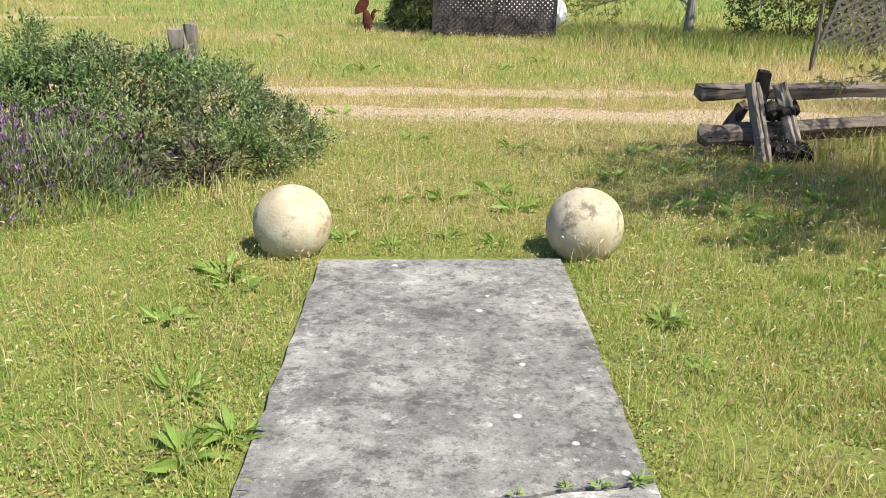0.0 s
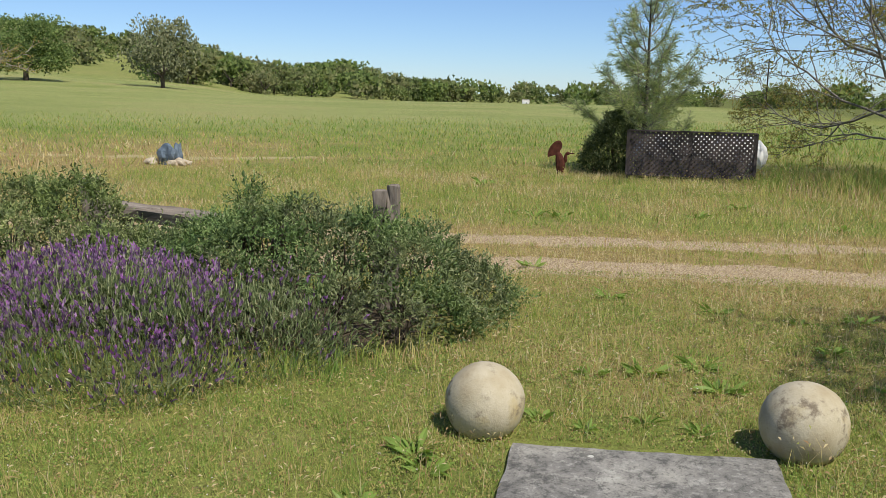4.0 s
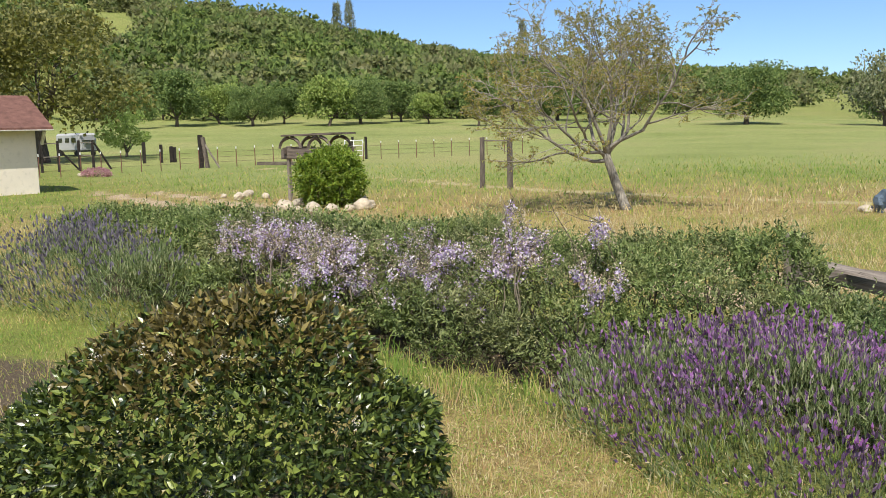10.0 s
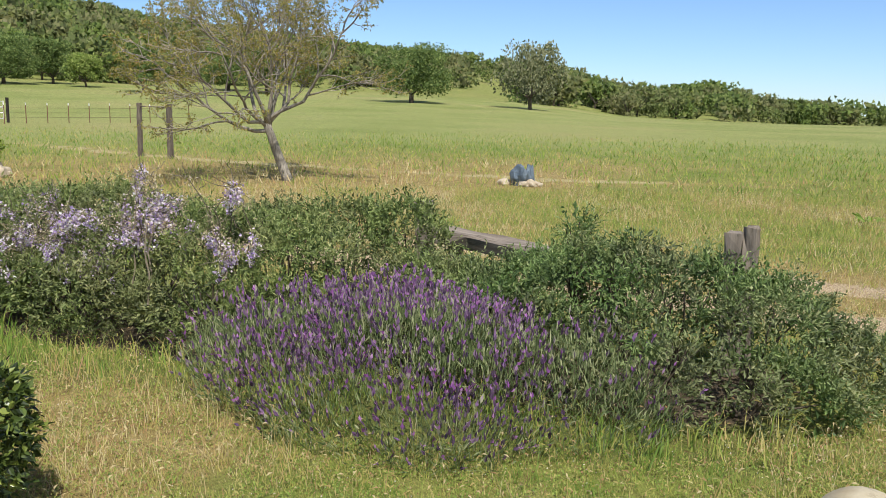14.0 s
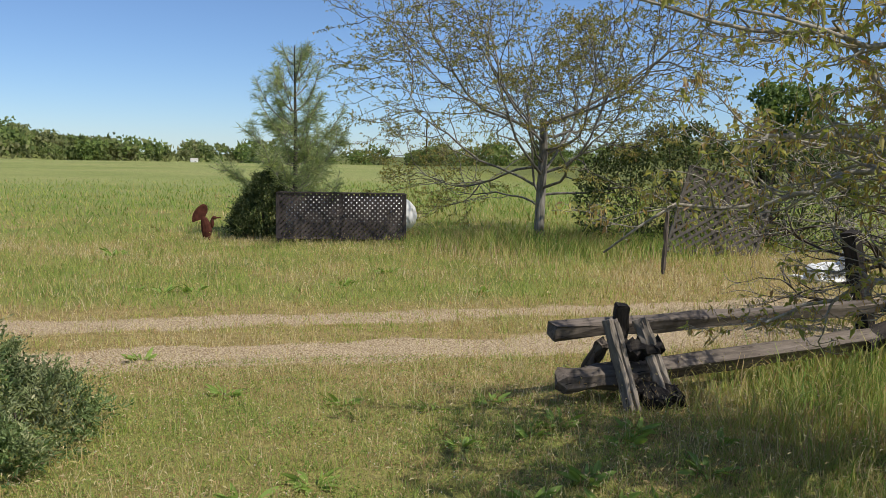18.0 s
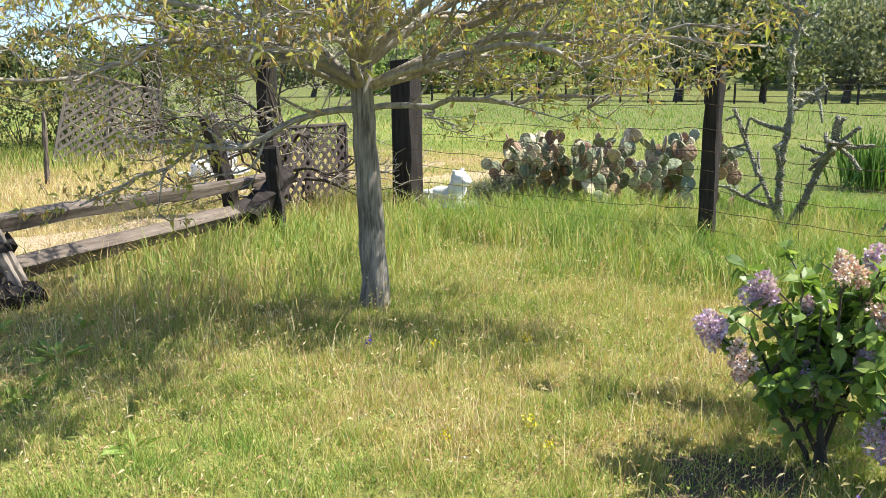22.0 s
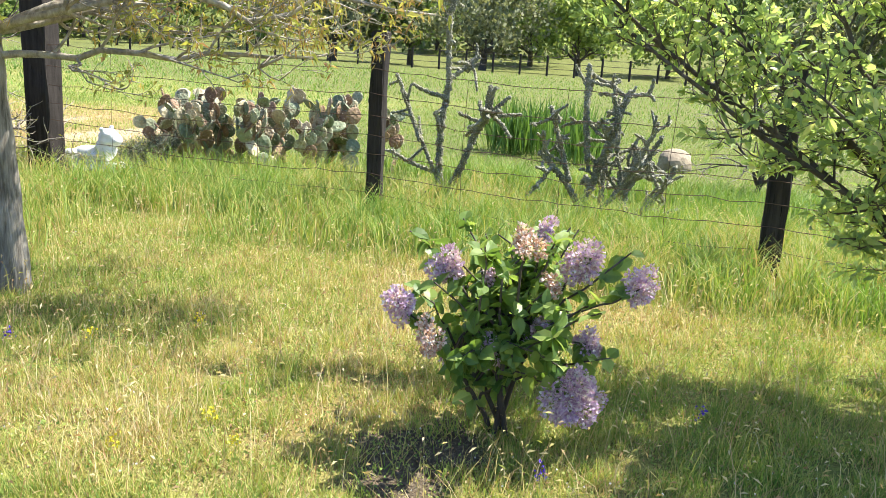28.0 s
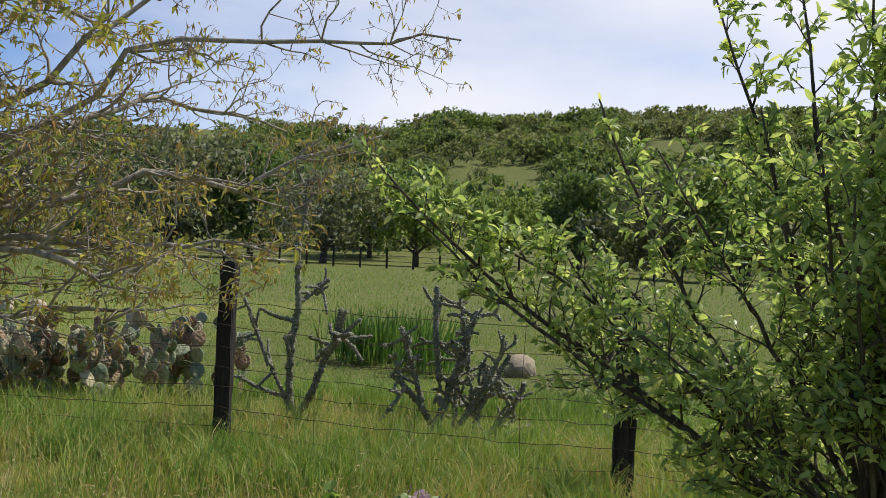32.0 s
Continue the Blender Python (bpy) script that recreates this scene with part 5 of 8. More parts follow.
# ---- oaks and woods ----
OAK_LEAF = leaf_material("oak_leaves", [(0.0, (0.05, 0.078, 0.025)), (0.5, (0.085, 0.125, 0.038)), (0.85, (0.125, 0.165, 0.055)), (1.0, (0.17, 0.205, 0.075))], 0.6, 0.4, gain=1.8, lift=0.45, spec=0.15)
OAK_LIGHT = leaf_material("light_oak_leaves", [(0.0, (0.07, 0.105, 0.025)), (0.5, (0.14, 0.19, 0.045)), (1.0, (0.22, 0.25, 0.08))], 0.6, 0.35, gain=1.8, lift=0.45, spec=0.15)
OAK_GREY = leaf_material("grey_oak_leaves", [(0.0, (0.065, 0.078, 0.04)), (0.5, (0.12, 0.13, 0.07)), (1.0, (0.19, 0.19, 0.11))], 0.7, 0.3, gain=1.8, lift=0.45, spec=0.15)


def flakes(rng, pos, along, size):
    """Leaf sprays too far off for more than one triangle each."""
    n = len(pos)
    along = unit(along)
    side = unit(np.cross(along, rand_dirs(rng, n, 0.5)))
    k = (size * rng.uniform(0.65, 1.35, n))[:, None]
    v = np.stack((pos - side * k * 0.5, pos + side * k * 0.5, pos + along * k), 1).reshape(-1, 3)
    return v, np.arange(n * 3).reshape(-1, 3)


def oak_parts(seed, width, height, n, leaf, clumps=26, trunk_h=0.28, far=False):
    """Arrays of an oak: limbs and a crown of many leaf clumps with gaps between them."""
    r = np.random.default_rng(seed)
    out, tips = [], []
    spec = [(5, 0.06, 0.0, 6, 0.8, 1.25, 0.5, 0.75), (6, 0.16, 0.02, 4, 0.7, 0.55, 0.5, 0.3), (4, 0.2, 0.0, 0, 0, 0, 0, 0)]
    grow(r, (0, 0, -0.3), (r.normal(0, 0.08), r.normal(0, 0.08), 1), height * trunk_h + 0.3, width * 0.032, 0, spec, out, tips)
    groups = {}
    for pts, rr, lv in out:
        groups.setdefault(lv, []).append((pts, rr))
    wood = merge(*[tubes(g, (7, 5, 4)[lv], False) for lv, g in groups.items()])
    C, S = [], []
    for k in range(clumps):
        a, q = r.uniform(0, 6.28), np.sqrt(r.uniform(0, 1))
        z = height * (trunk_h + 0.02 + (0.84 - trunk_h) * r.uniform(0, 1) ** 0.8)
        lim = np.sqrt(max(0.08, 1 - ((z - height * 0.45) / (height * 0.52)) ** 2))
        C.append((np.cos(a) * q * width * 0.46 * lim, np.sin(a) * q * width * 0.46 * lim, z))
        S.append(width * r.uniform(0.10, 0.18))
    C, S = np.array(C), np.array(S)
    pick = r.integers(0, clumps, n)
    u = rand_dirs(r, n, 0.2)
    P = C[pick] + u * (S[pick] * r.uniform(0.55, 1.1, n))[:, None] * np.array((1, 1, 0.75))
    way = unit(u * 0.6 + rand_dirs(r, n, 0.2))
    crown = flakes(r, P, way, leaf) if far else leaves(r, P, way, leaf, leaf * 0.8, 0.2)
    return wood, crown


OAKS = []
for k, (w, h, n, lf, mt) in enumerate(((13, 9.5, 9500, 0.34, OAK_LEAF), (11, 10.5, 5000, 0.46, OAK_LEAF), (14, 9, 4200, 0.48, OAK_GREY), (10, 9, 4600, 0.44, OAK_LIGHT))):
    wood, crown = oak_parts(60 + k, w, h, n, lf, 40, 0.17)
    OAKS.append((mesh_from("trunk", wood[0], wood[1], [BROWN_BARK], True), mesh_from("crown", crown[0], crown[1], [mt]), w))


def place_polar(az, r):
    return r * math.sin(radians(az)), 1 + r * math.cos(radians(az))


def oak(az, r, kind, size=1.0, label="broad green valley oak in the meadow", turn=0.0, squash=1.0):
    x, y = place_polar(az, r)
    root = thing("oak_tree", Matrix.Translation((x, y, gz(x, y))) @ Matrix.Rotation(turn, 4, "Z") @ Matrix.Diagonal((size, size, size * squash, 1)), label, "oak tree", "oaks on the hills")
    put("trunk", OAKS[kind][0], root)
    put("crown", OAKS[kind][1], root)


oak(-37.0, 150, 0, 1.13, "broad dark green oak alone in the meadow", 0.5, 0.92)
oak(-29.4, 150, 2, 0.85, "grey-green oak with bare limbs in the meadow", 1.5, 1.4)
oak(-53.6, 160, 1, 0.8, "dark oak at the foot of the hill", 2.0)
for k, az in enumerate((-75.5, -72.6, -70.0, -68.0, -66.0, -63.2, -61.2, -58.6, -56.8, -48.5, -46.2)):
    oak(az, 172 + 14 * ((k * 7) % 5) / 4, (0, 1, 3)[k % 3], 0.72 + 0.12 * ((k * 3) % 4), "green oak along the foot of the hill", k * 1.3)
BRONZE_OAK = leaf_material("bronze_oak_leaves", [(0.0, (0.07, 0.075, 0.022)), (0.5, (0.14, 0.14, 0.04)), (1.0, (0.24, 0.22, 0.075))], 0.6, 0.35)
wood, crown = oak_parts(66, 15, 12, 9500, 0.34, 44)
x, y = place_polar(-80.3, 74)
root = thing("oak_tree", (x, y, gz(x, y)), "large oak coming into bronze-green leaf behind the shed", "oak tree", "oaks on the hills")
put("trunk", mesh_from("trunk", wood[0], wood[1], [BROWN_BARK], True), root)
put("crown", mesh_from("crown", crown[0], crown[1], [BRONZE_OAK]), root)
for k, (az, rr) in enumerate(((70.5, 66), (76.5, 70), (66.0, 74), (61.0, 70), (82.0, 78), (87.0, 74), (92.0, 70), (97.0, 66), (102.0, 72), (107.0, 70), (73.5, 82))):
    oak(az, rr, (2, 3, 1)[k % 3], 0.72 + 0.08 * (k % 4), "tall oak with dark limbs beyond the pasture fence", k * 2.1, 1.05)

# the woods on all the slopes, joined
r = np.random.default_rng(77)
far_kinds, farther_kinds = [], []
for k in range(5):
    r2 = np.random.default_rng(190 + k)
    stem = [(np.array([(0, 0, -0.4), (r2.normal(0, 0.2), r2.normal(0, 0.2), 2.6)]), np.array([0.34, 0.26]))]
    for q in range(4):
        a = q * 1.6 + r2.uniform(0, 1)
        stem.append((np.array([(0, 0, 2.3), (math.cos(a) * 1.6, math.sin(a) * 1.6, 4.2), (math.cos(a) * 2.9, math.sin(a) * 2.9, 6.2)]), np.array([0.2, 0.13, 0.05])))
    wood = tubes(stem, 3, False)
    far_kinds.append((wood, oak_parts(90 + k, 10.5, 8.5, 420, 0.85, 24, 0.16, True)[1]))
    farther_kinds.append((wood, oak_parts(90 + k, 10.5, 8.5, 250, 1.05, 24, 0.16, True)[1]))
WOODS = []


def wood_patch(az0, az1, r0, r1, count, keep, size=(0.7, 1.2), seed=0):
    rr = np.random.default_rng(seed)
    got = 0
    while got < count:
        az = rr.uniform(az0, az1)
        d = math.sqrt(rr.uniform(r0 * r0, r1 * r1))
        if not keep(az, d, rr):
            got += 0.2
            continue
        got += 1
        x, y = place_polar(az, d)
        s = rr.uniform(*size)
        WOODS.append((x, y, s, rr.uniform(0, 6.28), int(rr.integers(0, 5))))


def clear_left(az, d, rr):
    n = float(fbm(np.array([az * 9.0]), np.array([d]), 95, 31)[0])
    slope_open = (-77.6 < az < -74.6 and 300 < d < 400) or (-36 < az < -30.5 and d < 400)
    return n > -0.6 and (not slope_open or rr.uniform() < 0.06)


wood_patch(-86, -54, 200, 490, 760, clear_left, (0.7, 1.45), 1)
wood_patch(-54, -28, 215, 500, 430, clear_left, (0.65, 1.3), 2)
wood_patch(-30, -12, 200, 560, 460, lambda a, d, q: d > np.interp(a, AZ, FOOT_R) + 2, (0.6, 1.3), 3)
wood_patch(-14, 46, 290, 420, 250, lambda a, d, q: q.uniform() < 0.8 and d > 310 - max(0, a - 14) * 4 and fbm(np.array([a * 5.0]), np.array([d]), 30, 35)[0] > -0.35, (0.35, 1.35), 4)
wood_patch(40, 112, 84, 375, 1150, lambda a, d, q: float(fbm(np.array([a * 6.0]), np.array([d * 1.3]), 70, 33)[0]) > -0.33 - 0.8 * (d < 130) and (d < 255 or not 58 < a < 66 or q.uniform() < 0.07), (0.45, 0.95), 5)
WX = np.array([w[0] for w in WOODS])
WZ = ground_z(WX, np.array([w[1] for w in WOODS]))
trunk_v, crown_v = [], []
for (x, y, s, a, k), z in zip(WOODS, WZ):
    ca, sa = math.cos(a) * s, math.sin(a) * s
    m = np.array(((ca, -sa, 0), (sa, ca, 0), (0, 0, s)))
    far = math.hypot(x, y - 1) > 250
    for src, store in zip((farther_kinds if far else far_kinds)[k], (trunk_v, crown_v)):
        if not (far and store is trunk_v):
            store.append((src[0] @ m.T + np.array((x, y, z - 1.3 * s)), src[1]))
WOOD_LEAF = leaf_material("hill_wood_leaves", [(0.0, (0.048, 0.075, 0.024)), (0.5, (0.09, 0.13, 0.036)), (0.85, (0.13, 0.175, 0.05)), (1.0, (0.17, 0.2, 0.07))], 0.65, 0.45,
                          patch=[(0.0, (0.07, 0.085, 0.038)), (0.6, (0.135, 0.14, 0.062)), (1.0, (0.19, 0.185, 0.10))], patch_scale=0.035, gain=1.75, lift=0.6, spec=0.12)
v, f = merge(*crown_v)
woods = put("woods", mesh_from("woods", v, f, [WOOD_LEAF]))
tagged(woods, "oak woods covering the hillsides", "woods", kind="stuff")
v, f = merge(*trunk_v)
tagged(put("wood_trunks", mesh_from("wood_trunks", v, f, [BROWN_BARK])), "dark trunks and limbs of the hill oaks", "woods", kind="stuff")
# a few tall grey pines on the skyline
r = np.random.default_rng(78)
for k, (az, d) in enumerate(((-62.4, 395), (-61.6, 400), (-50.6, 390))):
    x, y = place_polar(az, d)
    root = thing("pine_tree", (x, y, gz(x, y)), "tall thin grey pine above the woods", "pine tree", "pines on the ridge")
    h = 17 + 3 * (k % 3)
    v, f = tubes([(np.array([(0, 0, -0.5), (0.2, 0, h * 0.55), (0, 0, h)]), np.array([0.4, 0.28, 0.1]))], 5, False)
    put("trunk", mesh_from("trunk", v, f, [BROWN_BARK]), root)
    t = r.uniform(0, 1, 900)
    a = r.uniform(0, 6.28, 900)
    q = np.sqrt(r.uniform(0, 1, 900)) * (3.2 - 2.0 * t)
    P = np.stack((np.cos(a) * q, np.sin(a) * q, h * (0.38 + 0.62 * t)), 1)
    P[:, 2] += 0.8 * np.sin(a * 3 + t * 20)
    v, f = leaves(r, P, rand_dirs(r, 900, 0.8), 1.0, 0.45)
    put("crown", mesh_from("crown", v, f, [OAK_GREY]), root)
# ---- old timber fences ----
OLD_WOOD = wood_material("weathered_timber", (0.05, 0.038, 0.03), (0.23, 0.19, 0.155), (7, 7, 0.7))
DARK_WOOD = wood_material("dark_timber", (0.012, 0.010, 0.009), (0.055, 0.046, 0.040), (8, 8, 0.7))
GREY_WOOD = wood_material("grey_timber", (0.11, 0.09, 0.07), (0.34, 0.29, 0.24), (8, 8, 0.7))
r = np.random.default_rng(12)


def timber(name, a, b, w, h, parent, mat, turn=0.0, wobble=0.012, label="", bevel=0.012, cuts=7):
    """A hewn timber as a part; its mesh lies along its own z so that the grain follows it."""
    a, b = Vector(a), Vector(b)
    bm = box_bm(w, h, (b - a).length, r, wobble, cuts, bevel)
    me = bpy.data.meshes.new(name)
    bm.to_mesh(me)
    bm.free()
    me.materials.append(mat)
    ob = place_mesh(name, me, parent, a, b, turn)
    if label:
        ob["label"] = label
    return ob


rail_fence = thing("rail_fence", (2.6, 7.2, gz(2.6, 7.2)), "old split-rail fence of weathered timber on crossed posts", "fence")
o = Vector((2.6, 7.2, gz(2.6, 7.2)))


def rel(x, y, z):
    return Vector((x, y, gz(x, y) + z)) - o


timber("top_rail", rel(2.12, 7.40, 0.52), rel(5.7, 8.2, 0.50), 0.125, 0.105, rail_fence, OLD_WOOD, 0.2)
timber("bottom_rail", rel(2.62, 7.30, 0.20), rel(5.5, 8.05, 0.25), 0.14, 0.13, rail_fence, OLD_WOOD, 0.5)
timber("log", rel(2.13, 7.26, 0.19), rel(2.98, 7.34, 0.20), 0.165, 0.155, rail_fence, OLD_WOOD, 0.78, 0.016, "", 0.045)
timber("log", rel(2.74, 7.06, 0.06), rel(3.02, 7.12, 0.08), 0.13, 0.12, rail_fence, DARK_WOOD, 0.4, 0.025)
timber("log", rel(2.70, 7.16, 0.12), rel(2.98, 7.10, 0.10), 0.10, 0.09, rail_fence, DARK_WOOD, 0.9, 0.025)
for k, (dx, w) in enumerate(((0.0, 0.05), (0.047, 0.045))):
    timber("cross_post", rel(2.635 + dx, 7.06, -0.05), rel(2.50 + dx, 7.27, 0.62 - 0.01 * k), w, 0.075, rail_fence, GREY_WOOD, 0.1, 0.007)
    timber("cross_post", rel(2.90 + dx, 7.08, 0.02), rel(2.73 + dx * 0.9, 7.29, 0.61 + 0.012 * k), w * 0.85, 0.07, rail_fence, GREY_WOOD, 0.25, 0.007)
timber("cross_post", rel(2.72, 7.62, -0.04), rel(2.67, 7.44, 0.69), 0.105, 0.10, rail_fence, DARK_WOOD, 0.2)
timber("cross_post", rel(2.44, 7.72, -0.04), rel(2.53, 7.42, 0.42), 0.10, 0.08, rail_fence, OLD_WOOD, 0.2)
timber("block", rel(2.60, 7.24, 0.39), rel(2.90, 7.26, 0.40), 0.12, 0.13, rail_fence, DARK_WOOD, 0.7, 0.025)
timber("post", rel(5.52, 7.85, -0.05), rel(5.5, 7.9, 0.84), 0.13, 0.12, rail_fence, DARK_WOOD, 0.2)
timber("post", rel(5.45, 8.42, -0.05), rel(5.15, 8.40, 1.12), 0.13, 0.12, rail_fence, DARK_WOOD, 0.2)
timber("brace", rel(4.95, 7.85, 0.22), rel(5.95, 8.25, 0.52), 0.15, 0.09, rail_fence, DARK_WOOD, 0.4)
timber("block", rel(5.2, 7.85, 0.22), rel(5.6, 7.95, 0.5), 0.16, 0.13, rail_fence, DARK_WOOD, 0.4)

# posts and log of the old fence in the hedge
ob = thing("old_post", (-2.05, 7.15, gz(-2.05, 7.15)), "weathered grey post of two timbers standing in the shrub", "post", "old posts in the hedge")
timber("timber", (-0.05, 0, -0.1), (-0.055, 0.0, 1.0), 0.10, 0.11, ob, GREY_WOOD, 0.2)
timber("timber", (0.05, 0.04, -0.1), (0.05, 0.04, 1.04), 0.09, 0.12, ob, GREY_WOOD, 0.1)
ob = thing("old_post", (-5.15, 7.75, gz(-5.15, 7.75)), "weathered grey post standing behind the shrubs", "post", "old posts in the hedge")
timber("timber", (0, 0, -0.1), (0.0, 0.0, 0.98), 0.15, 0.15, ob, GREY_WOOD, 0.3)
ob = thing("fence_rail", (-4.85, 7.6, gz(-4.85, 7.6)), "split weathered rail lying along the shrubs", "rail")
timber("timber", (-0.15, 0.03, 0.70), (1.95, -0.22, 0.61), 0.19, 0.15, ob, GREY_WOOD, 0.15, 0.018, "", 0.03)
timber("support", (0.15, 0.02, -0.05), (0.15, 0.02, 0.62), 0.12, 0.12, ob, OLD_WOOD, 0.3)
timber("support", (1.75, -0.22, -0.05), (1.75, -0.22, 0.56), 0.12, 0.12, ob, OLD_WOOD, 0.3)

# ---- wire fence with dark posts ----
WIRE = plain_material("rusty_wire", (0.12, 0.08, 0.06), 0.7, 0.6)
wire_fence = thing("wire_fence", (7.45, 4.55, gz(7.45, 4.55)), "barbed wire fence on dark timber posts", "fence")
o2 = Vector((7.45, 4.55, gz(7.45, 4.55)))
POSTS = [(7.3, 7.95, 1.62, 0.26, 0.22), (7.52, 4.55, 1.54, 0.125, 0.12), (7.35, 1.36, 1.46, 0.15, 0.14), (7.2, -1.9, 1.4, 0.16, 0.16), (7.0, -5.2, 1.4, 0.16, 0.16)]
for (x, y, h, w, d) in POSTS:
    b = Vector((x, y, gz(x, y))) - o2
    timber("post", b + Vector((0, 0, -0.1)), b + Vector((0.02 if h < 1.6 else -0.03, 0, h)), w, d, wire_fence, DARK_WOOD, 0.1, 0.008, "", 0.014, 9)
for k, hz in enumerate((0.22, 0.38, 0.54, 0.70, 0.86, 1.04, 1.24)):
    for (x0, y0, h0, _, d0), (x1, y1, h1, _, d1) in zip(POSTS, POSTS[1:]):
        a = np.array((x0 - 0.09, y0, gz(x0, y0) + hz))
        b = np.array((x1 - 0.09, y1, gz(x1, y1) + hz))
        t = np.linspace(0, 1, 22)[:, None]
        sag = r.uniform(0.02, 0.07)
        pts = a * (1 - t) + b * t - np.array((0, 0, 1)) * sag * 4 * t * (1 - t) + r.normal(0, 0.006, (22, 3)) * (t > 0) * (t < 1)
        chunks = [tubes([(pts, np.full(22, 0.0026))], 4, False)]
        barbs = []
        for q in np.linspace(0.03, 0.97, 24):
            i = q * 21
            c = pts[int(i)] * (1 - i % 1) + pts[min(21, int(i) + 1)] * (i % 1)
            dd = unit(r.normal(0, 1, 3)) * 0.014
            barbs.append((np.array([c - dd, c + dd]), np.full(2, 0.0018)))
        chunks.append(tubes(barbs, 3, False))
        v, f = merge(*chunks)
        put("wire", mesh_from("wire", v - np.array(o2), f, [WIRE]), wire_fence)
# thin upright stays between the wires
for y in (7.2, 6.4, 5.6, 3.7, 2.9, 2.1, 0.6):
    x = 7.36
    z = gz(x, y)
    v, f = tubes([(np.array([(x, y, z + 0.05), (x + 0.01, y + 0.02, z + 0.6), (x, y, z + 1.2)]) - np.array(o2), np.full(3, 0.002))], 4, False)
    put("stay", mesh_from("stay", v, f, [WIRE]), wire_fence)

# ---- lattice screens ----
LATTICE_DARK = wood_material("dark_lattice_wood", (0.034, 0.027, 0.026), (0.13, 0.105, 0.098), (8, 8, 0.8))
LATTICE_GREY = wood_material("grey_lattice_wood", (0.09, 0.075, 0.062), (0.24, 0.21, 0.175), (8, 8, 0.8))


def lattice_panel(name, at, w, h, step, lath, label, mat, frame_w=0.06, posts=True):
    """A framed screen of crossed diagonal laths."""
    root = thing(name, at, label, "lattice screen")

    def strip(c0, c1, y):
        d = unit(np.array((c1[0] - c0[0], c1[1] - c0[1])))
        n = np.array((-d[1], d[0])) * lath / 2
        t = 0.008
        q = [(c0[0] + n[0], c0[1] + n[1]), (c0[0] - n[0], c0[1] - n[1]), (c1[0] - n[0], c1[1] - n[1]), (c1[0] + n[0], c1[1] + n[1])]
        v = np.array([(a, y - t / 2, b) for a, b in q] + [(a, y + t / 2, b) for a, b in q])
        f = np.array([(0, 1, 2, 3), (7, 6, 5, 4), (0, 4, 5, 1), (1, 5, 6, 2), (2, 6, 7, 3), (3, 7, 4, 0)])
        return v, f

    for sgn, yy in ((1, -0.006), (-1, 0.006)):
        k = -h
        while k < w + h:
            x0, z0, x1, z1 = (k, 0.0, k + h, h) if sgn > 0 else (k + h, 0.0, k, h)
            # clip to the frame
            if sgn > 0:
                if x0 < 0:
                    z0, x0 = -x0, 0.0
                if x1 > w:
                    z1, x1 = z1 - (x1 - w), w
            else:
                if x0 > w:
                    z0, x0 = x0 - w, w
                if x1 < 0:
                    z1, x1 = z1 + x1, 0.0
            if z1 - z0 > 0.03:
                v, f = strip((x0, z0), (x1, z1), yy)
                put("lath", mesh_from("lath", v, f, [mat]), root)
            k += step
    for a, b in (((0, 0, 0), (w, 0, 0)), ((0, 0, h), (w, 0, h)), ((0, 0, 0), (0, 0, h)), ((w, 0, 0), (w, 0, h))):
        timber("frame", a, b, frame_w, 0.03, root, mat, 0.0, 0.002, "", 0.004, 0)
    if posts:
        for px in (0.02, w / 2, w - 0.02):
            timber("post", (px, 0.06, -0.1), (px, 0.06, h), 0.07, 0.06, root, mat, 0.0, 0.002, "", 0.004, 0)
    return root


zz = gz(1.1, 18.6)
lattice_panel("lattice_screen", pose(-0.1, 18.75, zz + 0.06, 0, 0, -3), 2.5, 0.90, 0.105, 0.047, "dark weathered lattice screen round a white tank", LATTICE_DARK)
zz = gz(6.0, 9.2)
lattice_panel("lattice_screen", pose(6.05, 8.65, zz + 0.16, 0, 0, 8), 1.1, 0.78, 0.135, 0.04, "dark lattice panel overgrown by bare vine stems", LATTICE_DARK, 0.04)
lattice_panel("lattice_screen", pose(6.6, 15.6, gz(6.6, 15.6) + 0.1, 0, 14, -12), 1.5, 1.5, 0.17, 0.045, "leaning grey lattice panel under the trees", LATTICE_GREY, 0.05)

# white tank behind the screen
TANK = plain_material("white_tank_paint", (0.78, 0.78, 0.76), 0.45, 0, 0.06, 2.0)
tank = thing("tank", (1.38, 19.45, gz(1.38, 19.45)), "white cylindrical tank behind the lattice screen", "tank")
prof = [(-1.38, 0.0), (-1.33, 0.18), (-1.2, 0.32), (-1.0, 0.39), (1.0, 0.39), (1.2, 0.32), (1.33, 0.18), (1.38, 0.0)]
v, f = tubes([(np.array([(a, 0, 0.47) for a, _ in prof]), np.array([max(b, 0.002) for _, b in prof]))], 24)
put("shell", mesh_from("shell", v, f, [TANK], True), tank)
for sx in (-0.9, 0.9):
    part("cradle", beam_between((sx, -0.35, -0.05), (sx, 0.35, -0.05), 0.16, 0.3, r, 0.004, 0.01, 2), CONCRETE, tank)

# rusty sheet-metal bird
RUST = plain_material("rust", (0.10, 0.032, 0.02), 0.85, 0.3, 0.5, 9, 0.004)
bm = bmesh.new()
# body: a cone of sheet metal, wider at the shoulders, set on two feet
rings = ((0.05, 0.10, 0.0), (0.2, 0.13, 0.0), (0.36, 0.12, -0.02), (0.48, 0.085, -0.06), (0.56, 0.05, -0.10))
v, f = tubes([(np.array([(q[2], 0, q[0]) for q in rings]), np.array([q[1] for q in rings]))], 10)
vs = [bm.verts.new((p[0], p[1] * 0.6, p[2])) for p in v]
for block in f:
    for face in block:
        bm.faces.new([vs[q] for q in face])
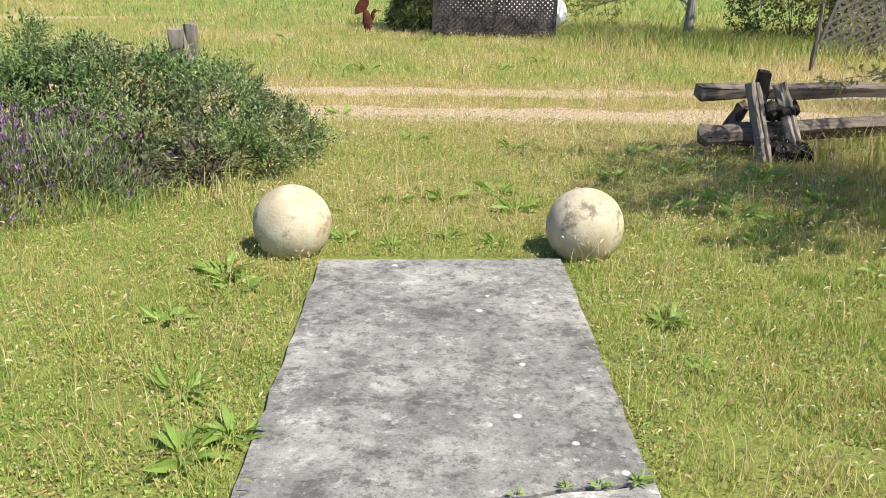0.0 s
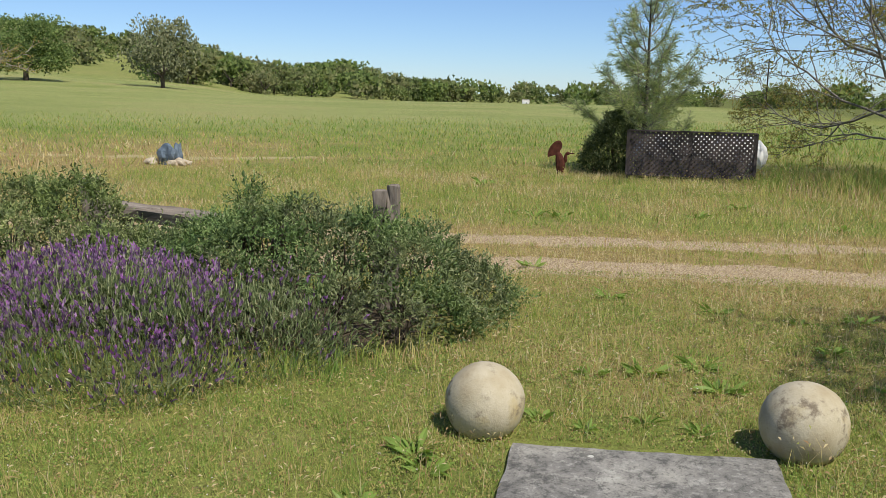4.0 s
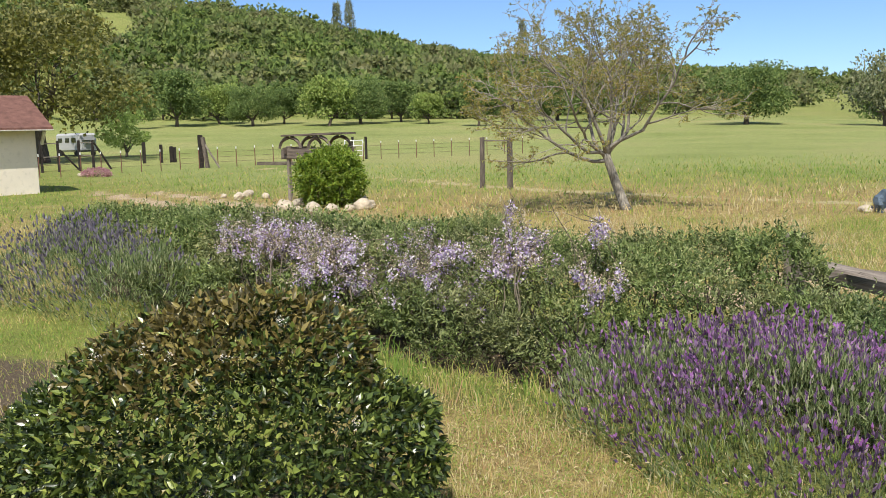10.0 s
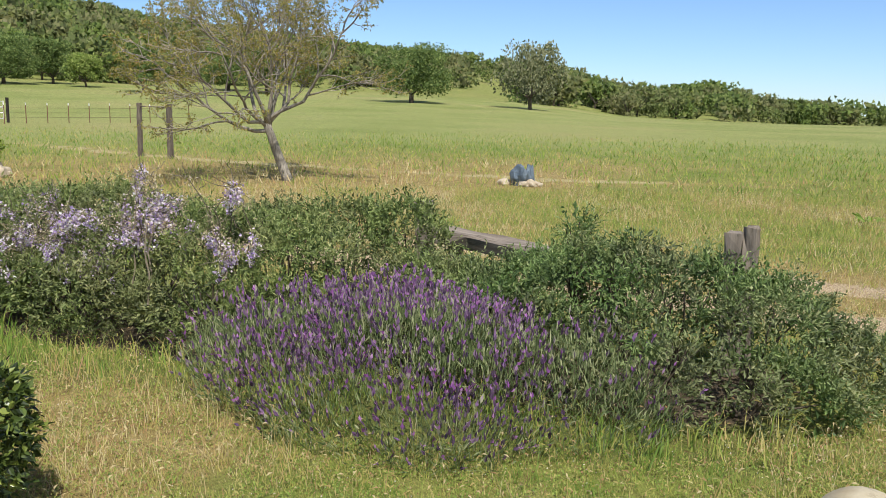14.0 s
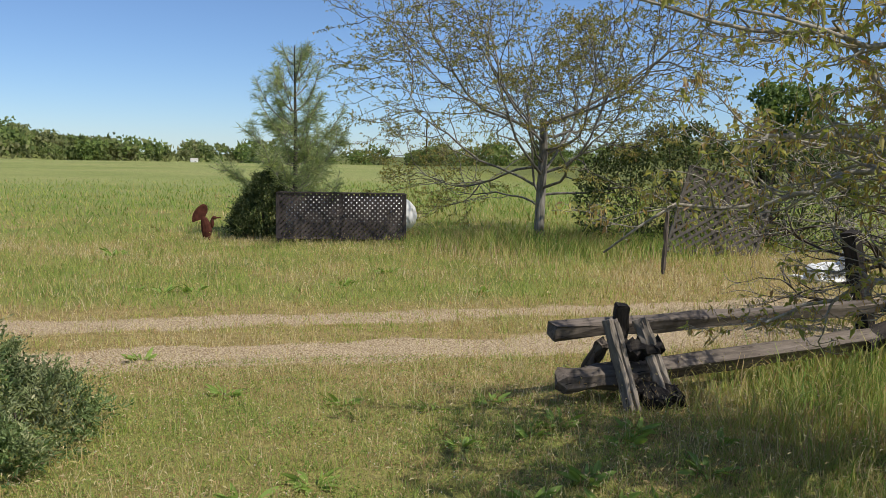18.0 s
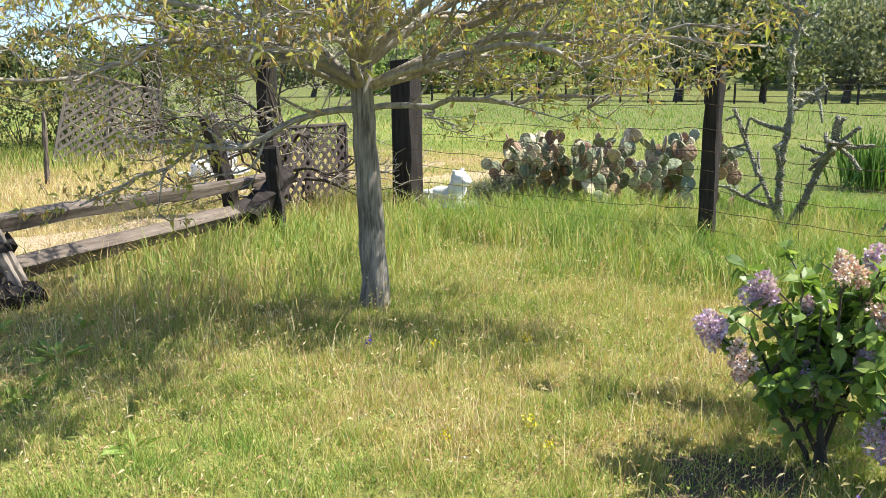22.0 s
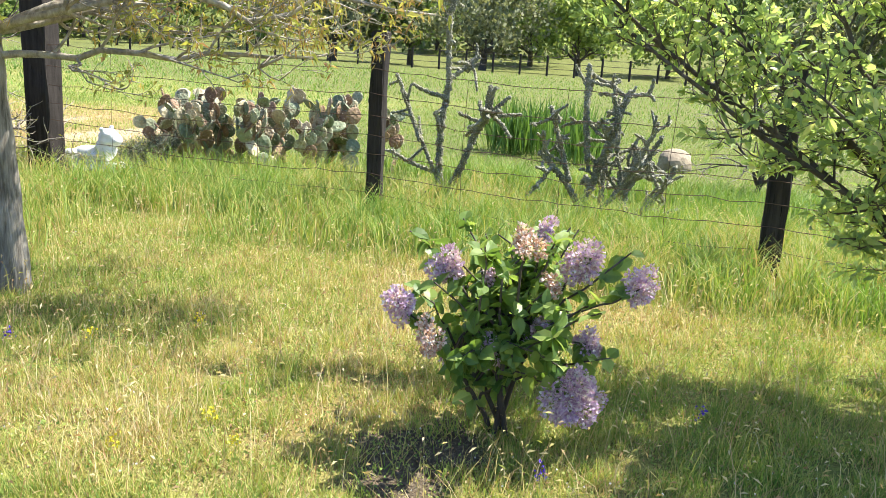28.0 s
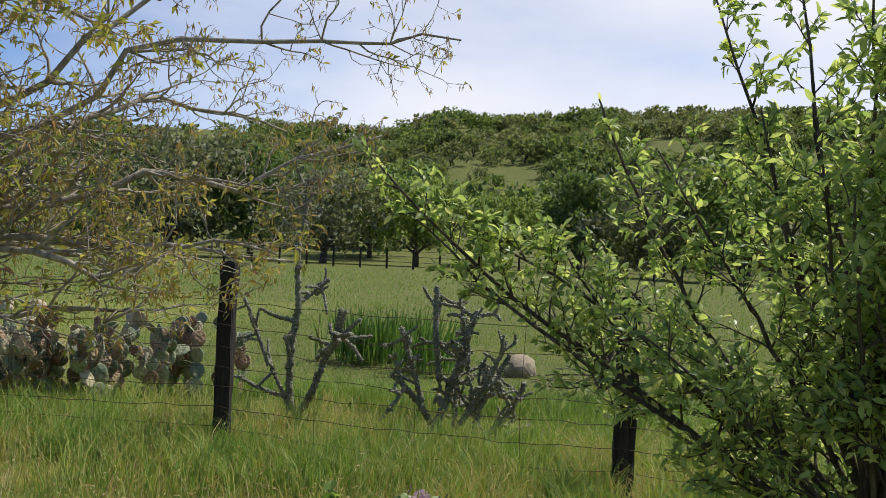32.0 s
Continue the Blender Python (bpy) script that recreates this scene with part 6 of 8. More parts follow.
# tail: a thick half-disc standing up behind the body
ring = [(-0.06 - 0.30 * math.cos(q) * 0.62 - 0.10, 0.60 + 0.22 * math.sin(q) - 0.30 * math.cos(q) * 0.42) for q in np.linspace(-0.35, 3.3, 13)] + [(0.02, 0.66), (-0.06, 0.50)]
front, back = [bm.verts.new((a, -0.03, b)) for a, b in ring], [bm.verts.new((a, 0.03, b)) for a, b in ring]
bm.faces.new(front)
bm.faces.new(back[::-1])
for q in range(len(ring)):
    bm.faces.new((front[q], back[q], back[(q + 1) % len(ring)], front[(q + 1) % len(ring)]))
# neck, head, beak, feet
for c, s in (((0.13, 0, 0.40), (0.05, 0.04, 0.13)), ((0.18, 0, 0.52), (0.06, 0.045, 0.05)), ((0.27, 0, 0.525), (0.085, 0.018, 0.016)), ((-0.04, 0.0, 0.03), (0.04, 0.05, 0.08)), ((0.06, 0.0, 0.03), (0.04, 0.05, 0.08))):
    bmesh.ops.create_uvsphere(bm, u_segments=10, v_segments=7, radius=1.0, matrix=Matrix.Translation(c) @ Matrix.Diagonal((*s, 1)))
bmesh.ops.recalc_face_normals(bm, faces=bm.faces[:])
me = bpy.data.meshes.new("metal_bird")
bm.to_mesh(me)
bm.free()
me.materials.append(RUST)
tagged(put("metal_bird", me, None, pose(-1.5, 19.3, gz(-1.5, 19.3) + 0.02, 0, 0, 0) @ Matrix.Scale(0.82, 4)), "rusty sheet-metal garden bird with a raised tail", "sculpture")

# blue-grey rock with pale stones
BLUE_ROCK = plain_material("blue_rock", (0.13, 0.17, 0.21), 0.6, 0, 0.45, 5, 0.02)
TAN_ROCK = plain_material("tan_rock", (0.36, 0.29, 0.20), 0.9, 0, 0.35, 5, 0.015)
PALE_ROCK = plain_material("pale_rock", (0.50, 0.42, 0.31), 0.85, 0, 0.25, 5, 0.01)


def rock(name, x, y, s, sq, mat, label, group, seed, rough=0.16):
    me = bpy.data.meshes.new(name)
    bm = lump(None, s, sq, rough, 3, seed)
    bm.to_mesh(me)
    bm.free()
    me.materials.append(mat)
    return tagged(put(name, me, None, pose(x, y, gz(x, y) + s * sq[2] * 0.55, 0, 0, seed * 50)), label, "rock", group)


rock("rock", -10.58, 19.0, 0.27, (1.15, 0.7, 1.15), BLUE_ROCK, "upright blue-grey rock set among pale stones", "", 3, 0.22)
rock("rock", -10.36, 19.08, 0.17, (0.7, 0.6, 1.9), BLUE_ROCK, "blue-grey rock splinter standing in the meadow", "", 5, 0.22)
for k, (dx, dy, s) in enumerate(((-0.40, 0.0, 0.14), (-0.27, -0.16, 0.10), (0.38, -0.06, 0.15), (0.24, -0.2, 0.12), (0.5, 0.06, 0.10))):
    rock("stone", -10.6 + dx, 19.0 + dy, s, (1.1, 0.9, 0.7), PALE_ROCK, "pale rounded stone beside the blue rock", "stones round the blue rock", k + 8)

# ---- white garden lions, plain shapes ----
WHITE = plain_material("white_plaster", (0.82, 0.82, 0.80), 0.6, 0, 0.08, 8, 0.006)


def lion(x, y, turn, s):
    bm = bmesh.new()
    for c, q in (((0, 0, 0.2), (0.36, 0.17, 0.18)), ((0.30, 0, 0.34), (0.17, 0.16, 0.20)), ((0.36, 0, 0.52), (0.17, 0.16, 0.16)), ((0.50, 0, 0.50), (0.09, 0.10, 0.09)), ((0.5, 0.1, 0.08), (0.22, 0.06, 0.07)),
                 ((0.5, -0.1, 0.08), (0.22, 0.06, 0.07)), ((-0.28, 0.13, 0.16), (0.17, 0.09, 0.16)), ((-0.28, -0.13, 0.16), (0.17, 0.09, 0.16)), ((-0.55, 0.1, 0.06), (0.22, 0.03, 0.03)), ((0.1, 0, 0.02), (0.62, 0.24, 0.05)),
                 ((0.32, 0.12, 0.66), (0.04, 0.03, 0.05)), ((0.32, -0.12, 0.66), (0.04, 0.03, 0.05))):
        bmesh.ops.create_icosphere(bm, subdivisions=3, radius=1.0, matrix=Matrix.Translation(c) @ Matrix.Diagonal((*q, 1)))
    for v in bm.verts:
        k = noise.noise(v.co * 14)
        v.co += v.normal * 0.02 * k * (1.6 if v.co.x > 0.2 and v.co.z > 0.3 else 0.5)
    me = bpy.data.meshes.new("lion_statue")
    bm.to_mesh(me)
    bm.free()
    me.materials.append(WHITE)
    me.polygons.foreach_set("use_smooth", np.ones(len(me.polygons), dtype=bool))
    ob = put("lion_statue", me)
    fuse = ob.modifiers.new("fuse", "REMESH")
    fuse.mode, fuse.voxel_size, fuse.use_smooth_shade = "VOXEL", 0.022, True
    ob.matrix_basis = pose(x, y, gz(x, y) + 0.02, 0, 0, turn) @ Matrix.Scale(s, 4)
    tagged(ob, "white plaster lion lying by the fence", "statue", "white lions")


lion(7.68, 7.78, -85, 0.62)
lion(7.55, 12.3, -25, 0.72)

# ---- lilac ----
LILAC_LEAF = leaf_material("lilac_leaves", [(0.0, (0.07, 0.13, 0.03)), (0.5, (0.15, 0.23, 0.055)), (1.0, (0.27, 0.34, 0.10))], 0.42, 0.5, 0.4)
LILAC_FLOWER = leaf_material("lilac_florets", [(0.0, (0.38, 0.24, 0.40)), (0.4, (0.54, 0.38, 0.53)), (0.75, (0.66, 0.52, 0.64)), (1.0, (0.78, 0.66, 0.75))], 0.7, 0.3, gain=1.2)
LILAC_FADED = leaf_material("faded_florets", [(0.0, (0.32, 0.17, 0.12)), (0.5, (0.52, 0.36, 0.30)), (1.0, (0.66, 0.54, 0.52))], 0.8, 0.25)
LX, LY = 4.08, 2.25
lilac = thing("lilac_bush", (LX, LY, gz(LX, LY)), "small lilac bush with heart-shaped leaves and mauve flower clusters", "lilac bush")
r = np.random.default_rng(14)
right = np.array((0.56, -0.83, 0))
fwd = np.array((0.83, 0.56, 0))
CLUSTERS = [(-0.26, 0.70, 0.13, 0), (-0.45, 0.57, 0.115, 0), (-0.36, 0.47, 0.10, 1), (-0.03, 0.86, 0.10, 1), (0.11, 0.85, 0.07, 0), (0.25, 0.74, 0.14, 0), (0.42, 0.66, 0.12, 0), (0.06, 0.44, 0.11, 0), (-0.10, 0.39, 0.09, 0), (0.30, 0.40, 0.12, 0), (0.20, 0.24, 0.18, 0), (0.32, 0.20, 0.10, 0), (-0.21, 0.32, 0.07, 0), (-0.04, 0.68, 0.09, 0), (0.12, 0.66, 0.07, 1)]
stems, leafP, leafD = [], [], []
for k in range(64):
    if k < len(CLUSTERS):
        u, z, s, faded = CLUSTERS[k]
        e = right * u + fwd * (r.uniform(-0.26, 0.0) if s < 0.15 else -0.24) + np.array((0, 0, z))
    else:
        a = r.uniform(0, 6.28)
        e = np.array((np.cos(a) * 0.44, np.sin(a) * 0.44, 0)) * r.uniform(0.25, 1) + np.array((0, 0, r.uniform(0.28, 0.86)))
        s = 0
    # a few stems rise from the ground, the rest fork off them
    b = np.array((r.normal(0, 0.03), r.normal(0, 0.03), -0.03)) if k < 6 else stems[k % 6][0][int(r.integers(2, 5))]
    t = np.linspace(0, 1, 8)[:, None]
    pts = b * (1 - t) + e * t + np.array((0, 0, 0.12)) * t * (1 - t) + r.normal(0, 0.008, (8, 3))
    pts[:, :2] = b[:2] + (e[:2] - b[:2]) * t ** 1.25 + r.normal(0, 0.008, (8, 2))
    stems.append((pts, np.linspace(0.013 if k < 6 else 0.007, 0.0032, 8)))
    n = 19
    i = 7 * r.uniform(0.2, 1, n) ** 0.75
    j = np.minimum(i.astype(int), 6)
    f_ = (i - j)[:, None]
    leafP.append(pts[j] * (1 - f_) + pts[j + 1] * f_)
    leafD.append(unit(rand_dirs(r, n, 0.1) + np.array((0, 0, -0.05))))
    if s:
        s *= 0.98
        m = int(62000 * s * s)
        lobes = r.normal(0, 0.27, (6, 3)) * s
        lobes[0] = 0
        size = s * r.uniform(0.24, 0.4, 6)
        size[0] = s * 0.40
        pick = r.integers(0, 6, m)
        q = (lobes[pick] + rand_dirs(r, m) * (size[pick] * r.uniform(0.6, 1.1, m))[:, None]) * np.array((0.9, 0.9, 1.15))
        v, f = leaves(r, q + pts[-1], unit(q + r.normal(0, 0.03, q.shape)), 0.0145, 0.0145, 0.1)
        put("panicle", mesh_from("panicle", v, f, [LILAC_FADED if faded else LILAC_FLOWER]), lilac, None, "browning lilac panicle" if faded else "mauve lilac panicle")
for q in stems:
    v, f = tubes([q], 5, False)
    put("stem", mesh_from("stem", v, f, [BROWN_BARK], True), lilac)
P, D = np.concatenate(leafP), np.concatenate(leafD)
v, f = broad_leaves(r, P, D, 0.066, 0.052, 0.12, 0.35, 0.35, 1.4)
put("foliage", mesh_from("foliage", v, f, [LILAC_LEAF]), lilac)

# ---- cactus bed ----
PAD = Nodes("cactus_pad", 0.6, 0, 0.3)
pr = PAD.per_object()
# tone per pad; straw and brown stops carry sunlit and shaded pads as colour
pc = PAD.ramp(pr, [(0.0, (0.13, 0.165, 0.095)), (0.25, (0.22, 0.26, 0.16)), (0.45, (0.35, 0.37, 0.24)), (0.62, (0.52, 0.45, 0.29)), (0.78, (0.33, 0.22, 0.13)), (1.0, (0.20, 0.12, 0.075))])
spots = PAD.noise(26, 1, 0.3, "Object", None, "VORONOI")
blot = PAD.noise(9, 5, 0.7, "World")
pc = PAD.mix(PAD.step(blot, 0.50, 0.62), pc, PAD.mix(0.45, pc, (0.20, 0.125, 0.07)))
PAD.base(PAD.mix(PAD.step(spots, 0.22, 0.08), pc, (0.50, 0.43, 0.28)))
PAD.bump(spots, 0.015, 0.8)
pad_meshes = []
for k in range(5):
    bm = bmesh.new()
    bmesh.ops.create_uvsphere(bm, u_segments=14, v_segments=9, radius=1.0)
    for v in bm.verts:
        zq = v.co.z
        v.co = Vector((v.co.x * 0.080 * (1 + 0.16 * zq), v.co.y * 0.013, 0.09 + zq * 0.09))
        v.co += Vector((0.006, 0.004, 0.006)) * noise.noise(v.co * 18 + Vector((k, 0, 0)))
    me = bpy.data.meshes.new("pad")
    bm.to_mesh(me)
    bm.free()
    me.materials.append(PAD.m)
    me.polygons.foreach_set("use_smooth", np.ones(len(me.polygons), dtype=bool))
    pad_meshes.append(me)
cactus = thing("prickly_pear", (8.7, 6.45, gz(8.7, 6.45)), "spreading prickly pear cactus with grey-green, straw and brown pads", "cactus")
r = np.random.default_rng(15)


def pads(base, turn, tilt, s, level):
    m = Matrix.Translation(base) @ Matrix.Rotation(turn, 4, "Z") @ Matrix.Rotation(tilt, 4, "X") @ Matrix.Rotation(r.uniform(-0.75, 0.75), 4, "Y") @ Matrix.Scale(s, 4)
    put("pad", pad_meshes[int(r.integers(0, 5))], cactus, m)
    if level < 4 and r.uniform() < (1.0, 1.0, 0.95, 0.7)[level]:
        for k in range(int(r.integers(1, 3)) if level else 2):
            a = r.uniform(-1.1, 1.1)
            top = m @ Vector((0.075 * math.sin(a), 0, 0.09 + 0.08 * math.cos(a)))
            pads(top, turn + r.normal(0, 0.9), r.normal(0, 0.4), s * r.uniform(0.8, 1.0), level + 1)


for k in range(21):
    u = (k + 0.5) / 21
    pads(Vector((-0.3 + 0.85 * u + r.normal(0, 0.24), 1.05 - 2.1 * u + r.normal(0, 0.12), r.uniform(-0.02, 0.10))), r.uniform(0, 3.14), r.normal(0, 0.3), r.uniform(1.05, 1.35), 0)

# taller chains of pads that stand clear of the clump
for fx, fy, lean, count, size in ((-0.34, 0.46, 0.03, 5, 1.0), (-0.40, 0.80, -0.42, 4, 0.95), (-0.18, 0.20, 0.12, 4, 1.05), (0.02, -0.15, -0.06, 4, 1.0), (0.22, -0.55, 0.1, 4, 0.95), (0.36, -0.85, 0.05, 4, 1.0)):
    p = Vector((fx, fy, 0.05))
    for k in range(count):
        a = lean * (1 + 0.3 * k) + r.normal(0, 0.16)
        m = Matrix.Translation(p) @ Matrix.Rotation(-1.1 + r.normal(0, 0.45), 4, "Z") @ Matrix.Rotation(a, 4, "Y") @ Matrix.Rotation(r.normal(0, 0.2), 4, "X") @ Matrix.Scale(size * r.uniform(0.85, 1.1), 4)
        put("pad", pad_meshes[int(r.integers(0, 5))], cactus, m)
        p = m @ Vector((0, 0, 0.17))

# pale spines on every pad
spine_p, spine_d = [], []
rr = np.random.default_rng(55)
SPINE = plain_material("pale_spines", (0.52, 0.47, 0.36), 0.7)
for q in [c for c in cactus.children if c.name.startswith("pad")]:
    u = rr.uniform(0, 6.28, 34)
    k = np.sqrt(rr.uniform(0.05, 1.05, 34))
    side = np.where(rr.uniform(0, 1, 34) < 0.5, -1.0, 1.0)
    base = np.stack((np.cos(u) * k * 0.082, side * 0.013 * np.sqrt(np.clip(1 - k * k, 0, 1)), 0.09 + np.sin(u) * k * 0.09), 1)
    way = np.stack((np.cos(u) * k, side * 0.8, np.sin(u) * k), 1) + rr.normal(0, 0.4, (34, 3))
    m = np.array(q.matrix_basis)
    spine_p.append(base @ m[:3, :3].T + m[:3, 3])
    spine_d.append(way @ m[:3, :3].T)
v, f = leaves(rr, np.concatenate(spine_p), np.concatenate(spine_d), 0.030, 0.004, 0.0)
put("spine_coat", mesh_from("spine_coat", v, f, [SPINE]), cactus)

CHOLLA = Nodes("cholla_skin", 0.75, 0, 0.2)
ch = CHOLLA.noise(60, 1, 0.4, "Object", None, "VORONOI")
CHOLLA.base(CHOLLA.mix(CHOLLA.step(ch, 0.1, 0.45), (0.60, 0.57, 0.44), CHOLLA.ramp(CHOLLA.noise(3, 3), [(0.35, (0.14, 0.145, 0.10)), (0.65, (0.30, 0.29, 0.21))])))
CHOLLA.bump(ch, 0.02, 0.9)


def cholla(x, y, seed, arms, label):
    """arms: foot and head as (across, height) in the plane that faces the garden, depth, thickness, side joints, their length, where they begin, how many more on each."""
    rr = np.random.default_rng(seed)
    root = thing("cholla_cactus", (x, y, gz(x, y)), label, "cactus", "cholla cacti behind the fence")
    needles = []
    across, deep = np.array((0.349, -0.937, 0)), np.array((0.937, 0.349, 0))

    def joint(a, b, rad):
        ln = float(np.linalg.norm(b - a))
        n = max(7, int(ln / 0.022) | 1)
        t = np.linspace(0, 1, n)[:, None]
        pts = a * (1 - t) + b * t + unit(rr.normal(0, 1, 3)) * ln * 0.07 * np.sin(t * 3.1) + rr.normal(0, rad * 0.12, (n, 3))
        prof = np.where(np.arange(n) % 2 == 0, 0.78, 1.2) * (1 - 0.2 * t[:, 0])
        prof[-1] *= 0.45
        v, f = tubes([(pts, 0.9 * rad * prof)], 7)
        put("joint", mesh_from("joint", v, f, [CHOLLA.m], True), root)
        k = int(ln * 130)
        i = rr.integers(0, n, k)
        u = rand_dirs(rr, k)
        needles.append((pts[i] + u * rad * 0.7, u))
        return pts

    for (u0, z0, u1, z1, dd, rad, kids, kl, first, more) in arms:
        pts = joint(across * u0 + np.array((0, 0, z0)), across * u1 + deep * dd + np.array((0, 0, z1)), rad)
        d = unit(pts[-1] - pts[0])
        for k in range(kids):
            c = pts[int((first + (1 - first) * rr.uniform(0, 1)) * (len(pts) - 1))]
            w = unit(rand_dirs(rr, 1, 0.2)[0] + d * 0.35)
            sub = joint(c, c + w * kl * rr.uniform(0.6, 1.3), rad * 0.62)
            for _ in range(more):
                w2 = unit(w * 0.5 + rand_dirs(rr, 1, 0.4)[0])
                joint(sub[-2], sub[-2] + w2 * kl * rr.uniform(0.35, 0.7), rad * 0.52)
    v, f = leaves(rr, np.concatenate([q[0] for q in needles]), np.concatenate([q[1] for q in needles]), 0.02, 0.005, 0.0)
    put("spine_coat", mesh_from("spine_coat", v, f, [SPINE]), root)


cholla(8.55, 4.35, 16, [(0, -0.05, 0.02, 1.05, 0.0, 0.042, 3, 0.22, 0.5, 1), (0.02, 1.02, 0.0, 1.75, 0.05, 0.034, 4, 0.2, 0.2, 1), (0.0, 1.72, 0.05, 2.2, 0.05, 0.032, 9, 0.16, 0.2, 2), (0.03, 0.0, 0.26, 0.55, -0.1, 0.044, 0, 0, 0, 0), (0.26, 0.53, 0.44, 0.86, -0.15, 0.04, 17, 0.26, 0.72, 0), (0.0, 0.1, -0.22, 0.55, 0.1, 0.026, 2, 0.3, 0.4, 0), (-0.22, 0.53, -0.48, 1.15, 0.1, 0.026, 5, 0.17, 0.2, 0), (-0.05, 0.25, -0.5, 0.42, 0.1, 0.026, 2, 0.2, 0.3, 0), (0.0, 1.1, 0.3, 1.35, 0.1, 0.028, 4, 0.18, 0.4, 1), (0.0, 0.02, -0.35, 0.12, -0.1, 0.026, 1, 0.2, 0.4, 0)],
       "tall branching cholla cactus with knobbly grey joints")
cholla(8.7, 2.95, 17, [(-0.1, -0.05, 0.12, 0.65, 0.0, 0.048, 4, 0.25, 0.15, 2), (0.12, 0.6, 0.3, 1.15, 0.1, 0.042, 7, 0.26, 0.15, 2), (-0.05, 0.5, -0.1, 1.35, 0.1, 0.034, 5, 0.22, 0.15, 2), (-0.1, 0.1, -0.5, 0.55, 0.0, 0.036, 3, 0.26, 0.15, 2), (0.3, 0.0, 0.42, 0.6, 0.1, 0.034, 7, 0.26, 0.15, 2), (0.35, -0.05, 0.75, 0.5, 0.0, 0.034, 7, 0.28, 0.15, 2), (0.1, 0.0, 0.2, 0.75, 0.3, 0.034, 7, 0.26, 0.15, 2), (0.15, 0.1, 0.5, 0.9, -0.2, 0.03, 6, 0.24, 0.15, 2), (-0.2, 0.3, -0.4, 0.95, 0.2, 0.03, 6, 0.22, 0.15, 2), (0.5, 0.0, 0.55, -0.02, 0.0, 0.03, 3, 0.3, 0.3, 1), (0.2, 0.6, 0.1, 1.1, -0.1, 0.03, 3, 0.22, 0.15, 2), (0.3, 0.2, 0.62, 0.75, 0.1, 0.03, 6, 0.22, 0.15, 2)],
       "low tangled cholla cactus with dry grey joints")
rock("boulder", 12.6, 2.7, 0.24, (1.2, 0.8, 0.75), TAN_ROCK, "pale rounded boulder behind the cacti", "", 21, 0.08)
# ---- the field to the west ----
def from_path(az, d):
    """A place d metres from the end of the path, az degrees clockwise from straight ahead."""
    return -0.57 + d * math.sin(radians(az)), 0.97 + d * math.cos(radians(az))


r = np.random.default_rng(21)
# gate frame of two posts and a bar
x0, y0 = from_path(-53.3, 30.2)
x1, y1 = from_path(-51.5, 29.0)
ob = thing("gateway", (x0, y0, gz(x0, y0)), "two tall weathered posts joined by a thin top bar", "gateway")
timber("post", (0, 0, -0.1), (0.02, 0, 1.72), 0.13, 0.13, ob, OLD_WOOD, 0.3)
timber("post", (x1 - x0, y1 - y0, -0.1), (x1 - x0, y1 - y0, 1.70), 0.15, 0.14, ob, OLD_WOOD, 0.3)
timber("bar", (0, 0, 1.62), (x1 - x0, y1 - y0, 1.60), 0.04, 0.04, ob, GREY_WOOD, 0.0, 0.003)
# braced corner post
x0, y0 = from_path(-71.2, 56)
ob = thing("corner_post", (x0, y0, gz(x0, y0)), "dark braced corner post of the pasture fence", "post")
timber("post", (0, 0, -0.1), (-0.05, 0, 2.0), 0.24, 0.24, ob, DARK_WOOD)
timber("post", (0.35, 0.25, -0.1), (0.15, 0.1, 1.85), 0.2, 0.2, ob, OLD_WOOD)
timber("brace", (1.0, 0.75, 0.0), (0.2, 0.15, 1.5), 0.09, 0.09, ob, GREY_WOOD)

# garden arbor with arched top
x0, y0 = from_path(-63.9, 27.0)
arbor = thing("arbor", (x0, y0, gz(x0, y0)) + (0, 0, 24), "weathered timber arbor with two arches and roof slats", "arbor")
for sx in (-0.75, 0.75):
    for sy in (-0.5, 0.5):
        timber("post", (sx, sy, -0.1), (sx, sy, 1.65), 0.10, 0.10, arbor, GREY_WOOD)
for sx in (-0.86, 0.86):
    timber("beam", (sx * 0.87, -0.75, 1.52), (sx * 0.87, 0.75, 1.52), 0.06, 0.20, arbor, OLD_WOOD)
for sy in (-0.56, 0.56):
    timber("beam", (-0.98, sy, 1.42), (0.98, sy, 1.42), 0.30, 0.06, arbor, OLD_WOOD, 1.5708 / 1)
for sx in (-0.68, 0.45):
    arch = [(np.array([(sx + 0.42 * math.cos(a), yy, 1.55 + 0.36 * math.sin(a)) for a in np.linspace(0.1, 3.04, 14)]), np.full(14, 0.055)) for yy in (-0.5, 0.5)]
    for aa in arch:
        v, f = tubes([aa], 4)
        put("arch", mesh_from("arch", v, f, [OLD_WOOD]), arbor)
for k in range(9):
    yy = -0.55 + k * 0.1375
    timber("slat", (-0.95, yy, 1.97), (1.0, yy, 2.0), 0.09, 0.055, arbor, OLD_WOOD, 0, 0.003, "", 0.004, 2)

# bright round bush in its ring of stones
x0, y0 = from_path(-63.2, 24.3)
BUSH = leaf_material("bright_bush_leaves", [(0.0, (0.07, 0.12, 0.015)), (0.5, (0.14, 0.21, 0.025)), (1.0, (0.24, 0.29, 0.05))], 0.45, 0.35)
zb = gz(x0, y0)
shrub("round_bush", [(x0, y0, zb + 0.75, 0.85, 0.85, 0.75), (x0 + 0.35, y0 + 0.1, zb + 0.6, 0.65, 0.6, 0.6), (x0 - 0.3, y0 - 0.1, zb + 0.5, 0.65, 0.6, 0.55)], 900, "round bright green garden bush inside a stone ring", "bush", BUSH, "", 0.22, 0.085, 0.045, 6, 31, 0.3, 0.12, 5)
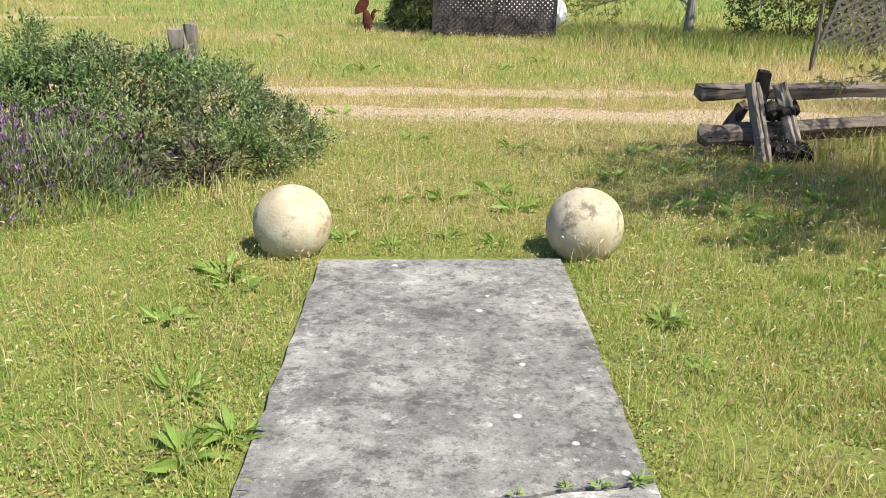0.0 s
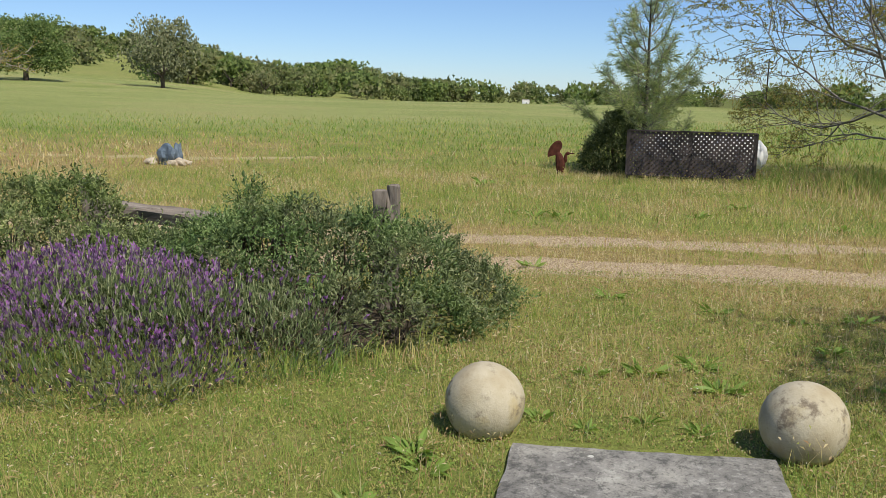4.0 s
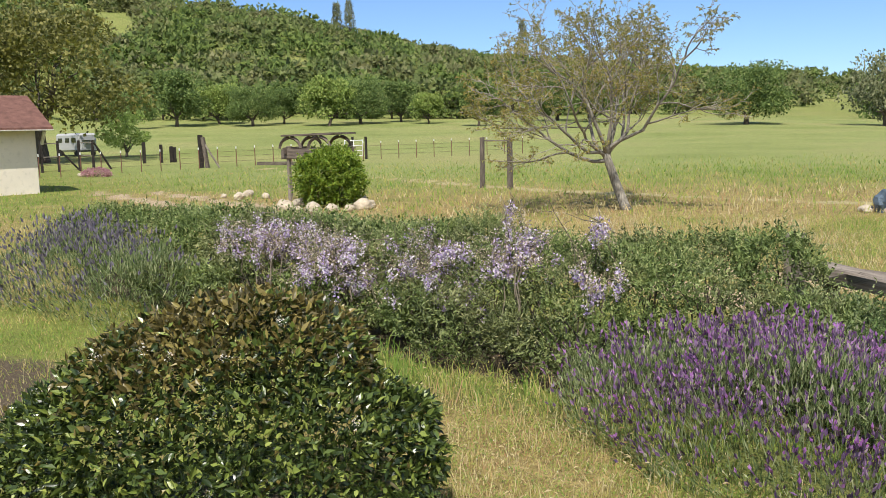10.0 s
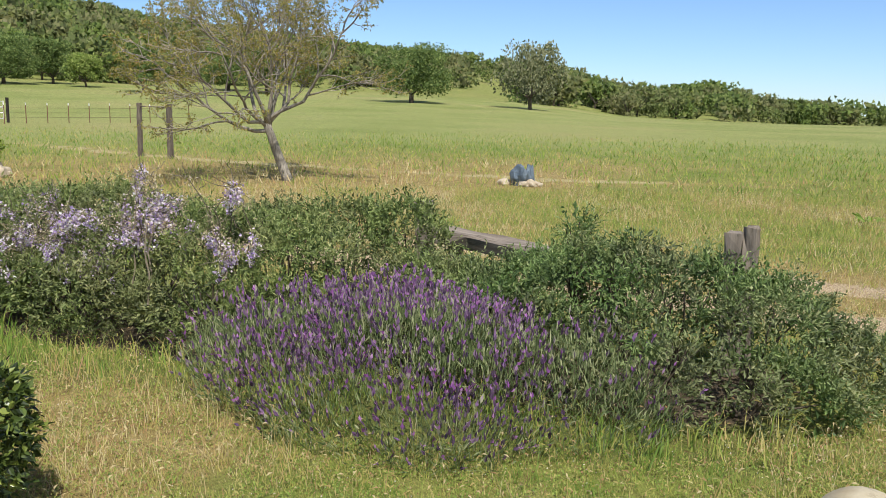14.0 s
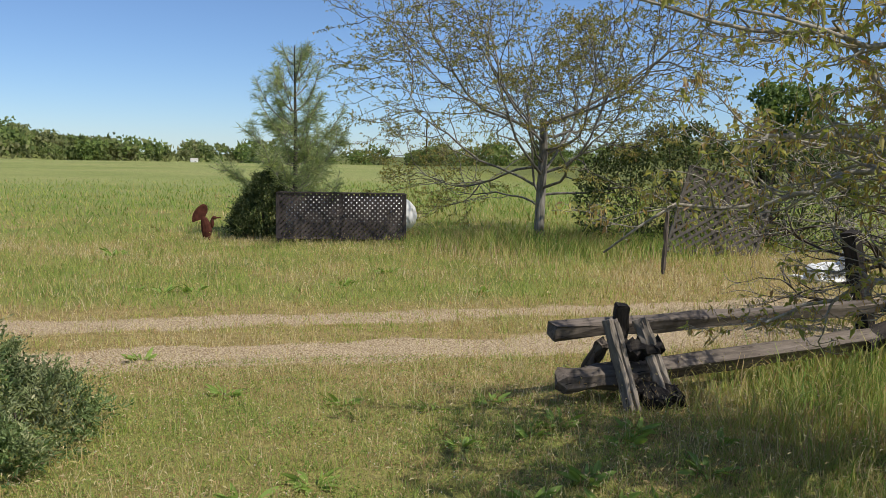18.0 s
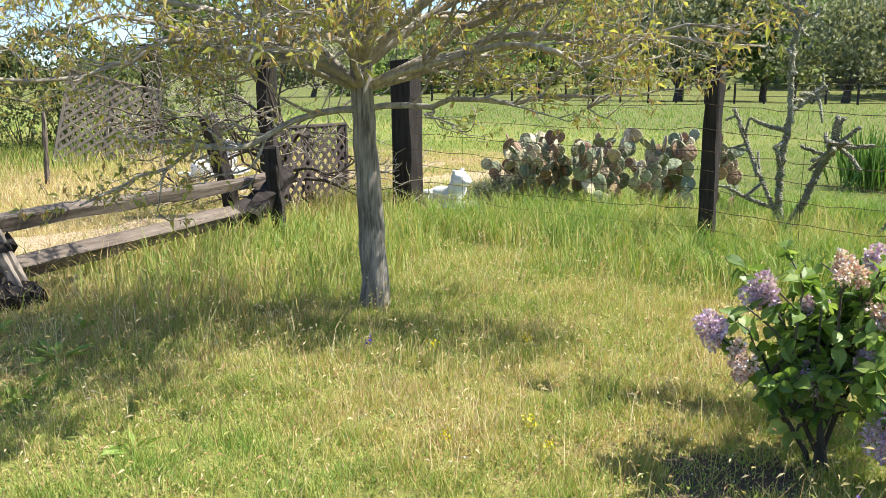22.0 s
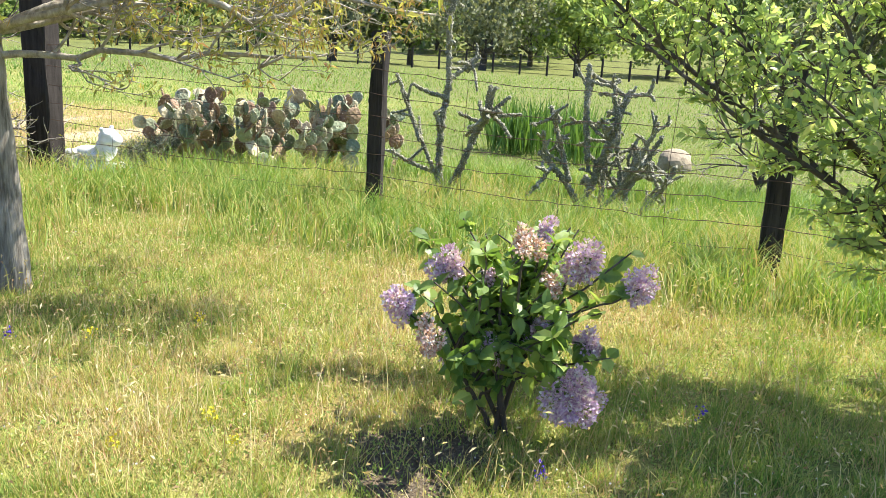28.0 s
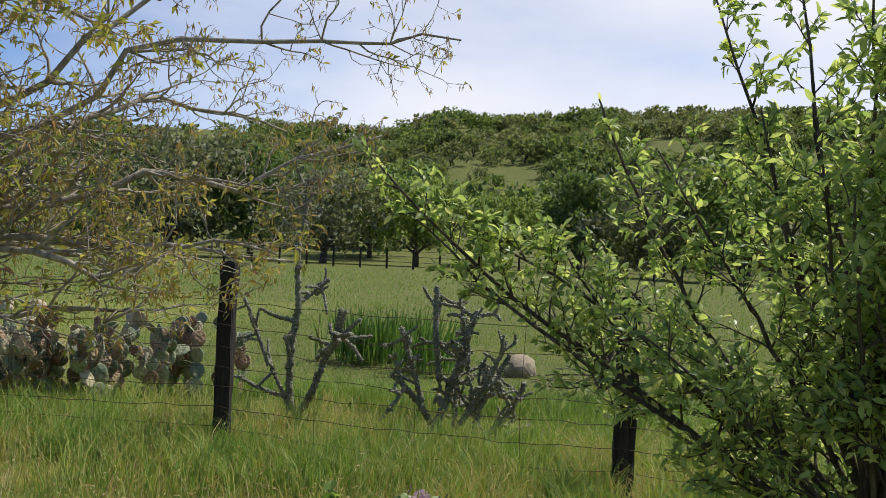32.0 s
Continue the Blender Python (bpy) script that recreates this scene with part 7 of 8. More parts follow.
for k in range(15):
    a = k / 15 * 6.28
    rock("stone", x0 + 1.3 * math.cos(a) + 0.5, y0 + 1.1 * math.sin(a) - 0.4, 0.14 + 0.045 * ((k * 5) % 3), (1.1, 0.9, 0.8), PALE_ROCK, "pale rounded stone edging the bush", "stone ring", 40 + k, 0.12)
x0, y0 = from_path(-69.4, 29.0)
for k in range(6):
    rock("stone", x0 + 0.35 * (k - 2.5), y0 + 0.25 * ((k * 3) % 4), 0.11 + 0.04 * ((k * 5) % 3), (1.0, 0.9, 0.8), PALE_ROCK, "pale stone heaped in the grass", "heap of stones", 60 + k, 0.14)

# wire fence on steel posts
STEEL = plain_material("rusty_steel", (0.20, 0.10, 0.07), 0.8, 0.3)
field_fence = thing("field_fence", from_path(-66, 58) + (gz(*from_path(-66, 58)),), "wire field fence on thin rusty posts with white tips", "fence")
o3 = np.array((*from_path(-66, 58), gz(*from_path(-66, 58))))
line = []
for k in range(30):
    az = -84 + k * 1.15
    x, y = from_path(az, 49 + 0.55 * k)
    line.append(np.array((x, y, gz(x, y))) - o3)
v, f = tubes([(np.array([(0, 0, -0.1), (0, 0, 0.6), (0, 0, 1.12)]), np.array([0.028, 0.028, 0.028]))], 5)
post_me = mesh_from("post", v, f, [STEEL])
v, f = tubes([(np.array([(0, 0, 1.12), (0, 0, 1.26)]), np.array([0.032, 0.032]))], 5)
tip_me = mesh_from("white_tip", v, f, [WHITE])
for q in line:
    pp = put("post", post_me, field_fence, Matrix.Translation(q))
    put("white_tip", tip_me, pp)
for hz in (0.35, 0.65, 0.95):
    v, f = tubes([(np.array([q + np.array((0, 0, hz)) for q in line]), np.full(len(line), 0.008))], 3, False)
    put("wire", mesh_from("wire", v, f, [WIRE]), field_fence)

# corral gates beside the shed
x0, y0 = from_path(-78.8, 58)
ob = thing("corral_gate", (x0, y0, gz(x0, y0)) + (0, 0, 10), "dark corral gate posts with diagonal braces", "gate")
for k, sx in enumerate((-1.7, -0.7, 0.55, 1.4)):
    timber("post", (0, sx, -0.1), (0, sx, 1.85), 0.13, 0.13, ob, DARK_WOOD)
for a, b in (((0, 0.5, 0.05), (0, -0.6, 1.3)), ((0, 2.5, 0.0), (0, 1.5, 1.7)), ((0, -2.0, 0.1), (0, -1.7, 1.5))):
    timber("brace", a, b, 0.11, 0.10, ob, DARK_WOOD)
for hz in (0.9, 1.7):
    timber("rail", (0, -1.7, hz), (0, -0.7, hz), 0.06, 0.06, ob, GREY_WOOD)
    timber("rail", (0, 0.55, hz), (0, 1.4, hz), 0.06, 0.06, ob, GREY_WOOD)
# white stock gate
x0, y0 = from_path(-61.6, 62)
ob = thing("stock_gate", (x0, y0, gz(x0, y0)) + (0, 0, 28), "white tubular stock gate between dark posts", "gate")
for hz in (0.25, 0.6, 0.95, 1.3):
    v, f = tubes([(np.array([(-0.75, 0, hz), (0.75, 0, hz)]), np.full(2, 0.035))], 6)
    put("rail", mesh_from("rail", v, f, [WHITE]), ob)
for sx in (-0.75, 0.0, 0.75):
    v, f = tubes([(np.array([(sx, 0, 0.2), (sx, 0, 1.35)]), np.full(2, 0.035))], 6)
    put("upright", mesh_from("upright", v, f, [WHITE]), ob)
for sx in (-0.15, 0.95):
    timber("post", (sx, 0.1, -0.1), (sx, 0.1, 1.55), 0.14, 0.14, ob, DARK_WOOD)

# ---- shed ----
PLASTER = plain_material("cream_plaster", (0.74, 0.67, 0.56), 0.9, 0, 0.07, 0.9, 0.004)
ROOF = plain_material("red_brown_shingle", (0.17, 0.085, 0.065), 0.9, 0, 0.3, 4.0, 0.01)
TRIM = plain_material("pale_trim", (0.55, 0.52, 0.46), 0.7)
cx, cy = from_path(-80.6, 37.5)
shed = thing("shed", (cx, cy, gz(cx, cy)) + (0, 0, 8), "cream plastered shed with a red-brown shingle roof", "shed")
part("wall", beam_between((-2.2, -3.0, -0.3), (-2.2, -3.0, 2.55), 4.4, 6.0, r, 0.0, 0.02, 0), PLASTER, shed)
for sgn in (1, -1):
    bm = bmesh.new()
    e, ridge = (-2.2 + sgn * 2.75, 2.42), (-2.2, 3.75)
    vs = []
    for (a, b) in ((e[0], e[1]), (ridge[0], ridge[1]), (ridge[0], ridge[1] + 0.12), (e[0], e[1] + 0.12)):
        vs.append([bm.verts.new((a, yy, b)) for yy in (-6.5, 0.5)])
    for i in range(4):
        j = (i + 1) % 4
        bm.faces.new((vs[i][0], vs[i][1], vs[j][1], vs[j][0]))
    bm.faces.new([q[0] for q in vs])
    bm.faces.new([q[1] for q in reversed(vs)])
    bmesh.ops.recalc_face_normals(bm, faces=bm.faces[:])
    part("roof", bm, ROOF, shed)
bm = bmesh.new()
for yy in (0.0, -0.12):
    bm.faces.new([bm.verts.new(q) for q in ((0, yy, 2.5), (-4.4, yy, 2.5), (-2.2, yy, 3.72))])
bmesh.ops.recalc_face_normals(bm, faces=bm.faces[:])
part("gable", bm, PLASTER, shed)
part("fascia", beam_between((0.56, -6.5, 2.44), (0.56, 0.5, 2.44), 0.14, 0.04, r, 0, 0.004, 0), TRIM, shed)
part("bracket", beam_between((0.02, 0.2, 1.9), (0.45, 0.2, 2.4), 0.1, 0.1, r, 0, 0.004, 0), TRIM, shed)

# ---- parked camper far off ----
PAINT = plain_material("white_vehicle_paint", (0.45, 0.45, 0.44), 0.4, 0, 0.06)
GLASS = plain_material("dark_window_glass", (0.02, 0.025, 0.03), 0.1, 0, 0.1, 3, 0, 0.8)
RUBBER = plain_material("tyre_rubber", (0.025, 0.025, 0.025), 0.9)
cx, cy = from_path(-78.4, 86)
van = thing("camper", pose(cx, cy, gz(cx, cy), 0, 0, 16) @ Matrix.Scale(0.72, 4), "old white camper parked under the oak", "vehicle")
part("body", box_bm(6.0, 2.3, 2.3, None, 0, 0, 0.25), PAINT, van)
van.children[0].location.z = 0.5
for sx, sy, w, h in ((3.02, 0, 0.06, 0.75),):
    part("windscreen", beam_between((sx, -0.9, 1.9), (sx, 0.9, 1.9), 0.75, 0.05, r, 0, 0.01, 0), GLASS, van)
for sx in (-1.8, 0.0, 1.6):
    part("side_window", beam_between((sx - 0.5, -1.16, 1.95), (sx + 0.5, -1.16, 1.95), 0.05, 0.55, r, 0, 0.01, 0), GLASS, van)
    part("side_window", beam_between((sx - 0.5, 1.16, 1.95), (sx + 0.5, 1.16, 1.95), 0.05, 0.55, r, 0, 0.01, 0), GLASS, van)
part("bumper", beam_between((3.1, -1.1, 0.6), (3.1, 1.1, 0.6), 0.22, 0.12, r, 0, 0.02, 0), RUBBER, van)
for sx in (-2.0, 2.1):
    for sy in (-1.0, 1.0):
        v, f = tubes([(np.array([(sx, sy - 0.12, 0.38), (sx, sy + 0.12, 0.38)]), np.full(2, 0.4))], 16)
        put("wheel", mesh_from("wheel", v, f, [RUBBER]), van)
# small light tree beside it
x0, y0 = from_path(-75.6, 80)
PALE_GREEN = leaf_material("pale_green_leaves", [(0.0, (0.16, 0.22, 0.07)), (0.5, (0.27, 0.34, 0.12)), (1.0, (0.38, 0.43, 0.19))], 0.6, 0.5, gain=1.6)
wood, crown = oak_parts(67, 4.5, 4.2, 3600, 0.17, 26, 0.12)
root = thing("young_tree", (x0, y0, gz(x0, y0)), "pale green young tree in the pasture", "tree")
put("trunk", mesh_from("trunk", wood[0], wood[1], [BROWN_BARK], True), root)
put("crown", mesh_from("crown", crown[0], crown[1], [PALE_GREEN]), root)

# ---- east side: overgrown screen, posts, far pasture fence ----
DARK_BUSH = leaf_material("dark_bush_leaves", [(0.0, (0.035, 0.05, 0.018)), (0.6, (0.07, 0.095, 0.032)), (1.0, (0.14, 0.15, 0.06))], 0.5, 0.25)
# bush added where only dark shade lies under the trees
shrub("dark_bush", [(6.9, 17.6, 0.9, 1.2, 0.9, 1.0), (8.3, 17.2, 1.0, 1.2, 1.0, 1.1), (9.6, 16.6, 0.9, 1.1, 1.0, 1.0), (7.6, 17.5, 1.7, 1.0, 0.8, 0.7)], 7600, "dark green bush standing in for the shade under the trees", "bush", DARK_BUSH, "", 0.16, 0.07, 0.04, 6, 32, 0.3, 0.15)
x0, y0 = 9.0, 16.7
ob = thing("gate_post", (x0, y0, gz(x0, y0)), "tall dark timber gate post", "post", "gate posts")
timber("timber", (0, 0, -0.1), (0.0, 0, 2.0), 0.28, 0.26, ob, DARK_WOOD, 0.2)
x0, y0 = 5.62, 13.45
ob = thing("stake", (x0, y0, gz(x0, y0)), "thin weathered stake standing in the tall grass", "post")
timber("timber", (0, 0, -0.1), (0.03, 0, 1.0), 0.055, 0.05, ob, OLD_WOOD, 0.2)
x0, y0 = 6.2, 8.95
ob = thing("gate_post", (x0, y0, gz(x0, y0)), "tall dark timber post by the lattice", "post", "gate posts")
timber("timber", (0, 0, -0.1), (0.0, 0, 2.25), 0.15, 0.15, ob, DARK_WOOD, 0.2)
VINE_SPEC = [(5, 0.1, 0.0, 17, 0.85, 1.5, 0.6, 0.2), (7, 0.26, -0.03, 8, 0.8, 0.55, 0.5, 0.2), (6, 0.28, -0.03, 6, 0.9, 0.6, 0.5, 0.2), (4, 0.3, 0.0, 0, 0, 0, 0, 0)]
bare_tree("climbing_vine", 6.35, 8.85, 71, VINE_SPEC, 1.0, 0.035, (0, 0, 1), "tangled bare vine over the lattice panel", OLIVE_LEAF, 1.2, 0.04, BROWN_BARK, 0, False, "vine")
TWIG_SPEC = [(4, 0.1, 0.0, 9, 0.75, 1.8, 0.6, 0.2), (6, 0.18, 0.02, 7, 0.7, 0.5, 0.5, 0.2), (5, 0.2, 0.0, 5, 0.8, 0.5, 0.5, 0.2), (3, 0.2, 0.0, 0, 0, 0, 0, 0)]
bare_tree("bare_bush", 11.2, 1.6, 72, TWIG_SPEC, 0.6, 0.035, (0, 0, 1), "bare brown twiggy bush behind the wire fence", OLIVE_LEAF, 0.4, 0.03, BROWN_BARK, 0, False, "bush")
shrub("dark_bush", [(-0.45, 19.75, 0.5, 0.5, 0.45, 0.55), (-0.35, 19.8, 0.95, 0.38, 0.4, 0.4), (-0.75, 19.7, 0.3, 0.35, 0.35, 0.35)], 700, "dense dark juniper bush at the foot of the pine", "bush", DARK_BUSH, "", 0.14, 0.06, 0.02, 7, 36, 0.3, 0.15, 5)
GREY_LEAF = leaf_material("grey_leaves", [(0.0, (0.05, 0.062, 0.042)), (0.5, (0.14, 0.155, 0.12)), (1.0, (0.30, 0.31, 0.26))], 0.7, 0.25)
shrub("grey_shrub", [(7.99, 7.44, 0.24, 0.17, 0.17, 0.15), (8.17, 7.27, 0.29, 0.20, 0.20, 0.18)], 190, "low silver-grey shrub beside the cactus bed", "shrub", GREY_LEAF, "", 0.15, 0.035, 0.007, 9, 37, 0.3, 0.12, 6)
rr = np.random.default_rng(38)
IRIS = leaf_material("iris_leaves", [(0.0, (0.05, 0.10, 0.02)), (0.6, (0.10, 0.18, 0.04)), (1.0, (0.17, 0.26, 0.07))], 0.5, 0.35)
for ix, iy, n in ((12.6, 4.9, 260), (13.2, 4.3, 220), (12.2, 3.9, 160)):
    base = np.stack((rr.normal(0, 0.22, n), rr.normal(0, 0.22, n), np.full(n, -0.02)), 1)
    v, f = leaves(rr, base, unit(rr.normal(0, 0.2, (n, 3)) + np.array((0, 0, 1.0))), 0.72, 0.035, 0.1, 0.05, 0.35, 0.4)
    root = thing("iris_clump", (ix, iy, gz(ix, iy)), "clump of tall sword-shaped green leaves behind the cacti", "plant", "leaf clumps behind the cacti")
    put("foliage", mesh_from("foliage", v, f, [IRIS]), root)
for k, (sx, sy) in enumerate(((15.5, 12.8), (15.9, 12.45))):
    rock("stone", sx, sy, 0.17, (1.1, 0.9, 0.8), PALE_ROCK, "pale stone in the dry yard beyond the cactus", "stones in the yard", 80 + k, 0.12)
oak(31.0, 62, 1, 0.62, "tall dark oak beyond the drive", 0.7, 1.1)
oak(38.0, 80, 2, 0.62, "grey oak beyond the drive", 1.7, 1.1)
pasture = thing("pasture_fence", (50, 20, gz(50, 20)), "dark pasture fence at the foot of the woods", "fence")
o4 = np.array((50, 20, gz(50, 20)))
v, f = tubes([(np.array([(0, 0, -0.1), (0, 0, 1.25)]), np.full(2, 0.07))], 6)
post_me = mesh_from("post", v, f, [DARK_WOOD])
pl = []
for k in range(38):
    x, y = place_polar(44 + 1.7 * k, 60 - 4 * math.sin(k * 0.09))
    pl.append(np.array((x, y, gz(x, y))) - o4)
    put("post", post_me, pasture, Matrix.Translation(pl[-1]))
for hz in (0.45, 0.8, 1.15):
    v, f = tubes([(np.array([q + np.array((0, 0, hz)) for q in pl]), np.full(len(pl), 0.018))], 3, False)
    put("wire", mesh_from("wire", v, f, [DARK_WOOD]), pasture)

# ---- far farmhouse and a pole in the valley ----
x0, y0 = place_polar(-6.4, 285)
hut = thing("farmhouse", Matrix.Translation((x0, y0, gz(x0, y0))) @ Matrix.Scale(0.3, 4), "small white farmhouse far across the field", "house")
part("wall", box_bm(7, 5, 2.8, None, 0, 0, 0.03), WHITE, hut)
for sgn in (-1, 1):
    part("roof", beam_between((-3.9, sgn * 1.5, 3.25), (3.9, sgn * 1.5, 3.25), 0.15, 3.6, r, 0, 0.02, 0, sgn * 0.45), TRIM, hut)
part("door", beam_between((0.6, -2.52, 0.9), (1.5, -2.52, 0.9), 0.05, 1.9, r, 0, 0, 0), BROWN_BARK, hut)
x0, y0 = place_polar(8.3, 240)
ob = thing("utility_pole", (x0, y0, gz(x0, y0)), "distant wooden utility pole", "pole")
timber("pole", (0, 0, -0.3), (0, 0, 12.5), 0.3, 0.3, ob, DARK_WOOD)
timber("crossarm", (-1.1, 0, 11.8), (1.1, 0, 11.8), 0.14, 0.12, ob, DARK_WOOD)
# pale-roofed house on the eastern hillside
d = 90
while d < 330 and (gz(*place_polar(67.6, d)) - 1.9) / d < math.tan(radians(2.95)):
    d += 2
x0, y0 = place_polar(67.6, d)
hut = thing("farmhouse", (x0, y0, gz(x0, y0)) + (0, 0, 20), "low house with a pale roof on the wooded hillside", "house")
part("wall", box_bm(0.021 * d, 4, 2.4, None, 0, 0, 0.03), BROWN_BARK, hut)
for sgn in (-1, 1):
    part("roof", beam_between((-0.012 * d, sgn * 1.2, 2.6), (0.012 * d, sgn * 1.2, 2.6), 0.15, 2.8, r, 0, 0.02, 0, sgn * 0.3), WHITE, hut)
# board, stub posts and a flowering mound in the far yard
x0, y0 = from_path(-66.4, 56)
ob = thing("fallen_board", (x0, y0, gz(x0, y0)), "dark board lying in the pasture", "board")
timber("timber", (-1.5, -0.8, 0.12), (1.5, 0.8, 0.12), 0.22, 0.2, ob, OLD_WOOD)
for k, (q, h) in enumerate(((-74.6, 1.5), (-73.6, 1.3), (-73.0, 1.15), (-72.8, 1.1))):
    x0, y0 = from_path(q, 66)
    ob = thing("stub_post", (x0, y0, gz(x0, y0)), "dark stub post in the pasture", "post", "stub posts in the pasture")
    timber("timber", (0, 0, -0.1), (0.05, 0, h), 0.2, 0.2, ob, DARK_WOOD)
PINK = leaf_material("pink_blossom", [(0.0, (0.22, 0.10, 0.13)), (0.6, (0.36, 0.18, 0.22)), (1.0, (0.5, 0.32, 0.34))], 0.7, 0.3)
x0, y0 = from_path(-77.4, 50)
shrub("flower_mound", [(x0, y0, 0.1, 0.9, 0.7, 0.32)], 700, "low mound of dull pink flowers", "plant", PINK, "", 0.12, 0.07, 0.05, 5, 39)
for k in range(4):
    rock("stone", x0 - 1.4 + 0.3 * k, y0 - 0.5, 0.2, (1.2, 0.9, 0.6), PALE_ROCK, "pale stone beside the flower mound", "stones by the mound", 90 + k, 0.14)
# ---- grass ----
gm = Nodes("grass_blades", 0.6, 0, 0.3)
tone = gm.attr("tone")
isl = gm.island()
tt = gm.math("ADD", tone, gm.math("MULTIPLY", gm.math("SUBTRACT", isl, 0.5), 0.68))
gcol = gm.ramp(tt, [(0.0, (0.16, 0.28, 0.045)), (0.28, (0.27, 0.36, 0.07)), (0.52, (0.42, 0.42, 0.11)), (0.74, (0.54, 0.44, 0.18)), (0.86, (0.46, 0.27, 0.14)), (1.0, (0.68, 0.57, 0.34))])
gm.base(gcol)
gm.lifted(0.42)
gm.thin(gm.mix(1.0, gcol, (1.0, 1.0, 0.6), "MULTIPLY"), 0.45)
GRASS = gm.m


def in_bushes(x, y):
    """Where shrubs and paving leave no room for grass."""
    hit = (np.abs(x + 0.005) < 0.66) & (y > -4) & (y < 4.62)
    for blobs, k in ((END_BLOBS, 0.8), (MID_BLOBS, 0.8), (LEFT_BLOBS, 0.8), (GB, 0.8), ([(-3.3, 5.1, 0, 1.1, 0.6, 1)], 0.45)):
        for (bx, by, bz, a, b, h) in blobs:
            hit |= ((x - bx) / a) ** 2 + ((y - by) / b) ** 2 < k * k
    return hit


def blades(r, x, y, h, w, lean, tn, segs=1):
    """Grass blades as thin bent triangles or as a quad with a tip. Returns verts, faces, tone per corner."""
    n = len(x)
    a = r.uniform(0, 6.28, n)
    side = np.stack((np.cos(a), np.sin(a), np.zeros(n)), 1)
    b = r.uniform(0, 6.28, n)
    bend = np.stack((np.cos(b), np.sin(b), np.zeros(n)), 1) * (lean * h)[:, None]
    base = np.stack((x, y, ground_z(x, y) - 0.004), 1)
    up = np.array((0, 0, 1.0))
    L, R = base - side * w[:, None] / 2, base + side * w[:, None] / 2
    tip = base + up * h[:, None] + bend
    if segs == 1:
        v = np.stack((L, R, tip), 1).reshape(-1, 3)
        return v, np.arange(n * 3).reshape(-1, 3), np.repeat(tn, 3)
    mid = base + up * (h * 0.6)[:, None] + bend * 0.3
    tip = base + up * (h * 0.93)[:, None] + bend * 1.0
    v = np.stack((L, R, mid + side * w[:, None] * 0.36, mid - side * w[:, None] * 0.36, tip), 1).reshape(-1, 3)
    i = np.arange(n)[:, None] * 5
    f = np.concatenate((i + np.array([[0, 1, 2]]), i + np.array([[0, 2, 3]]), i + np.array([[3, 2, 4]])))
    return v, f, np.repeat(tn, 5)


def grass_field(name, label, seed, r0, r1, count, height, width, segs, az0=-96, az1=118, want="lawn"):
    r = np.random.default_rng(seed)
    d = np.sqrt(r.uniform(r0 * r0, r1 * r1, count))
    az = np.radians(r.uniform(az0, az1, count))
    x, y = d * np.sin(az), 1 + d * np.cos(az)
    gravel, dry, lush, bare, track = zones(x, y)
    clump = fbm(x, y, 0.45, 40, 2)
    keep = ~in_bushes(x, y) & (r.uniform(0, 1, count) > gravel * 0.97) & (r.uniform(0, 1, count) > track * 0.8) & (r.uniform(0, 1, count) > bare * 0.8)
    keep &= r.uniform(0, 1, count) < 0.62 + 0.45 * clump
    if r1 > 50:
        keep &= r.uniform(0, 1, count) > smooth(d, 26, 60)
    if want == "lush":
        keep &= r.uniform(0, 1, count) < lush ** 1.3
    x, y, d, dry, lush, clump = (q[keep] for q in (x, y, d, dry, lush, clump))
    n = len(x)
    tn_far = 0.12 * smooth(d, 18, 30) + 0.26 * smooth(x, 8.5, 10)
    tall = (1 - 0.45 * smooth(x, 9, 11)) * (1 + 0.5 * clump + 0.5 * smooth(y, 10.5, 13) + 0.35 * smooth(x, 1.2, 3.5))
    h = height * tall * r.uniform(0.5, 1.35, n)
    w = width * r.uniform(0.7, 1.3, n)
    big = fbm(x, y, 3.2, 44)
    tn = 0.48 - tn_far + 0.36 * (dry - 0.25) - 0.19 * lush - 0.10 * clump + 0.26 * big + 0.16 * fbm(x, y, 1.1, 45) + 0.16 * smooth(d, 10.5, 13) * (1 - smooth(d, 17, 21)) * (x < 6) + r.normal(0, 0.12, n)
    if want == "stems":
        tn += 0.32 - 0.1 * (d > 9)
    v, f, t = blades(r, x, y, h, w, r.uniform(0.1, 0.95, n), np.clip(tn, 0, 1), segs)
    if want == "stems":
        # a drooping seed head at each tip
        top, way = v[4::5], unit(v[4::5] - v[2::5])
        heads = leaves(r, top - way * 0.01, unit(way + r.normal(0, 0.3, way.shape)), 0.034 + 0.1 * width, 2.6 * width, 0.2, 0.3)
        v, f = merge((v, f), heads)
        t = np.concatenate((t, np.repeat(np.clip(tn + 0.12, 0, 1), 4)))
    ob = put(name, mesh_from(name, v, f, [GRASS], False, {"tone": t}))
    tagged(ob, label, "grass", kind="stuff")


grass_field("lawn_grass", "short green and yellow lawn grass", 1, 0.9, 5.0, 210000, 0.042, 0.0052, 1)
grass_field("lawn_grass", "short lawn grass and weeds", 2, 5.0, 10.5, 300000, 0.046, 0.0075, 1)
grass_field("meadow_grass", "knee-high meadow grass", 3, 10.5, 20, 310000, 0.062, 0.011, 1)
grass_field("meadow_grass", "thin far meadow grass", 4, 20, 60, 220000, 0.10, 0.036, 1)
grass_field("lawn_grass", "fine yellowing lawn grass round the lilac", 8, 2.2, 8.5, 330000, 0.04, 0.005, 1, 28, 112)
grass_field("dry_stems", "dry straw-coloured grass stems with seed heads", 5, 1.5, 9, 46000, 0.15, 0.003, 2, want="stems")
grass_field("dry_stems", "rust and straw-coloured meadow stems", 6, 9, 24, 26000, 0.11, 0.007, 2, want="stems")
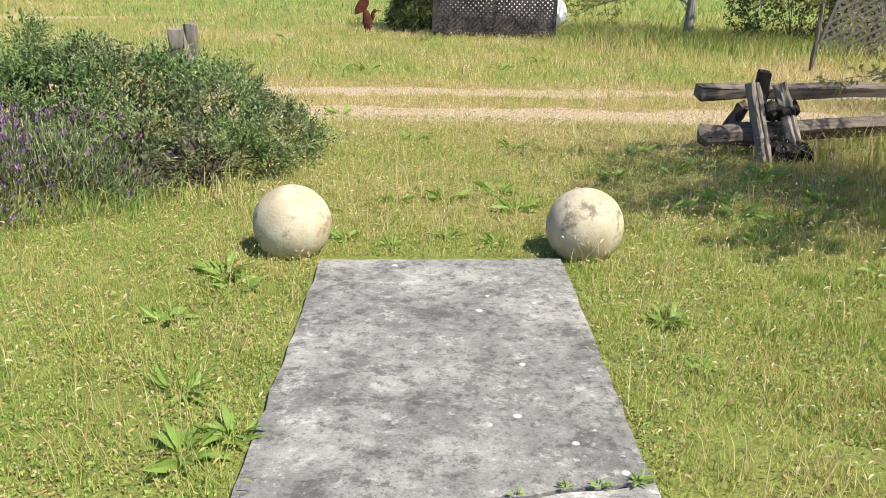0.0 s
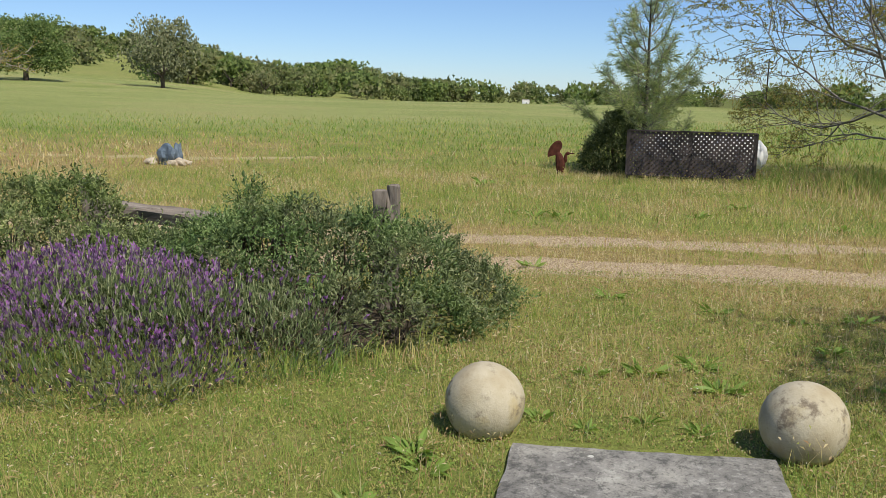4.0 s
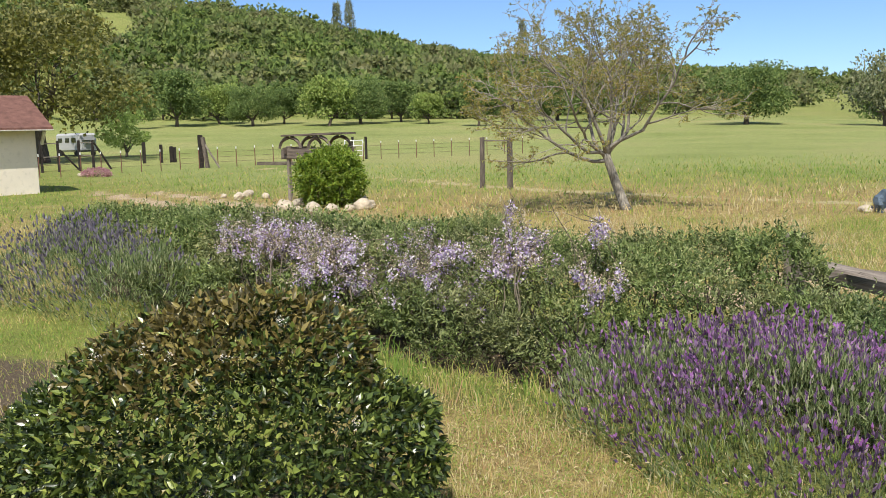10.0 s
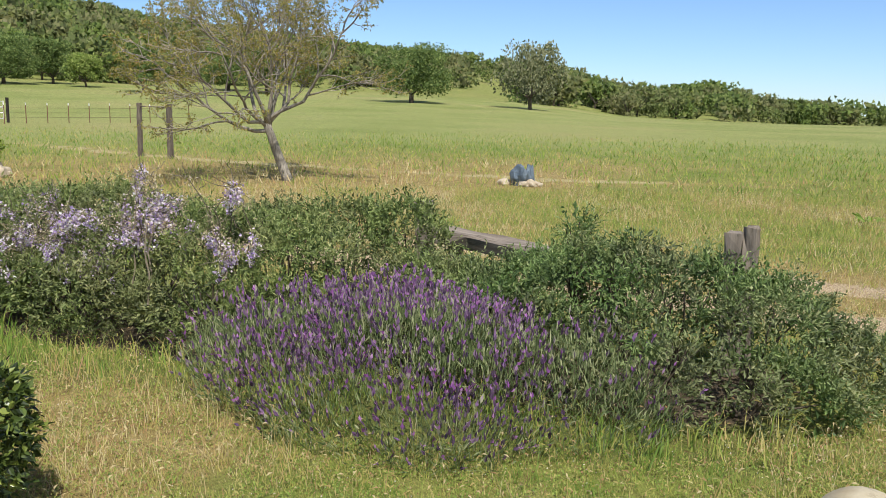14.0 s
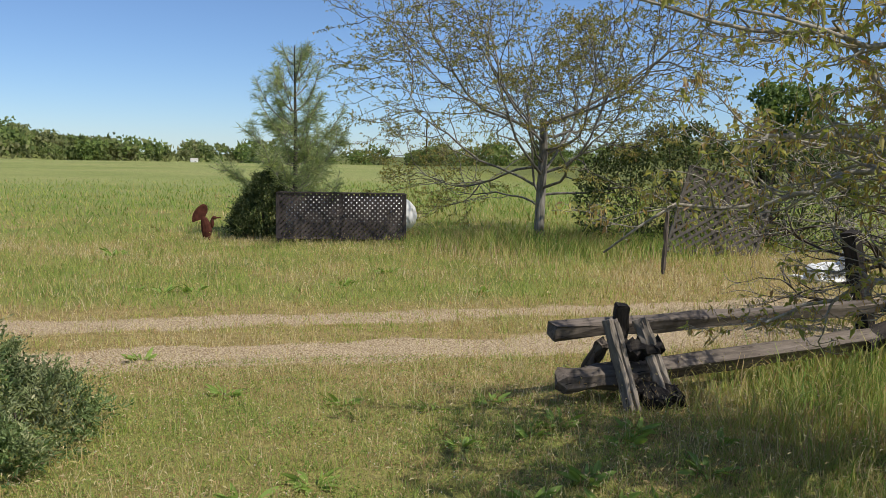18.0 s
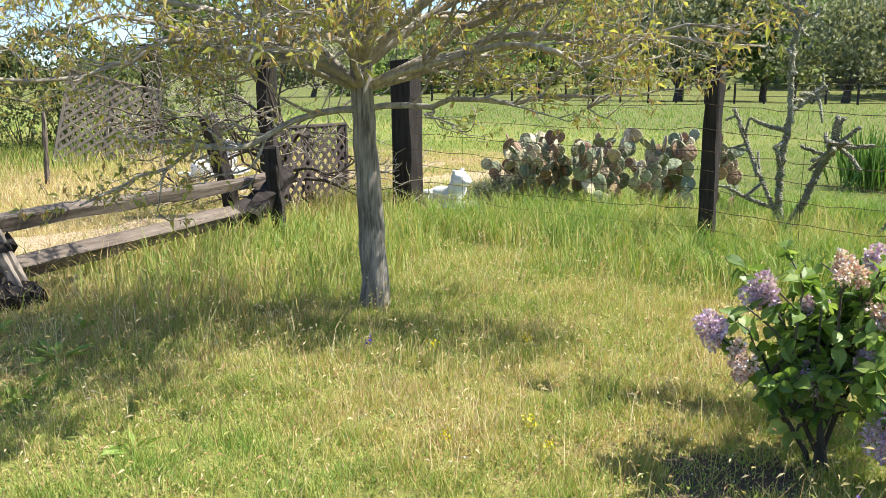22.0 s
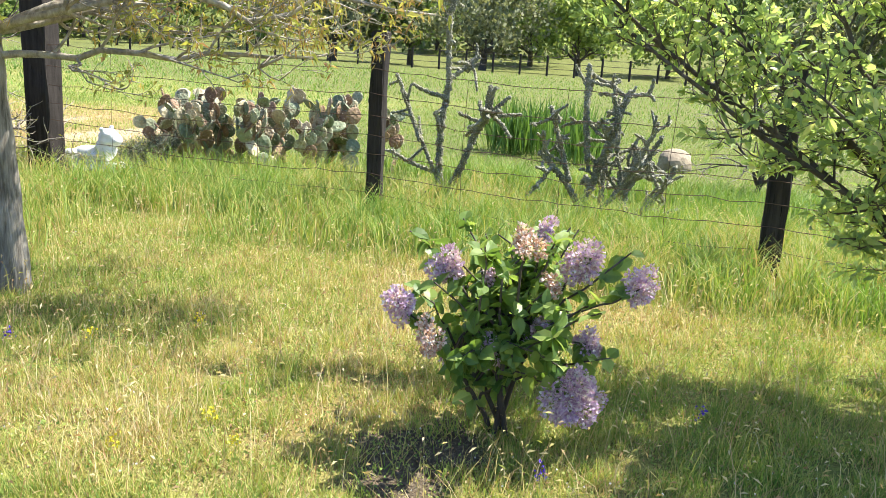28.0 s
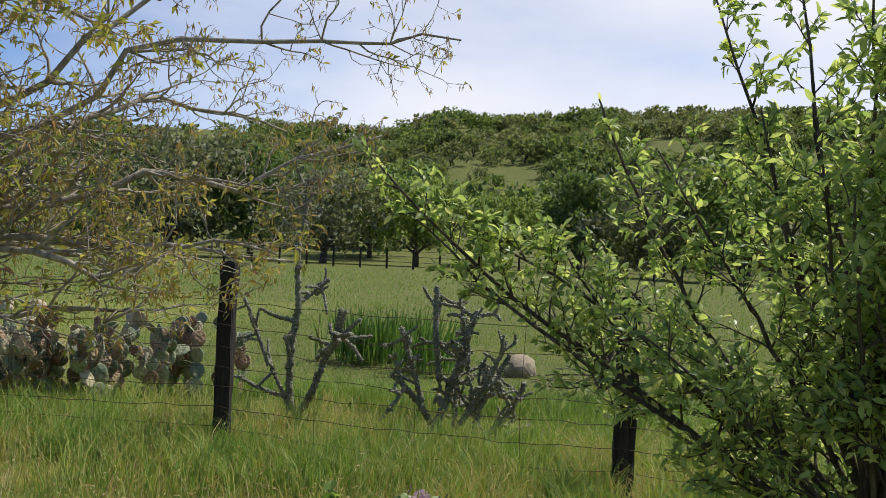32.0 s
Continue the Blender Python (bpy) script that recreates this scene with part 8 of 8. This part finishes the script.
grass_field("tall_grass", "tall lush green grass along the fences", 7, 3.5, 11, 230000, 0.19, 0.008, 2, 20, 116, "lush")

grass_field("tall_grass", "tall green grass at the foot of the hedge", 11, 4.0, 11, 70000, 0.17, 0.008, 2, -75, -8, "lush")
grass_field("tall_grass", "tall dark green grass under the field tree", 10, 11.5, 21, 60000, 0.15, 0.012, 2, 4, 40, "lush")

# low leaves of clover and stork's bill between the blades
COVER = leaf_material("ground_cover_leaves", [(0.0, (0.09, 0.15, 0.03)), (0.35, (0.19, 0.26, 0.05)), (0.6, (0.27, 0.29, 0.08)), (0.82, (0.30, 0.24, 0.10)), (0.92, (0.24, 0.13, 0.07)), (1.0, (0.34, 0.30, 0.16))], 0.6, 0.3, lift=0.3)
r = np.random.default_rng(19)
for count, r0, r1, a0, a1 in ((150000, 2.2, 7.5, 26, 112), (230000, 1.4, 8.0, -62, 26)):
    d = np.sqrt(r.uniform(r0 * r0, r1 * r1, count))
    az = np.radians(r.uniform(a0, a1, count))
    x, y = d * np.sin(az), 1 + d * np.cos(az)
    keep = ~in_bushes(x, y) & (fbm(x, y, 0.35, 46, 2) + 0.5 * fbm(x, y, 1.3, 47) > r.uniform(-0.9, 0.5, count)) & (zones(x, y)[2] < 0.6)
    x, y = x[keep], y[keep]
    P = np.stack((x, y, ground_z(x, y) + r.uniform(0.0, 0.035, len(x))), 1)
    v, f = leaves(r, P, rand_dirs(r, len(x), 0.25), 0.0145, 0.0095, 0.2)
    tagged(put("ground_cover", mesh_from("ground_cover", v, f, [COVER])), "low clover and small weeds in the lawn", "ground cover", kind="stuff")

# weeds with broad leaves in the lawn
WEED = leaf_material("weed_leaves", [(0.0, (0.10, 0.17, 0.03)), (0.6, (0.18, 0.26, 0.055)), (1.0, (0.28, 0.34, 0.10))], 0.5, 0.4)
WEED_SPOTS = [(-0.86, 2.60, 0.20), (-0.74, 2.72, 0.15), (-0.98, 3.04, 0.18), (-1.12, 4.29, 0.20), (-1.02, 4.12, 0.16), (-1.24, 3.74, 0.16), (1.0, 3.73, 0.15), (1.03, 3.27, 0.10), (0.03, 5.81, 0.2), (-0.31, 5.72, 0.16), (0.47, 5.55, 0.18), (-0.56, 4.9, 0.14), (0.02, 4.95, 0.13), (0.3, 4.85, 0.11), (-0.3, 4.8, 0.11),
              (1.5, 5.6, 0.2), (1.9, 5.83, 0.22), (2.2, 5.4, 0.2), (1.3, 6.5, 0.16), (2.46, 6.61, 0.22), (2.02, 6.82, 0.22), (1.78, 6.62, 0.2), (0.63, 7.5, 0.2), (0.39, 6.01, 0.2), (1.23, 7.26, 0.16), (-0.23, 7.9, 0.16), (1.68, 7.42, 0.18), (2.6, 5.85, 0.2), (1.88, 5.47, 0.2), (2.9, 6.3, 0.18), (-1.03, 9.1, 0.18), (2.33, 6.4, 0.2), (1.84, 4.95, 0.15), (2.3, 4.4, 0.14), (0.58, 2.425, 0.055), (0.46, 2.40, 0.05), (0.36, 2.385, 0.04), (0.2, 2.35, 0.035),
              (-1.38, 12.78, 0.24), (-1.04, 12.8, 0.24), (-1.76, 13.0, 0.22), (-2.78, 16.9, 0.3), (0.9, 13.0, 0.2), (2.6, 12.2, 0.2), (1.6, 14.2, 0.2)]
r = np.random.default_rng(9)
for x, y, s in WEED_SPOTS:
    n = int(r.integers(16, 26))
    root = thing("weed", (x, y, gz(x, y) + (0.03 if abs(x) < 0.64 and y < 4.4 else 0.0)), "low patch of green weeds in the lawn", "weed", "weeds in the grass")
    for k in range(n):
        a = r.uniform(0, 6.28)
        out = np.array([(np.cos(a), np.sin(a), r.uniform(0.2, 1.2))])
        b, q = a, s * 0.35 * math.sqrt(r.uniform(0, 1))
        size = s * r.uniform(0.35, 0.72)
        v, f = broad_leaves(r, np.array([(math.cos(b) * q, math.sin(b) * q * 0.8, 0.01)]), out, size, size * 0.27, 0.15, 0.35, 0.35, 0.8)
        v[:, 2] = np.maximum(v[:, 2], 0.004)
        put("leaf", mesh_from("leaf", v, f, [WEED]), root)
# tiny white flowers over the lawn, also painting in the grass's bright highlights
PETAL_GLINT = leaf_material("white_petals_and_glints", [(0.0, (0.5, 0.48, 0.42)), (1.0, (0.62, 0.58, 0.55))], 0.7, 0.3, gain=1.2)
d, az = np.sqrt(r.uniform(2.0, 64.0, 5200)), np.radians(r.uniform(-60, 100, 5200))
x, y = d * np.sin(az), 1 + d * np.cos(az)
keep = ~in_bushes(x, y) & (fbm(x, y, 1.2, 52) > -0.1)
P = np.stack((x[keep], y[keep], ground_z(x[keep], y[keep]) + r.uniform(0.02, 0.06, int(keep.sum()))), 1)
v, f = leaves(r, P, rand_dirs(r, len(P), 0.6), 0.009, 0.008, 0.2)
tagged(put("lawn_blossom", mesh_from("lawn_blossom", v, f, [PETAL_GLINT])), "tiny white flowers and painted highlight specks over the lawn", "flowers", kind="stuff")
# yellow and violet wild flowers
YELLOW = plain_material("yellow_petals", (0.75, 0.62, 0.03), 0.6)
VIOLET = plain_material("violet_petals", (0.12, 0.06, 0.42), 0.6)
for k, (x, y) in enumerate(((3.3, 3.0), (3.1, 3.35), (2.75, 2.2), (2.95, 2.1), (3.45, 3.2), (2.2, 3.4), (3.9, 4.2), (4.3, 3.9), (3.6, 1.95), (4.4, 1.5), (3.7, 4.5))):
    n = 26
    v, f = leaves(r, r.normal(0, 0.014, (n, 3)) + np.array((0, 0, 0.13)), rand_dirs(r, n, 0.6), 0.013, 0.011)
    st = leaves(r, np.zeros((4, 3)), rand_dirs(r, 4, 5), 0.13, 0.004)
    root = thing("wild_flower", (x, y, gz(x, y)), "violet wild flower in the grass" if k > 7 else "small yellow wild flower in the grass", "flower", "wild flowers")
    put("flower_head", mesh_from("flower_head", v, f, [VIOLET if k > 7 else YELLOW]), root)
    put("stem", mesh_from("stem", st[0], st[1], [WEED]), root)
